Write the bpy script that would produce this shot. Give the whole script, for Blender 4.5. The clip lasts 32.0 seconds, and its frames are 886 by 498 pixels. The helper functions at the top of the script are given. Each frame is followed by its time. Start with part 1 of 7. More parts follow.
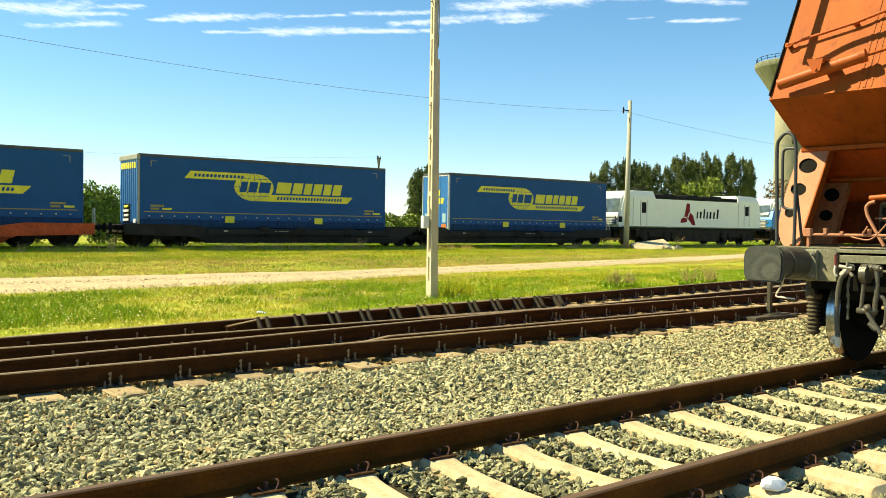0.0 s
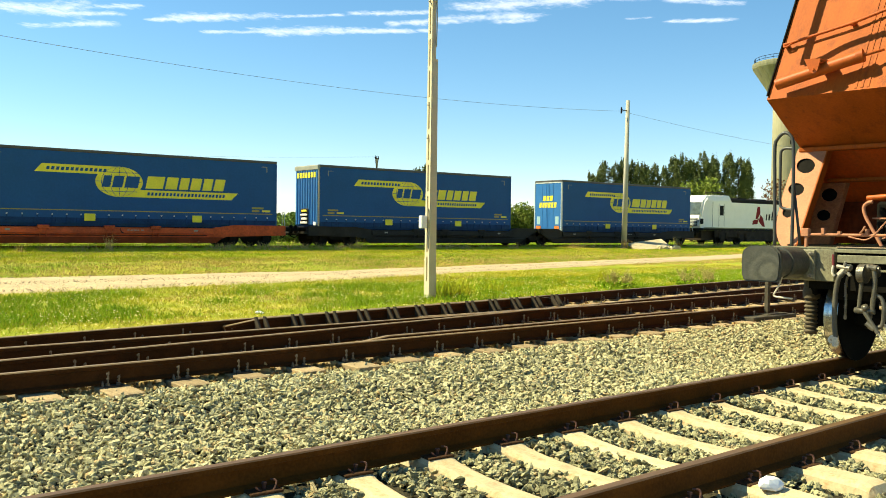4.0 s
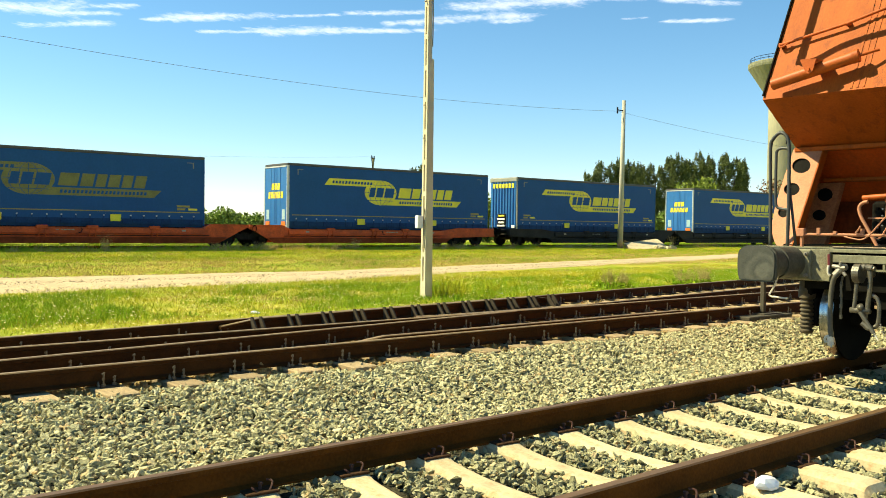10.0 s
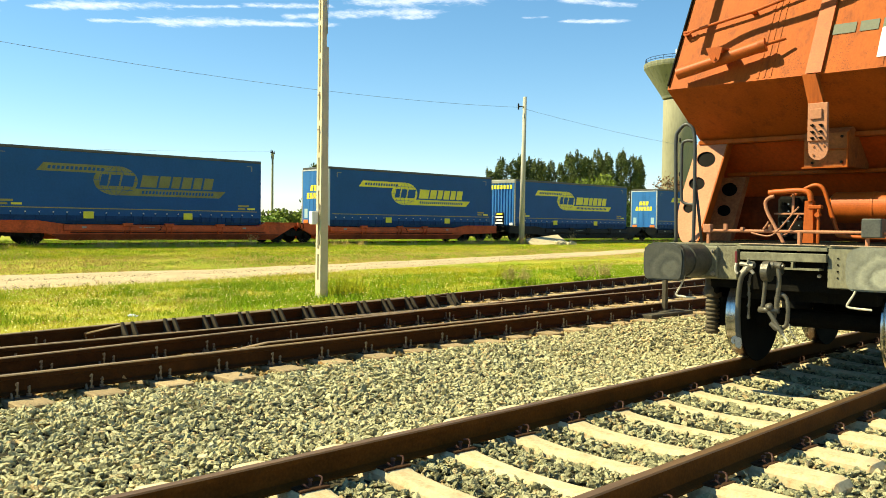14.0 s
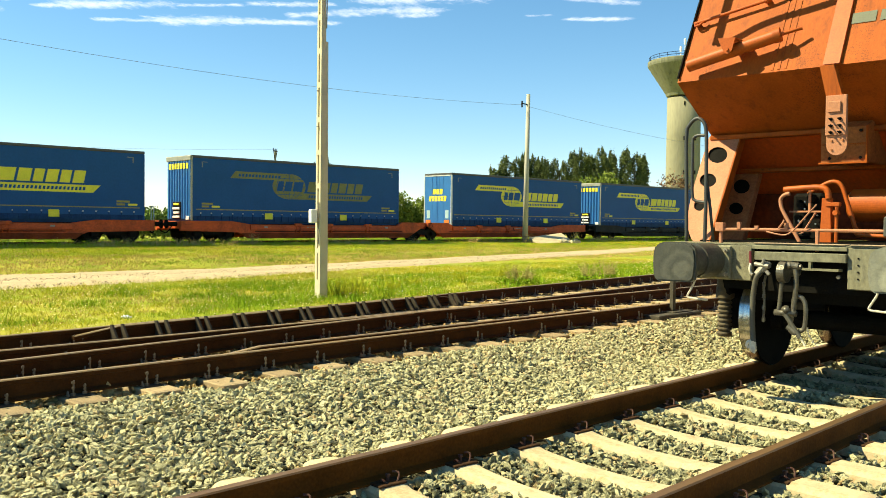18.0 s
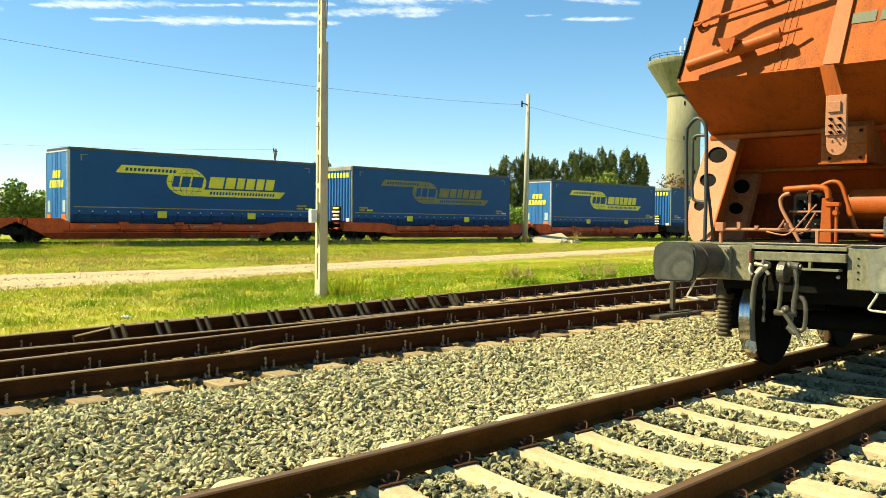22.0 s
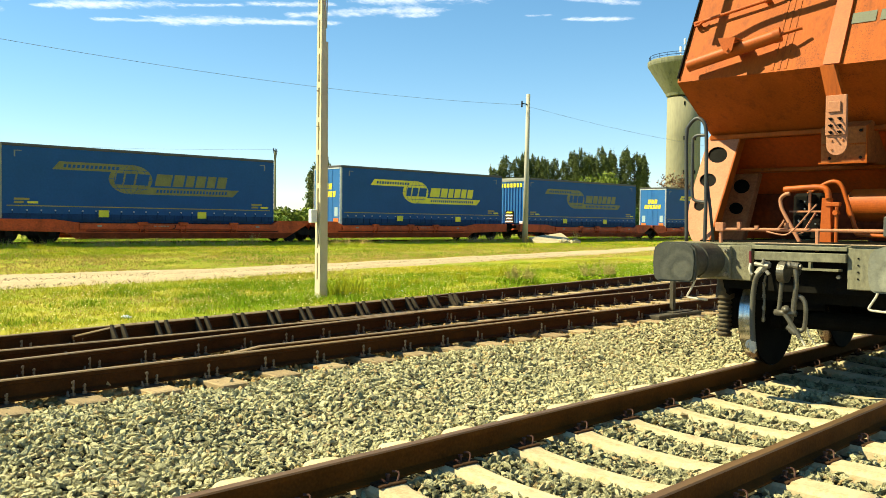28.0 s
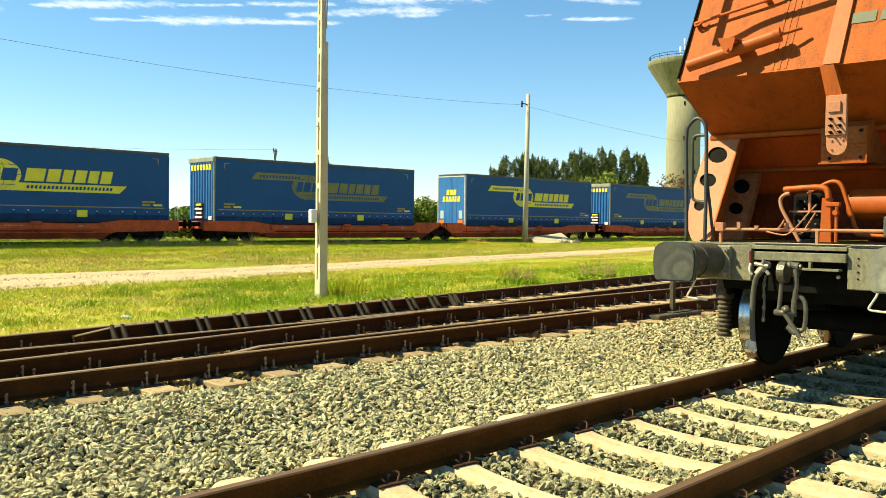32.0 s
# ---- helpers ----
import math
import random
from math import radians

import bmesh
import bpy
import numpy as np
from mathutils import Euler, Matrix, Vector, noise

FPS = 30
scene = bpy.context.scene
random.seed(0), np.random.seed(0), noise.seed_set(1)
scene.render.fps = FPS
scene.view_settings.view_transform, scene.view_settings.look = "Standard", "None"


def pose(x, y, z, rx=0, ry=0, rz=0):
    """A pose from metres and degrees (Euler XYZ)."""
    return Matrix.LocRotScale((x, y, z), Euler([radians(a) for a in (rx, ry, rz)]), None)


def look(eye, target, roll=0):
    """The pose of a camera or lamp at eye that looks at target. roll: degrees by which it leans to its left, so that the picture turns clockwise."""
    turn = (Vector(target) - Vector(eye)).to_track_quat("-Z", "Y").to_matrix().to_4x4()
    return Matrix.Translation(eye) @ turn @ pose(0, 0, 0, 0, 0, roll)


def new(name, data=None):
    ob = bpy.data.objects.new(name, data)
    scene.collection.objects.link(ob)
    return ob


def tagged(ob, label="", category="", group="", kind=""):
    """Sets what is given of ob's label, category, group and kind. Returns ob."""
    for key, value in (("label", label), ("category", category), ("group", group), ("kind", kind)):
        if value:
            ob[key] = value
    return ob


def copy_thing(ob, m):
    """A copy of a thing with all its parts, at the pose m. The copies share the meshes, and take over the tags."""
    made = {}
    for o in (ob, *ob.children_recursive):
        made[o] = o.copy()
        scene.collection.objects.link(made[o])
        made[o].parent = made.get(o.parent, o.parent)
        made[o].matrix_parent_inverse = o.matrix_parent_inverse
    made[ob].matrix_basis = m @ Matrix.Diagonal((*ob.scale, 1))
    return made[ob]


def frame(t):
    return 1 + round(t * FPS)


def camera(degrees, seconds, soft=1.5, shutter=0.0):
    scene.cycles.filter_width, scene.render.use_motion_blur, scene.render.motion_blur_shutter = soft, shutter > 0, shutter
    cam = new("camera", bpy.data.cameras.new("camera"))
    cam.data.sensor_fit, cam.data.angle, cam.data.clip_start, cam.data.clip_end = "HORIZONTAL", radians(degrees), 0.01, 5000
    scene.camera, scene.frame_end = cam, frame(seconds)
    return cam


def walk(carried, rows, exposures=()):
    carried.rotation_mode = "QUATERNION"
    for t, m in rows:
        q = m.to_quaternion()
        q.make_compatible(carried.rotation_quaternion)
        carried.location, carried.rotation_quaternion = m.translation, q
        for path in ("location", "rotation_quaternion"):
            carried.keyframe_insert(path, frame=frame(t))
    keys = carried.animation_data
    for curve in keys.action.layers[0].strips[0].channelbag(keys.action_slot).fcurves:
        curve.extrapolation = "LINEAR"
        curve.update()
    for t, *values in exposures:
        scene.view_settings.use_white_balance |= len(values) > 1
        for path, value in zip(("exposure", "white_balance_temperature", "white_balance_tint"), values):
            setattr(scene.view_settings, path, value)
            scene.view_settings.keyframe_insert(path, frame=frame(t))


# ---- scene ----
cam = camera(52.93, 32.0, 0.9, 0.3)


def aim(x, y, z, heading, pitch, roll):
    """Camera pose from its place, heading (degrees from +y towards +x), pitch and roll."""
    h, p = radians(heading), radians(pitch)
    way = Vector((math.sin(h) * math.cos(p), math.cos(h) * math.cos(p), math.sin(p)))
    eye = Vector((x, y, z))
    return look(eye, eye + way, roll)


walk(cam, [
    (0.0, aim(-0.684, -0.546, 1.260, 39.830, -1.342, 0.755)),
    (0.5, aim(-0.684, -0.546, 1.260, 39.940, -1.345, 0.755)),
    (3.5, aim(-0.684, -0.546, 1.260, 39.950, -1.343, 0.755)),
    (5.5, aim(-0.684, -0.546, 1.260, 40.090, -1.343, 0.755)),
    (6.0, aim(-0.684, -0.546, 1.260, 40.180, -1.343, 0.755)),
    (6.5, aim(-0.684, -0.546, 1.260, 40.210, -1.343, 0.755)),
    (10.5, aim(-0.682, -0.545, 1.260, 40.200, -1.345, 0.740)),
    (11.0, aim(-0.680, -0.543, 1.260, 40.453, -1.375, 0.735)),
    (11.5, aim(-0.676, -0.541, 1.258, 41.010, -1.388, 0.735)),
    (12.0, aim(-0.655, -0.530, 1.256, 42.746, -1.390, 0.750)),
    (12.5, aim(-0.562, -0.457, 1.256, 44.100, -1.405, 0.755)),
    (13.0, aim(-0.416, -0.336, 1.260, 45.658, -1.465, 0.770)),
    (13.5, aim(-0.279, -0.226, 1.262, 46.322, -1.500, 0.745)),
    (14.0, aim(-0.131, -0.106, 1.263, 46.416, -1.525, 0.695)),
    (14.5, aim(0.010, 0.005, 1.265, 46.271, -1.590, 0.675)),
    (15.5, aim(0.115, 0.092, 1.266, 46.205, -1.618, 0.655)),
    (16.5, aim(0.147, 0.119, 1.267, 46.190, -1.635, 0.645)),
    (32.0, aim(0.148, 0.120, 1.267, 46.195, -1.640, 0.640)),
], exposures=[(0.0, 1.06), (32.0, 1.06)])

# ---- light: clear late-morning sky, the sun high to the left and beyond the subject ----
SUN_WAY = Vector((1.0, -1.15, -1.6)).normalized()
world = bpy.data.worlds.new("sky_world")
scene.world = world
world.use_nodes = True
wn = world.node_tree
wn.nodes.clear()
sky = wn.nodes.new("ShaderNodeTexSky")
sky.sky_type = "NISHITA"
sky.sun_disc = False
sky.sun_elevation = math.asin(-SUN_WAY.z)
sky.sun_rotation = math.atan2(-SUN_WAY.x, -SUN_WAY.y)
sky.altitude = 900
sky.air_density = 1.0
sky.dust_density = 0.0
sky.ozone_density = 2.6
bg = wn.nodes.new("ShaderNodeBackground")
bg.inputs["Strength"].default_value = 0.080
wo = wn.nodes.new("ShaderNodeOutputWorld")
tone = wn.nodes.new("ShaderNodeHueSaturation")
tone.inputs["Saturation"].default_value = 1.17
tone.inputs["Hue"].default_value = 0.486
wn.links.new(sky.outputs[0], tone.inputs["Color"])
wn.links.new(tone.outputs[0], bg.inputs[0])
wn.links.new(bg.outputs[0], wo.inputs[0])
sun = new("sun", bpy.data.lights.new("sun", "SUN"))
sun.data.energy = 5.0
sun.data.angle = radians(0.5)
sun.data.color = (1.0, 0.925, 0.57)
sun.matrix_world = look(Vector((0, 0, 60)), Vector((0, 0, 60)) + SUN_WAY)

# ---- helpers for building ----
def part(name, bm, material, parent=None, label="", smooth=False):
    """Links a bmesh as one mesh object, under a thing where one is given."""
    me = bpy.data.meshes.new(name)
    bm.to_mesh(me)
    bm.free()
    if smooth:
        me.polygons.foreach_set("use_smooth", [True] * len(me.polygons))
    me.materials.append(material)
    ob = new(name, me)
    if parent is not None:
        ob.parent = parent
    if label:
        ob["label"] = label
    return ob


def same(ob, x=0, y=0, z=0, rx=0, ry=0, rz=0, parent=None):
    """One more object on the same mesh."""
    o = bpy.data.objects.new(ob.name, ob.data)
    scene.collection.objects.link(o)
    o.parent = ob.parent if parent is None else parent
    o.matrix_basis = pose(x, y, z, rx, ry, rz)
    return o


def thing(name, label, category, group="", kind="", m=None):
    e = new(name)
    e.empty_display_size = 0.3
    if m is not None:
        e.matrix_basis = m
    return tagged(e, label, category, group, kind)


def raw(name, verts, faces, material, parent=None):
    me = bpy.data.meshes.new(name)
    verts = np.asarray(verts, dtype=np.float32)
    faces = np.asarray(faces, dtype=np.int32)
    n, k = faces.shape
    me.vertices.add(len(verts))
    me.vertices.foreach_set("co", verts.ravel())
    me.loops.add(n * k)
    me.loops.foreach_set("vertex_index", faces.ravel())
    me.polygons.add(n)
    me.polygons.foreach_set("loop_start", np.arange(n, dtype=np.int32) * k)
    me.polygons.foreach_set("loop_total", np.full(n, k, dtype=np.int32))
    me.update(calc_edges=True)
    me.polygons.foreach_set("use_smooth", np.zeros(n, dtype=bool))
    me.materials.append(material)
    ob = new(name, me)
    if parent is not None:
        ob.parent = parent
    return ob


def B():
    return bmesh.new()


def box(bm, x0, x1, y0, y1, z0, z1, bev=0.0):
    g = bmesh.ops.create_cube(bm, size=1.0)["verts"]
    for v in g:
        v.co = Vector((x0 + (v.co.x + 0.5) * (x1 - x0), y0 + (v.co.y + 0.5) * (y1 - y0), z0 + (v.co.z + 0.5) * (z1 - z0)))
    if bev > 0:
        es = list({e for v in g for e in v.link_edges})
        bmesh.ops.bevel(bm, geom=es, offset=bev, segments=1, affect="EDGES", profile=0.5)
    return bm


def tube(bm, p, q, r, seg=12, r2=None, caps=True):
    p, q = Vector(p), Vector(q)
    way = q - p
    m = Matrix.Translation((p + q) / 2) @ way.to_track_quat("Z", "Y").to_matrix().to_4x4()
    bmesh.ops.create_cone(bm, cap_ends=caps, segments=seg, radius1=r, radius2=r if r2 is None else r2, depth=way.length, matrix=m)
    return bm


def pipe(bm, pts, r, seg=8):
    """A bent round bar through the given points."""
    pts = [Vector(p) for p in pts]
    rings = []
    up = Vector((0.0123, 0.031, 1.0))
    for i, p in enumerate(pts):
        a, b = pts[max(0, i - 1)], pts[min(len(pts) - 1, i + 1)]
        t = (b - a).normalized()
        side = t.cross(up)
        if side.length < 1e-2:
            side = t.cross(Vector((1.0, 0.02, 0.0)))
        if rings:
            side = last - t * last.dot(t)
        side.normalize()
        last = side
        o = t.cross(side)
        rings.append([bm.verts.new(p + (side * math.cos(k * 2 * math.pi / seg) + o * math.sin(k * 2 * math.pi / seg)) * r) for k in range(seg)])
    for r0, r1 in zip(rings, rings[1:]):
        for k in range(seg):
            bm.faces.new((r0[k], r0[(k + 1) % seg], r1[(k + 1) % seg], r1[k]))
    bm.faces.new(rings[0][::-1])
    bm.faces.new(rings[-1])
    return bm


def bend(pts, n=6):
    """A smooth curve through the given points."""
    pts = [Vector(p) for p in pts]
    out = []
    for i in range(len(pts) - 1):
        p0, p1, p2, p3 = pts[max(0, i - 1)], pts[i], pts[i + 1], pts[min(len(pts) - 1, i + 2)]
        for k in range(n):
            t = k / n
            out.append(0.5 * (2 * p1 + (p2 - p0) * t + (2 * p0 - 5 * p1 + 4 * p2 - p3) * t * t + (3 * p1 - p0 - 3 * p2 + p3) * t ** 3))
    return out + [pts[-1]]


def slab(bm, outline, axis, a, b):
    """A flat outline pulled along an axis from a to b. Outline pairs are (y, z), (x, z) or (x, y) for axes x, y, z."""
    def at(u, v, w):
        return {"x": (w, u, v), "y": (u, w, v), "z": (u, v, w)}[axis]
    f = [bm.verts.new(at(u, v, a)) for u, v in outline]
    g = [bm.verts.new(at(u, v, b)) for u, v in outline]
    n = len(f)
    fs = [bm.faces.new(f), bm.faces.new(g[::-1])]
    for k in range(n):
        fs.append(bm.faces.new((f[k], g[k], g[(k + 1) % n], f[(k + 1) % n])))
    bmesh.ops.recalc_face_normals(bm, faces=fs)
    return bm


def sheet(bm, p, q, r, s):
    bm.faces.new([bm.verts.new(c) for c in (p, q, r, s)])
    return bm


# ---- materials ----
def mat(name, color, rough=0.6, metal=0.0, var=0.25, scale=4.0, fine=60.0, bump=0.0, color2=None, stain=0.0, stain_color=(0.1, 0.06, 0.04), island=0.0, rnd=0.0, spec=0.5, stretch=(1, 1, 1), speck=0.0):
    """A surface with variation at two scales, stains of their own colour and fine relief."""
    m = bpy.data.materials.new(name)
    m.use_nodes = True
    nt = m.node_tree
    bs = nt.nodes["Principled BSDF"]
    co = nt.nodes.new("ShaderNodeTexCoord")
    mp = nt.nodes.new("ShaderNodeMapping")
    mp.inputs["Scale"].default_value = stretch
    nt.links.new(co.outputs["Object"], mp.inputs["Vector"])
    n1 = nt.nodes.new("ShaderNodeTexNoise")
    n1.inputs["Scale"].default_value = scale
    n1.inputs["Detail"].default_value = 5
    n2 = nt.nodes.new("ShaderNodeTexNoise")
    n2.inputs["Scale"].default_value = fine
    n2.inputs["Detail"].default_value = 3
    for n in (n1, n2):
        nt.links.new(mp.outputs[0], n.inputs["Vector"])
    c2 = color2 or tuple(c * (1 - var) for c in color)
    c1 = color if color2 else tuple(min(1, c * (1 + var * 0.6)) for c in color)
    mix = nt.nodes.new("ShaderNodeMix")
    mix.data_type = "RGBA"
    mix.inputs["A"].default_value = (*c1, 1)
    mix.inputs["B"].default_value = (*c2, 1)
    add = nt.nodes.new("ShaderNodeMath")
    add.operation = "MULTIPLY_ADD"
    add.inputs[1].default_value = 0.55
    nt.links.new(n1.outputs["Fac"], add.inputs[0])
    mul = nt.nodes.new("ShaderNodeMath")
    mul.operation = "MULTIPLY"
    mul.inputs[1].default_value = 0.45
    nt.links.new(n2.outputs["Fac"], mul.inputs[0])
    nt.links.new(mul.outputs[0], add.inputs[2])
    ramp = nt.nodes.new("ShaderNodeMapRange")
    ramp.inputs["From Min"].default_value = 0.35
    ramp.inputs["From Max"].default_value = 0.65
    nt.links.new(add.outputs[0], ramp.inputs["Value"])
    nt.links.new(ramp.outputs[0], mix.inputs["Factor"])
    out = mix.outputs["Result"]
    if stain > 0:
        n3 = nt.nodes.new("ShaderNodeTexNoise")
        n3.inputs["Scale"].default_value = scale * 2.3
        n3.inputs["Detail"].default_value = 8
        n3.inputs["Roughness"].default_value = 0.7
        nt.links.new(mp.outputs[0], n3.inputs["Vector"])
        r3 = nt.nodes.new("ShaderNodeMapRange")
        r3.inputs["From Min"].default_value = 0.52
        r3.inputs["From Max"].default_value = 0.75
        r3.inputs["To Max"].default_value = stain
        nt.links.new(n3.outputs["Fac"], r3.inputs["Value"])
        m3 = nt.nodes.new("ShaderNodeMix")
        m3.data_type = "RGBA"
        m3.inputs["B"].default_value = (*stain_color, 1)
        nt.links.new(r3.outputs[0], m3.inputs["Factor"])
        nt.links.new(out, m3.inputs["A"])
        out = m3.outputs["Result"]
    if speck > 0:
        n5 = nt.nodes.new("ShaderNodeTexNoise")
        n5.inputs["Scale"].default_value = 75
        n5.inputs["Detail"].default_value = 2
        n6 = nt.nodes.new("ShaderNodeTexNoise")
        n6.inputs["Scale"].default_value = 2.2
        r5 = nt.nodes.new("ShaderNodeMapRange")
        r5.inputs["From Min"].default_value = 1.20
        r5.inputs["From Max"].default_value = 1.30
        r5.inputs["To Max"].default_value = speck
        a5 = nt.nodes.new("ShaderNodeMath")
        for n in (n5, n6):
            nt.links.new(co.outputs["Object"], n.inputs["Vector"])
        nt.links.new(n5.outputs["Fac"], a5.inputs[0])
        nt.links.new(n6.outputs["Fac"], a5.inputs[1])
        nt.links.new(a5.outputs[0], r5.inputs["Value"])
        m5 = nt.nodes.new("ShaderNodeMix")
        m5.data_type = "RGBA"
        m5.inputs["B"].default_value = (0.05, 0.022, 0.012, 1)
        nt.links.new(r5.outputs[0], m5.inputs["Factor"])
        nt.links.new(out, m5.inputs["A"])
        out = m5.outputs["Result"]
    if island > 0 or rnd > 0:
        hv = nt.nodes.new("ShaderNodeHueSaturation")
        src = nt.nodes.new("ShaderNodeNewGeometry") if island > 0 else nt.nodes.new("ShaderNodeObjectInfo")
        sock = src.outputs["Random Per Island"] if island > 0 else src.outputs["Random"]
        k = island if island > 0 else rnd
        r4 = nt.nodes.new("ShaderNodeMapRange")
        r4.inputs["To Min"].default_value = 1 - k
        r4.inputs["To Max"].default_value = 1 + k
        nt.links.new(sock, r4.inputs["Value"])
        nt.links.new(r4.outputs[0], hv.inputs["Value"])
        nt.links.new(out, hv.inputs["Color"])
        out = hv.outputs["Color"]
    nt.links.new(out, bs.inputs["Base Color"])
    bs.inputs["Roughness"].default_value = rough
    bs.inputs["Metallic"].default_value = metal
    bs.inputs["Specular IOR Level"].default_value = spec
    if bump > 0:
        bp = nt.nodes.new("ShaderNodeBump")
        bp.inputs["Strength"].default_value = min(1.0, bump)
        bp.inputs["Distance"].default_value = 0.02
        nt.links.new(n2.outputs["Fac"], bp.inputs["Height"])
        nt.links.new(bp.outputs[0], bs.inputs["Normal"])
    return m


M_ORANGE = mat("orange_paint", (0.375, 0.084, 0.009), 0.6, spec=0.12, var=0.2, scale=2.2, fine=30, stain=0.9, stain_color=(0.16, 0.04, 0.010), bump=0.05, stretch=(1.8, 1.8, 0.3), speck=0.45)
M_ORANGE_PIPE = mat("orange_pipe_paint", (0.43, 0.088, 0.009), 0.5, spec=0.25, var=0.2, scale=5, fine=60, stain=0.4, stain_color=(0.16, 0.04, 0.010))
# base raised to carry bounce light under the hopper; the stains are dirt
M_ORANGE_BOUNCE = mat("orange_paint_dirty", (0.52, 0.082, 0.009), 0.6, spec=0.25, var=0.3, scale=1.5, fine=30, stain=0.5, stain_color=(0.08, 0.03, 0.015))
M_PEACH = mat("faded_orange_paint", (0.47, 0.205, 0.108), 0.65, spec=0.15, var=0.2, scale=3, fine=50, stain=0.3, stain_color=(0.3, 0.12, 0.06))
M_BEAM = mat("grey_beam_paint", (0.225, 0.208, 0.128), 0.55, spec=0.3, var=0.35, scale=4, fine=40, stain=0.65, stain_color=(0.06, 0.052, 0.036), bump=0.08, stretch=(1, 1, 0.6), speck=0.3)
M_BUFFER = mat("greased_buffer_steel", (0.075, 0.073, 0.055), 0.5, var=0.45, scale=9, fine=40, stain=0.85, stain_color=(0.035, 0.035, 0.032), bump=0.1)
M_WORN = mat("rubbed_grease", (0.075, 0.073, 0.058), 0.5, var=0.4, scale=14, fine=60)
M_LINK = mat("oily_link_steel", (0.135, 0.118, 0.085), 0.34, 0.35, var=0.45, scale=14, fine=70, stain=0.6, stain_color=(0.03, 0.026, 0.02), bump=0.15)
M_SPRING = mat("dusty_spring_steel", (0.115, 0.09, 0.055), 0.7, spec=0.15, var=0.35, scale=10, fine=60)
M_POST = mat("dark_weathered_post", (0.08, 0.068, 0.045), 0.75, spec=0.2, var=0.4, scale=8, fine=60, bump=0.2)
M_BLACK = mat("black_steel", (0.011, 0.010, 0.008), 0.7, spec=0.03, var=0.4, scale=5, fine=60, bump=0.05)
M_RUBBER = mat("hose_rubber", (0.09, 0.08, 0.055), 0.6, var=0.3, scale=8, fine=80)
M_STEEL = mat("worn_steel", (0.42, 0.41, 0.40), 0.3, 0.9, var=0.3, scale=6, fine=60, stain=0.4, stain_color=(0.12, 0.08, 0.06))
M_TREAD = mat("polished_tread", (0.50, 0.49, 0.46), 0.24, 1.0, var=0.3, scale=5, fine=60, stain=0.5, stain_color=(0.10, 0.08, 0.06), stretch=(1, 8, 1))
M_PALE = mat("pale_bare_steel", (0.62, 0.56, 0.44), 0.5, var=0.25, scale=8, fine=60, stain=0.3)
M_GALV = mat("galvanised_metal", (0.30, 0.27, 0.21), 0.5, 0.3, var=0.25, scale=8, fine=80, stain=0.3)
M_RUST = mat("rail_rust", (0.060, 0.022, 0.004), 0.8, 0.0, spec=0.12, var=0.35, scale=3, fine=60, stain=0.35, stain_color=(0.15, 0.055, 0.010), bump=0.15)
M_RUST_BROWN = mat("brown_rail_rust", (0.105, 0.038, 0.006), 0.85, spec=0.06, var=0.35, scale=3, fine=60, stain=0.5, stain_color=(0.06, 0.022, 0.004), bump=0.15)
M_RAILTOP_BROWN = mat("rusty_running_face", (0.135, 0.074, 0.030), 0.5, spec=0.3, var=0.35, scale=3, fine=50, stretch=(0.3, 6, 6))
M_RAILTOP = mat("rail_running_face", (0.28, 0.175, 0.065), 0.5, 0.15, var=0.3, scale=3, fine=50, stretch=(0.3, 6, 6))
M_CLIP = mat("rusty_clip", (0.085, 0.03, 0.016), 0.7, var=0.4, scale=20, fine=90)
M_SLEEPER = mat("sleeper_concrete", (0.55, 0.435, 0.25), 0.85, var=0.22, scale=7, fine=60, stain=0.95, stain_color=(0.40, 0.20, 0.065), bump=0.12, rnd=0.08)
M_TIMBER = mat("weathered_timber", (0.39, 0.285, 0.16), 0.9, spec=0.1, var=0.35, scale=6, fine=50, stain=0.4, stain_color=(0.09, 0.06, 0.045), bump=0.3, rnd=0.2, stretch=(8, 1, 4))
M_BED = mat("ballast_bed", (0.055, 0.048, 0.03), 0.95, spec=0.05, var=0.5, scale=18, fine=60, bump=0.8)
M_CONCRETE = mat("pole_concrete", (0.56, 0.49, 0.34), 0.85, var=0.15, scale=3, fine=60, stain=0.25, stain_color=(0.33, 0.29, 0.23), bump=0.15)
M_TOWER = mat("tower_concrete", (0.26, 0.24, 0.15), 0.9, var=0.18, scale=0.25, fine=2.5, stain=0.4, stain_color=(0.2, 0.18, 0.13), stretch=(1, 1, 0.25))
M_NAVY = mat("navy_curtain", (0.012, 0.075, 0.235), 0.55, spec=0.2, var=0.12, scale=0.8, fine=10, stain=0.2, stain_color=(0.03, 0.06, 0.13), bump=0.03)
M_BLUE = mat("blue_panel", (0.022, 0.145, 0.40), 0.4, var=0.12, scale=1.5, fine=20, stain=0.15, stain_color=(0.05, 0.12, 0.25))
M_YELLOW = mat("yellow_print", (0.74, 0.64, 0.025), 0.5, var=0.15, scale=2, fine=20)
M_YELLOW_DULL = mat("faded_yellow_print", (0.17, 0.16, 0.035), 0.5, var=0.3, scale=2, fine=20)
M_TOPRAIL = mat("trailer_roof_rail", (0.065, 0.06, 0.052), 0.5, var=0.3, scale=2, fine=30)
M_WHITE = mat("white_paint", (0.88, 0.84, 0.74), 0.4, var=0.05, scale=2, fine=20, stain=0.08, stain_color=(0.45, 0.42, 0.38))
M_LIGHTGREY = mat("light_grey_paint", (0.5, 0.52, 0.5), 0.5, var=0.15, scale=3, fine=30)
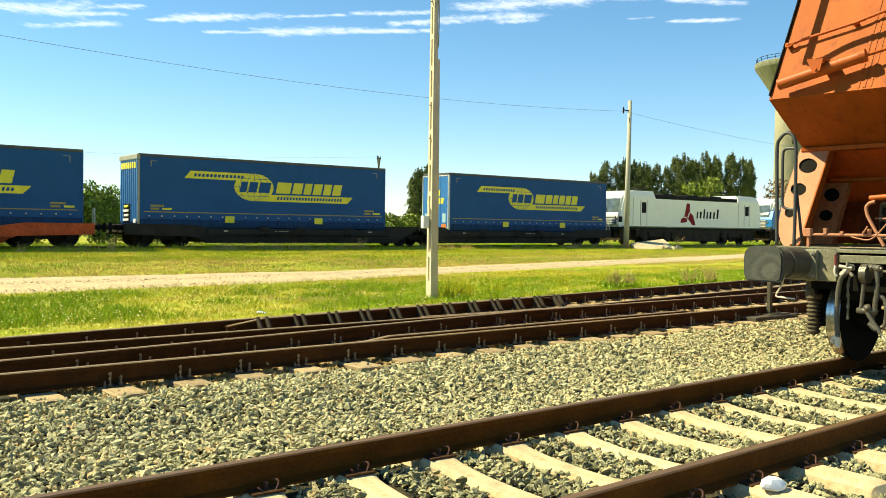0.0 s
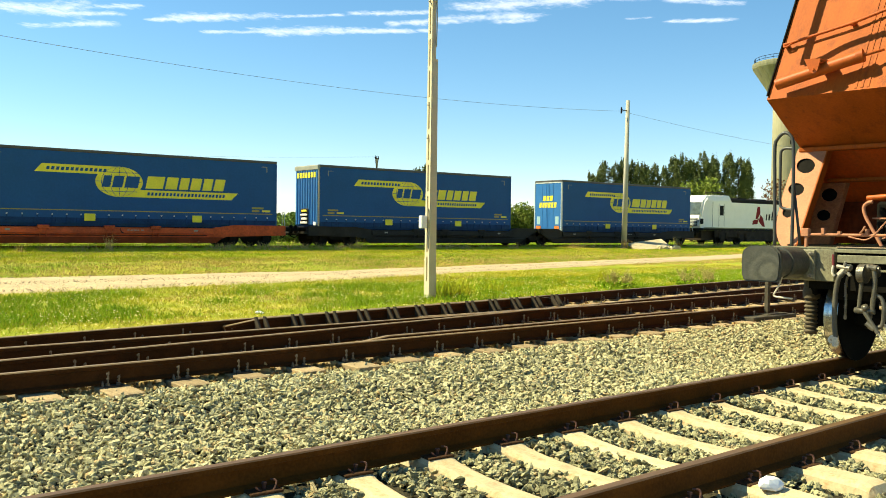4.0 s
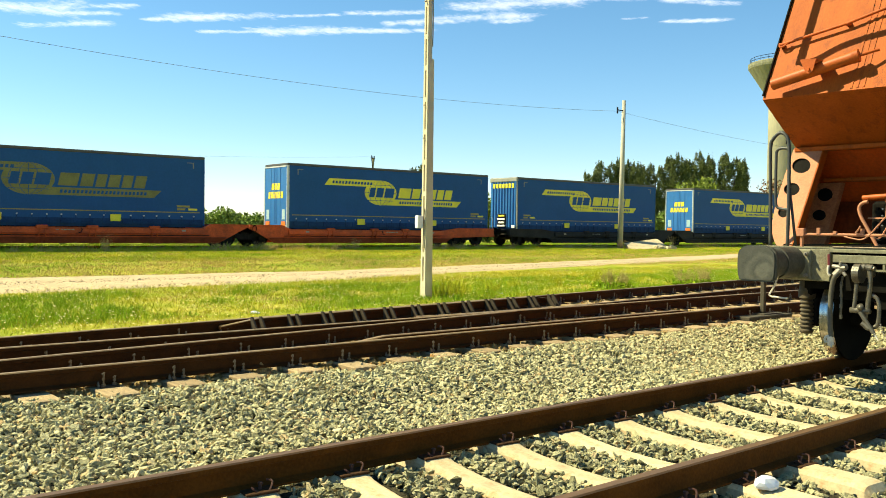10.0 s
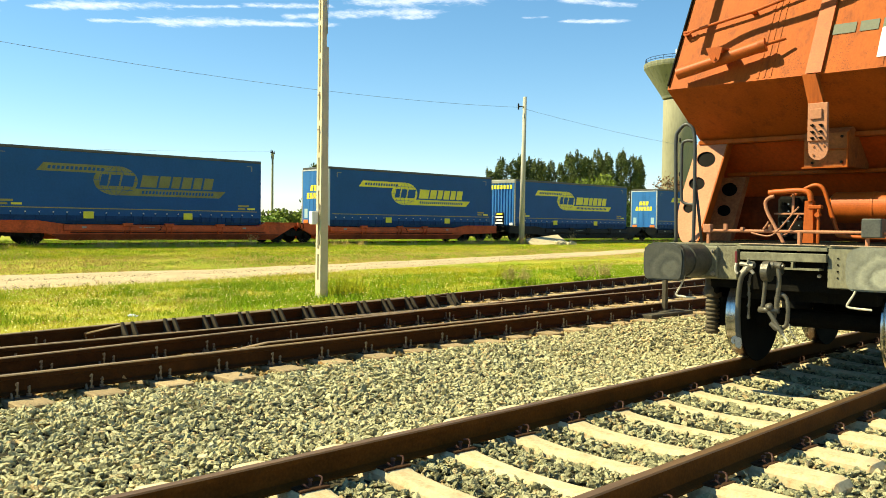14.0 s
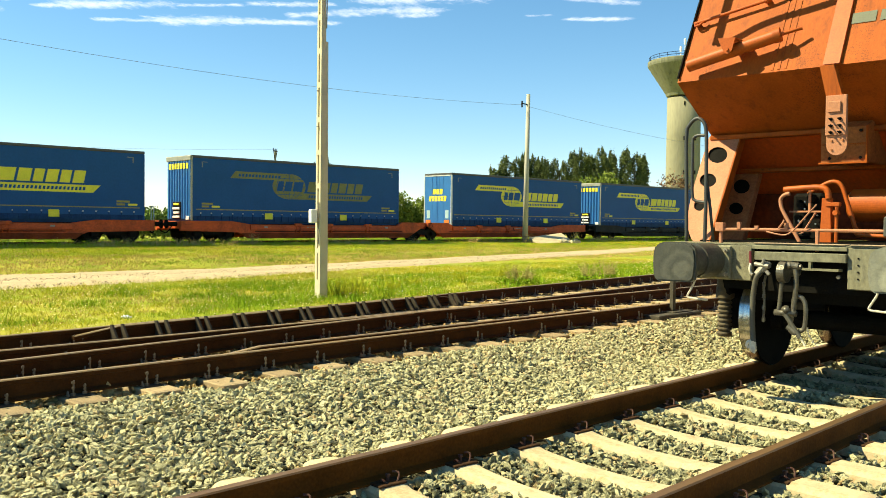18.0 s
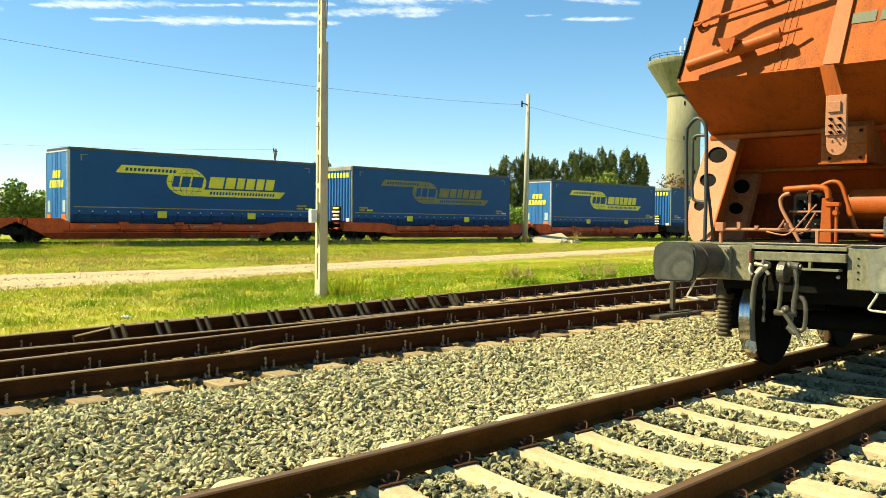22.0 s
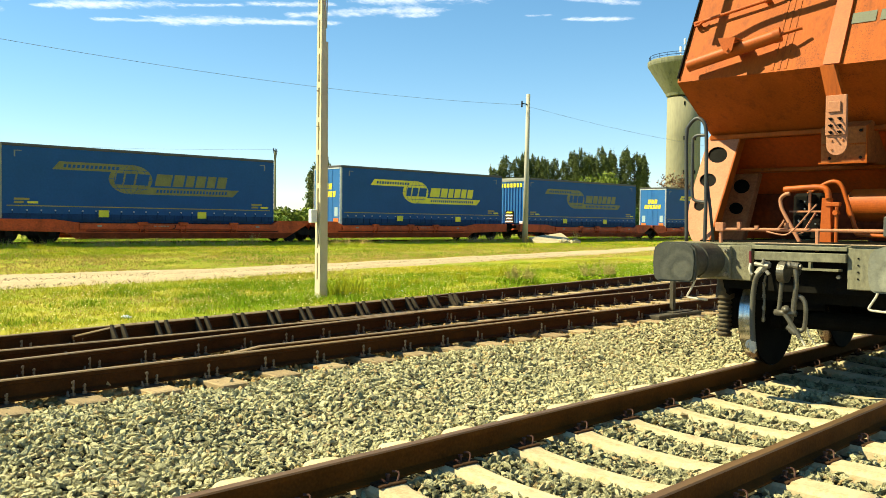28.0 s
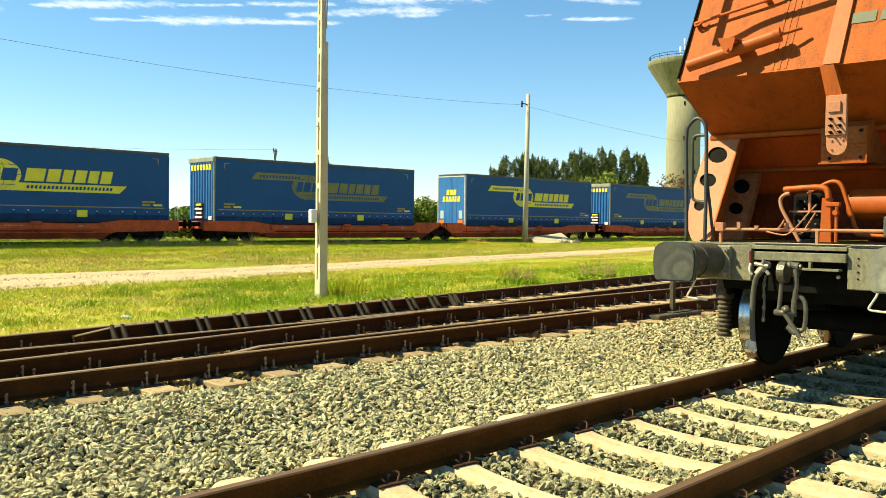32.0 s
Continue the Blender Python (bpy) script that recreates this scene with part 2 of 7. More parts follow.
M_DARKWAGON = mat("dark_wagon_paint", (0.034, 0.030, 0.025), 0.65, spec=0.1, var=0.35, scale=1.2, fine=20, stain=0.4, stain_color=(0.04, 0.03, 0.025))
M_REDWAGON = mat("red_wagon_paint", (0.60, 0.095, 0.022), 0.6, spec=0.2, var=0.35, scale=1.6, fine=14, stain=0.65, stain_color=(0.10, 0.035, 0.02))
M_REDDEEP = mat("sooty_red_wagon_paint", (0.26, 0.05, 0.016), 0.75, spec=0.1, var=0.4, scale=1.6, fine=14, stain=0.7, stain_color=(0.07, 0.03, 0.018))
M_BOGIE = mat("bogie_dirt", (0.012, 0.009, 0.007), 0.8, spec=0.2, var=0.4, scale=4, fine=40)
M_LAMP_ORANGE = mat("orange_lamp", (0.75, 0.20, 0.03), 0.3, var=0.1)
M_LAMP_RED = mat("tail_lamp", (0.6, 0.07, 0.02), 0.3, var=0.1)
M_LOCO_RED = mat("logo_red", (0.22, 0.010, 0.014), 0.6, spec=0.1, var=0.1)
M_LOCO_GREY = mat("roof_grey", (0.019, 0.018, 0.017), 0.7, spec=0.06, var=0.3, scale=2, fine=20)
M_UNDER = mat("brown_underframe_dirt", (0.045, 0.034, 0.024), 0.85, spec=0.1, var=0.45, scale=2, fine=14)
M_LOCO_BLUE = mat("loco_blue", (0.018, 0.17, 0.44), 0.4, var=0.1)
M_SCREEN = mat("sky_lit_windscreen", (0.10, 0.13, 0.13), 0.06, var=0.5, scale=1.2, fine=4, spec=0.9)
M_TRUNK = mat("bark", (0.09, 0.07, 0.05), 0.9, var=0.3, scale=3, fine=30, bump=0.4)
M_LEAF = mat("poplar_leaf", (0.13, 0.155, 0.048), 0.7, spec=0.2, var=0.35, scale=0.3, fine=3, island=0.22)
M_LEAF2 = mat("bush_leaf", (0.23, 0.31, 0.055), 0.7, spec=0.15, var=0.35, scale=0.4, fine=3, island=0.45)
M_LEAF3 = mat("lime_leaf", (0.19, 0.235, 0.035), 0.7, spec=0.12, var=0.3, scale=0.5, fine=3, island=0.4)
M_LEAF_DRY = mat("rust_brown_leaf", (0.20, 0.10, 0.04), 0.7, var=0.3, scale=2, fine=8, island=0.4)
M_GRASS = mat("grass_blade", (0.30, 0.375, 0.018), 0.7, spec=0.1, var=0.3, scale=0.28, fine=0.9, color2=(0.50, 0.45, 0.04), island=0.3)
M_FLOWER = mat("pale_flower", (0.76, 0.64, 0.24), 0.6, var=0.2, island=0.2)
M_STRAW = mat("dry_weed", (0.58, 0.38, 0.14), 0.8, spec=0.1, var=0.3, scale=4, fine=20, island=0.3)
M_PLASTIC = mat("white_litter", (0.8, 0.8, 0.8), 0.4, var=0.05)
M_WIRE = mat("wire", (0.20, 0.24, 0.28), 0.5, var=0.1)


def buffer_face(name, k):
    """Greasy plate with rubbed rings round its middle; k scales how pale it is."""
    m = mat(name, (0.040 * k, 0.040 * k, 0.031 * k), 0.5, var=0.9, scale=13, fine=45, stain=0.9, stain_color=(0.02, 0.02, 0.018), bump=0.12, speck=0.4)
    nt = m.node_tree
    bs = nt.nodes["Principled BSDF"]
    old = bs.inputs["Base Color"].links[0].from_socket
    co = nt.nodes.new("ShaderNodeTexCoord")
    ns = nt.nodes.new("ShaderNodeTexNoise")
    ns.inputs["Scale"].default_value = 9
    ns.inputs["Detail"].default_value = 9
    ns.inputs["Roughness"].default_value = 0.62
    off = nt.nodes.new("ShaderNodeVectorMath")
    off.operation = "SCALE"
    off.inputs["Scale"].default_value = 0.13
    mv = nt.nodes.new("ShaderNodeVectorMath")
    ln = nt.nodes.new("ShaderNodeVectorMath")
    ln.operation = "LENGTH"
    nt.links.new(co.outputs["Object"], ns.inputs["Vector"])
    nt.links.new(ns.outputs["Color"], off.inputs[0])
    nt.links.new(co.outputs["Object"], mv.inputs[0])
    nt.links.new(off.outputs["Vector"], mv.inputs[1])
    nt.links.new(mv.outputs["Vector"], ln.inputs[0])
    mr = nt.nodes.new("ShaderNodeMapRange")
    mr.inputs["From Max"].default_value = 0.30
    nt.links.new(ln.outputs["Value"], mr.inputs["Value"])
    rp = nt.nodes.new("ShaderNodeValToRGB")
    els = rp.color_ramp.elements
    els[0].position, els[0].color = 0.0, (0.07 * k, 0.07 * k, 0.057 * k, 1)
    els[1].position, els[1].color = 1.0, (0.08 * k, 0.078 * k, 0.056 * k, 1)
    for p, c in ((0.28, 0.17), (0.38, 0.075), (0.52, 0.145), (0.64, 0.075), (0.76, 0.10)):
        e = els.new(p)
        e.color = (c * k, c * k * 0.97, c * k * 0.68, 1)
    nt.links.new(mr.outputs[0], rp.inputs[0])
    mx = nt.nodes.new("ShaderNodeMix")
    mx.data_type = "RGBA"
    mx.inputs["Factor"].default_value = 0.6
    nt.links.new(old, mx.inputs["A"])
    nt.links.new(rp.outputs[0], mx.inputs["B"])
    nt.links.new(mx.outputs["Result"], bs.inputs["Base Color"])
    return m


M_BUFFER_FACE = buffer_face("greased_buffer_face", 0.75)
M_BUFFER_PALE = buffer_face("dusty_buffer_face", 2.9)

# ---- the ground ----
def ease(t):
    t = min(1.0, max(0.0, t))
    return t * t * (3 - 2 * t)


def straight_y(x):
    """Front rail of the turnout's straight track."""
    return 6.86 + 0.012 * (x - 2.6)


def branch_y(x):
    """Front rail of the turnout's diverging track."""
    return 7.80 + 0.122 * (x - 2.9)


GA = 1.507          # between rail centres
YA = 3.772          # far rail of the near track
ZB = 0.10           # rail top of the turnout
YC = 39.94          # front face of the passing train at x = 0
YAW = -1.562
ZC = 0.22           # rail top of the train's track


def ground_z(x, y):
    if y < 5.0:
        return -0.26
    if y < 6.4:
        return -0.26 + 0.10 * ease((y - 5.0) / 1.4)
    if y < 13:
        return -0.16 - 0.03 * ease((y - 11) / 2.0)
    if y < 37:
        return -0.19 + 0.26 * ease((y - 14) / 23.0)
    if y < 60:
        return 0.07 - 0.1 * ease((y - 48) / 10)
    return -0.03


def ground_material():
    m = mat("meadow_soil", (0.20, 0.27, 0.012), 0.95, spec=0.05, scale=0.28, fine=0.9, color2=(0.40, 0.33, 0.05), bump=0.6, stain=0.5, stain_color=(0.30, 0.26, 0.12))
    return m


def grid_sheet(name, xs, ys, zf, material):
    xs, ys = list(xs), list(ys)
    v = [(x, y, zf(x, y)) for y in ys for x in xs]
    n = len(xs)
    f = [(j * n + i, j * n + i + 1, (j + 1) * n + i + 1, (j + 1) * n + i) for j in range(len(ys) - 1) for i in range(n - 1)]
    return raw(name, v, f, material)


M_MEADOW = ground_material()
xs = [-2500, -800, -300, -120] + [-60 + 2.5 * i for i in range(73)] + [130, 150, 200, 300, 500, 900, 2500]
ys = [-2500, -600, -150, -40, -10, 0, 5] + [5.5 + 0.5 * i for i in range(20)] + [16 + 1.0 * i for i in range(35)] + [55, 60, 80, 120, 200, 400, 900, 2500]
ground = tagged(grid_sheet("ground", xs, ys, lambda x, y: ground_z(x, y) + (0.03 * noise.noise(Vector((x * 0.3, y * 0.3, 0))) if y > 13 else 0), M_MEADOW),
                "sunlit meadow of short dry-green grass beside the tracks", "ground", kind="structure")

bed = tagged(grid_sheet("ballast_bed", [-30 + 1.0 * i for i in range(110)], [-12, -6, -3, 0, 1.5, 2.2, 3, 3.8, 4.6, 5.2, 5.8, 6.4, 7.5, 9, 10, 11],
                        lambda x, y: ground_z(x, y) + 0.03 if y < 11 else ground_z(x, y) - 0.05, M_BED),
             "bed of grey crushed-stone ballast under the tracks", "ballast", kind="structure")


def path_edges(x):
    near = np.interp(x, [-40, 5, 12.4, 19.4, 37, 70, 110], [19.0, 18.5, 19.2, 20.8, 23.8, 30.5, 38])
    far = np.interp(x, [-40, 5, 14, 21.6, 41, 70, 110], [24.5, 23.0, 22.6, 23.5, 26.7, 33.0, 41])
    w = 0.28 * noise.noise(Vector((x * 0.45, 1, 0))) + 0.16 * noise.noise(Vector((x * 1.9, 4, 0)))
    u = 0.3 * noise.noise(Vector((x * 0.4, 7, 0))) + 0.16 * noise.noise(Vector((x * 1.7, 9, 0)))
    return near + w, far + u


def make_path():
    v, f = [], []
    pxs = [-40 + 0.5 * i for i in range(230)]
    k = 7
    for x in pxs:
        a, b = path_edges(x)
        for j in range(k):
            y = a + (b - a) * j / (k - 1)
            v.append((x, y, ground_z(x, y) + 0.045 - (0.03 if j in (0, k - 1) else 0) - 0.012 * math.cos(j / (k - 1) * 4 * math.pi)))
    for i in range(len(pxs) - 1):
        for j in range(k - 1):
            f.append((i * k + j, (i + 1) * k + j, (i + 1) * k + j + 1, i * k + j + 1))
    m = mat("pale_gravel_dirt", (0.48, 0.37, 0.225), 0.95, spec=0.08, var=0.18, scale=1.6, fine=26, stain=0.35, stain_color=(0.42, 0.30, 0.17), bump=0.4)
    return tagged(raw("dirt_path", v, f, m), "pale trodden dirt path across the grass", "path", kind="structure")


make_path()


# ---- rails ----
def rail_mesh(name, pts, parent, top_z, head=0.07, height=0.16, label="", lift=0.0, side=None, face=None, drop=0.0):
    """A rail swept along plan points: rusty foot, web and head, and a worn running face."""
    prof = [(-0.065, -height), (0.065, -height), (0.065, -height + 0.012), (0.012, -height + 0.03), (0.009, -0.045), (head / 2, -0.036), (head / 2, -0.008), (head / 2 - 0.009, 0),
            (-head / 2 + 0.009, 0), (-head / 2, -0.008), (-head / 2, -0.036), (-0.009, -0.045), (-0.012, -height + 0.03), (-0.065, -height + 0.012)]
    bm = B()
    rings = []
    n = len(prof)
    for i, (x, y) in enumerate(pts):
        a, b = pts[max(0, i - 1)], pts[min(len(pts) - 1, i + 1)]
        t = Vector((b[0] - a[0], b[1] - a[1], 0)).normalized()
        s = Vector((-t.y, t.x, 0))
        rings.append([bm.verts.new(Vector((x, y, top_z + lift)) + s * u + Vector((0, 0, w))) for u, w in prof])
    for v in rings[0] + rings[-1]:
        if v.co.z > top_z + lift - 0.05:
            v.co.z -= drop
    for r0, r1 in zip(rings, rings[1:]):
        for k in range(n):
            f = bm.faces.new((r0[k], r1[k], r1[(k + 1) % n], r0[(k + 1) % n]))
            if k in (6, 7, 8):
                f.material_index = 1
    bm.faces.new(rings[0])
    bm.faces.new(rings[-1][::-1])
    bmesh.ops.recalc_face_normals(bm, faces=bm.faces[:])
    ob = part(name, bm, side or M_RUST, parent, label)
    ob.data.materials.append(face or M_RAILTOP)
    return ob


def line(x0, x1, fy, step=2.0):
    n = max(1, int((x1 - x0) / step))
    return [(x0 + (x1 - x0) * i / n, fy(x0 + (x1 - x0) * i / n)) for i in range(n + 1)]


near_track = thing("near_track", "rusty rails on pale concrete sleepers in ballast", "railway track", kind="structure")
rail_mesh("rail", line(-20, 60, lambda x: YA), near_track, 0.0, side=M_RUST_BROWN, face=M_RAILTOP_BROWN)
rail_mesh("rail", line(-20, 60, lambda x: YA - GA), near_track, 0.0, side=M_RUST_BROWN, face=M_RAILTOP_BROWN)


def concrete_sleeper():
    """One-block sleeper: high shoulders under the rails, low waist in the middle."""
    bm = B()
    sec = [(-1.36, -0.20, 0.13), (-1.33, -0.162, 0.145), (-1.27, -0.150, 0.15), (-0.92, -0.150, 0.145), (-0.70, -0.150, 0.145), (-0.62, -0.153, 0.145), (-0.55, -0.168, 0.13), (-0.45, -0.176, 0.12), (-0.25, -0.188, 0.115), (0, -0.192, 0.115)]
    sec = sec + [(-y, z, w) for y, z, w in sec[-2::-1]]
    rings = []
    for y, z, w in sec:
        rings.append([bm.verts.new(c) for c in ((-w, y, -0.36), (-w * 0.8, y, z - 0.03), (-w * 0.66, y, z - 0.008), (-w * 0.45, y, z), (w * 0.45, y, z), (w * 0.66, y, z - 0.008), (w * 0.8, y, z - 0.03), (w, y, -0.36))])
    for r0, r1 in zip(rings, rings[1:]):
        for k in range(7):
            bm.faces.new((r0[k], r0[k + 1], r1[k + 1], r1[k]))
    bm.faces.new(rings[0][::-1])
    bm.faces.new(rings[-1])
    bmesh.ops.recalc_face_normals(bm, faces=bm.faces[:])
    return bm


def spring_clip():
    """Screw spike with a bent spring clip on the rail's foot."""
    bm = B()
    tube(bm, (0, 0, 0), (0, 0, 0.04), 0.013, 6)
    tube(bm, (0, 0, 0.04), (0, 0, 0.055), 0.02, 6)
    pipe(bm, bend([(-0.05, 0.02, 0.01), (-0.085, -0.03, 0.035), (-0.04, -0.05, 0.0), (0.04, -0.05, 0.0), (0.085, -0.03, 0.055), (0.06, 0.015, 0.06)], 3), 0.0075, 5)
    box(bm, -0.05, 0.05, -0.05, 0.03, -0.012, 0.004)
    for v in bm.verts:
        v.co = Vector((v.co.x * 0.72, v.co.y * 0.8, v.co.z * 0.78))
    return bm


sleeper0 = part("sleeper", concrete_sleeper(), M_SLEEPER, near_track)
clip0 = part("rail_clip", spring_clip(), M_CLIP, near_track)
# dark rust-brown plates added to deepen the rail's shadow, as wide as it reaches
M_SEAT = mat("rusty_rail_pad", (0.060, 0.030, 0.014), 0.85, spec=0.08, var=0.5, scale=14, fine=60, stain=0.5, stain_color=(0.16, 0.075, 0.03), bump=0.2)
pad0 = part("rail_pad", box(B(), -0.094, 0.094, -0.165, 0.165, -0.158, -0.1455, 0.003), M_SEAT, near_track)
YMID = YA - GA / 2
first = True
for i in range(-8, 50):
    x = 0.36 + 0.6 * i
    jig = random.uniform(-0.012, 0.012)
    if first:
        sleeper0.matrix_basis = pose(x, YMID, 0, 0, 0, -5.0)
        first = False
    else:
        same(sleeper0, x + jig, YMID, random.uniform(-0.004, 0.006), 0, 0, -5.0 + random.uniform(-0.8, 0.8))
    for yr in (YA, YA - GA):
        if i != 0 or yr == YA:
            same(pad0, x + (yr - YMID) * 0.0875 + jig, yr, random.uniform(0, 0.002), 0, 0, -5.0)
    if 1.0 < x < 14:
        for yr in (YA, YA - GA):
            for sgn in (-1, 1):
                same(clip0, x + (yr - YMID) * 0.09 + jig, yr + sgn * 0.095, -0.15, 0, 0, 0 if sgn < 0 else 180)
pad0.matrix_basis = pose(0.294, YA - GA, 0, 0, 0, -5.0)
clip0.matrix_basis = pose(0.36, YA - 0.095, -0.15)

# the turnout
turnout = thing("turnout", "rusty turnout on weathered timbers with braced check rails", "railway track", kind="structure")
LEFT, RIGHT = -14, 70
rail_mesh("rail", line(LEFT, RIGHT, straight_y), turnout, ZB)
rail_mesh("rail", line(LEFT, RIGHT, lambda x: straight_y(x) + 1.53), turnout, ZB)
rail_mesh("rail", line(LEFT, RIGHT, branch_y), turnout, ZB, lift=-0.004)
rail_mesh("rail", line(LEFT, RIGHT, lambda x: branch_y(x) + 1.54), turnout, ZB)


def flared(x0, x1, fy, off, flare):
    """A check rail beside a running rail, its ends bent away."""
    out = []
    for x, y in line(x0, x1, fy, 0.5):
        e = max(0.0, 1 - (x - x0) / 0.6, 1 - (x1 - x) / 0.6)
        out.append((x, y + off + flare * e))
    return out


rail_mesh("wing_rail", flared(6.56, 10.16, lambda x: straight_y(x) + 1.53, 0.085, 0.05), turnout, ZB)
rail_mesh("check_rail", flared(4.35, 10.7, straight_y, 0.095, 0.05), turnout, ZB, lift=0.022, drop=0.07, label="orange-brown rusted check rail")
rail_mesh("check_rail", flared(4.2, 10.95, lambda x: branch_y(x) + 1.54, -0.13, 0.04), turnout, ZB, lift=0.006, drop=0.07, label="dark check rail held by braces")


def timber():
    bm = B()
    box(bm, -0.13, 0.13, 0, 1, -0.3, 0, 0.008)
    return bm


def screw():
    """Sole plate with one tall and one short bolt, a nut on each."""
    bm = B()
    box(bm, -0.08, 0.08, -0.10, 0.02, 0.0, 0.012)
    for dx, dy, h in ((-0.045, -0.062, 0.125), (0.05, -0.045, 0.088)):
        tube(bm, (dx, dy, 0.012), (dx + 0.004, dy, h), 0.008, 6)
        tube(bm, (dx, dy, 0.012), (dx, dy, 0.030), 0.019, 6)
        tube(bm, (dx, dy, h * 0.48), (dx, dy, h * 0.48 + 0.014), 0.012, 6)
        tube(bm, (dx, dy, h - 0.022), (dx, dy, h - 0.008), 0.013, 6)
    slab(bm, [(-0.10, 0.012), (-0.055, 0.012), (-0.075, 0.055)], "x", -0.098, -0.086)
    for f in bm.faces[6:]:
        f.material_index = 1
    return bm


def brace():
    """Slanted web of a check-rail chair."""
    bm = B()
    for dx in (-0.06, 0.06):
        slab(bm, [(-0.22, 0.0), (-0.04, 0.0), (-0.015, 0.20), (-0.055, 0.20)], "x", dx - 0.012, dx + 0.012)
    return bm


M_BOLT = mat("worn_bolt_steel", (0.17, 0.135, 0.09), 0.42, 0.4, var=0.3, scale=30, fine=90)
M_PLATE = mat("chair_grey_iron", (0.06, 0.047, 0.032), 0.75, spec=0.12, var=0.4, scale=12, fine=60)
screw0 = part("rail_fastening", screw(), M_PLATE, turnout)
screw0.data.materials.append(M_BOLT)
brace0 = part("check_rail_brace", brace(), M_PLATE, turnout)
zt = ZB - 0.175
xi = 3.105 - 13 * 0.5836
fs = True
while xi < 30:
    x = xi + random.uniform(-0.02, 0.02)
    y0, y1 = straight_y(x) - 0.40 + random.uniform(-0.07, 0.05), branch_y(x) + 1.54 + 0.5
    bmt = timber()
    for v in bmt.verts:
        v.co.y = y0 + v.co.y * (y1 - y0)
    t = part("timber", bmt, M_TIMBER, turnout)
    t.matrix_basis = pose(x, 0, zt, 0, 0, 0)
    if 1.5 < x < 22:
        for yr in (straight_y(x), straight_y(x) + 1.53, branch_y(x), branch_y(x) + 1.54):
            if fs:
                screw0.matrix_basis = pose(x, yr - 0.045, zt)
                fs = False
            else:
                same(screw0, x, yr - 0.045, zt, 0, 0, random.uniform(-4, 4))
    xi += 0.5836
for k in range(1, 12):
    x = 4.675 + 0.557 * k
    same(brace0, x, branch_y(x) + 1.54 - 0.15, zt + 0.005)
brace0.matrix_basis = pose(4.675, branch_y(4.675) + 1.39, zt + 0.005)

# the train's own track, half hidden in grass
far_track = thing("far_track", "rusty far track half hidden in grass", "railway track", kind="structure")


def yc_at(x, off=0.0):
    return YC + x * math.tan(radians(YAW)) + off


rail_mesh("rail", line(-90, 190, lambda x: yc_at(x, 1.25 - GA / 2), 10), far_track, ZC)
rail_mesh("rail", line(-90, 190, lambda x: yc_at(x, 1.25 + GA / 2), 10), far_track, ZC)
tagged(grid_sheet("far_ballast", [-90 + 4.0 * i for i in range(70)], [0, 0.6, 3.4, 4.2],
                  lambda x, y: 0, M_BED), "low ballast bank of the far track", "ballast", kind="structure")
fb = bpy.data.objects["far_ballast"]
co = np.empty(len(fb.data.vertices) * 3, dtype=np.float32)
fb.data.vertices.foreach_get("co", co)
co = co.reshape(-1, 3)
low = (co[:, 1] < 0.1) | (co[:, 1] > 4.0)
co[:, 2] = np.where(low, -0.02, 0.06)
co[:, 1] += YC - 0.85 + co[:, 0] * math.tan(radians(YAW))
fb.data.vertices.foreach_set("co", co.ravel())

# ---- the passing train ----
# local frame of every vehicle: x along the track, y from the front face inwards, z over rail top
LT, WT, HT, HB = 13.62, 2.5, 4.28, 1.04
TRAIN = []   # (thing, offset along the train)


def poly(bm, pts, y=-0.006):
    """A flat print on the curtain, pairs of x and z."""
    f = bm.faces.new([bm.verts.new((x, y, z)) for x, z in pts])
    bmesh.ops.recalc_face_normals(bm, faces=[f])
    return bm


def oval(cx, cz, a, b, n=40):
    return [(cx + a * math.cos(2 * math.pi * k / n), cz + b * math.sin(2 * math.pi * k / n)) for k in range(n)]


def slant(x0, x1, z0, z1, k=0.2):
    return [(x0, z0), (x1, z0), (x1 + (z1 - z0) * k, z1), (x0 + (z1 - z0) * k, z1)]


M_SKIRT = mat("dark_curtain_hem", (0.009, 0.042, 0.13), 0.6, spec=0.15, var=0.3, scale=2, fine=14)


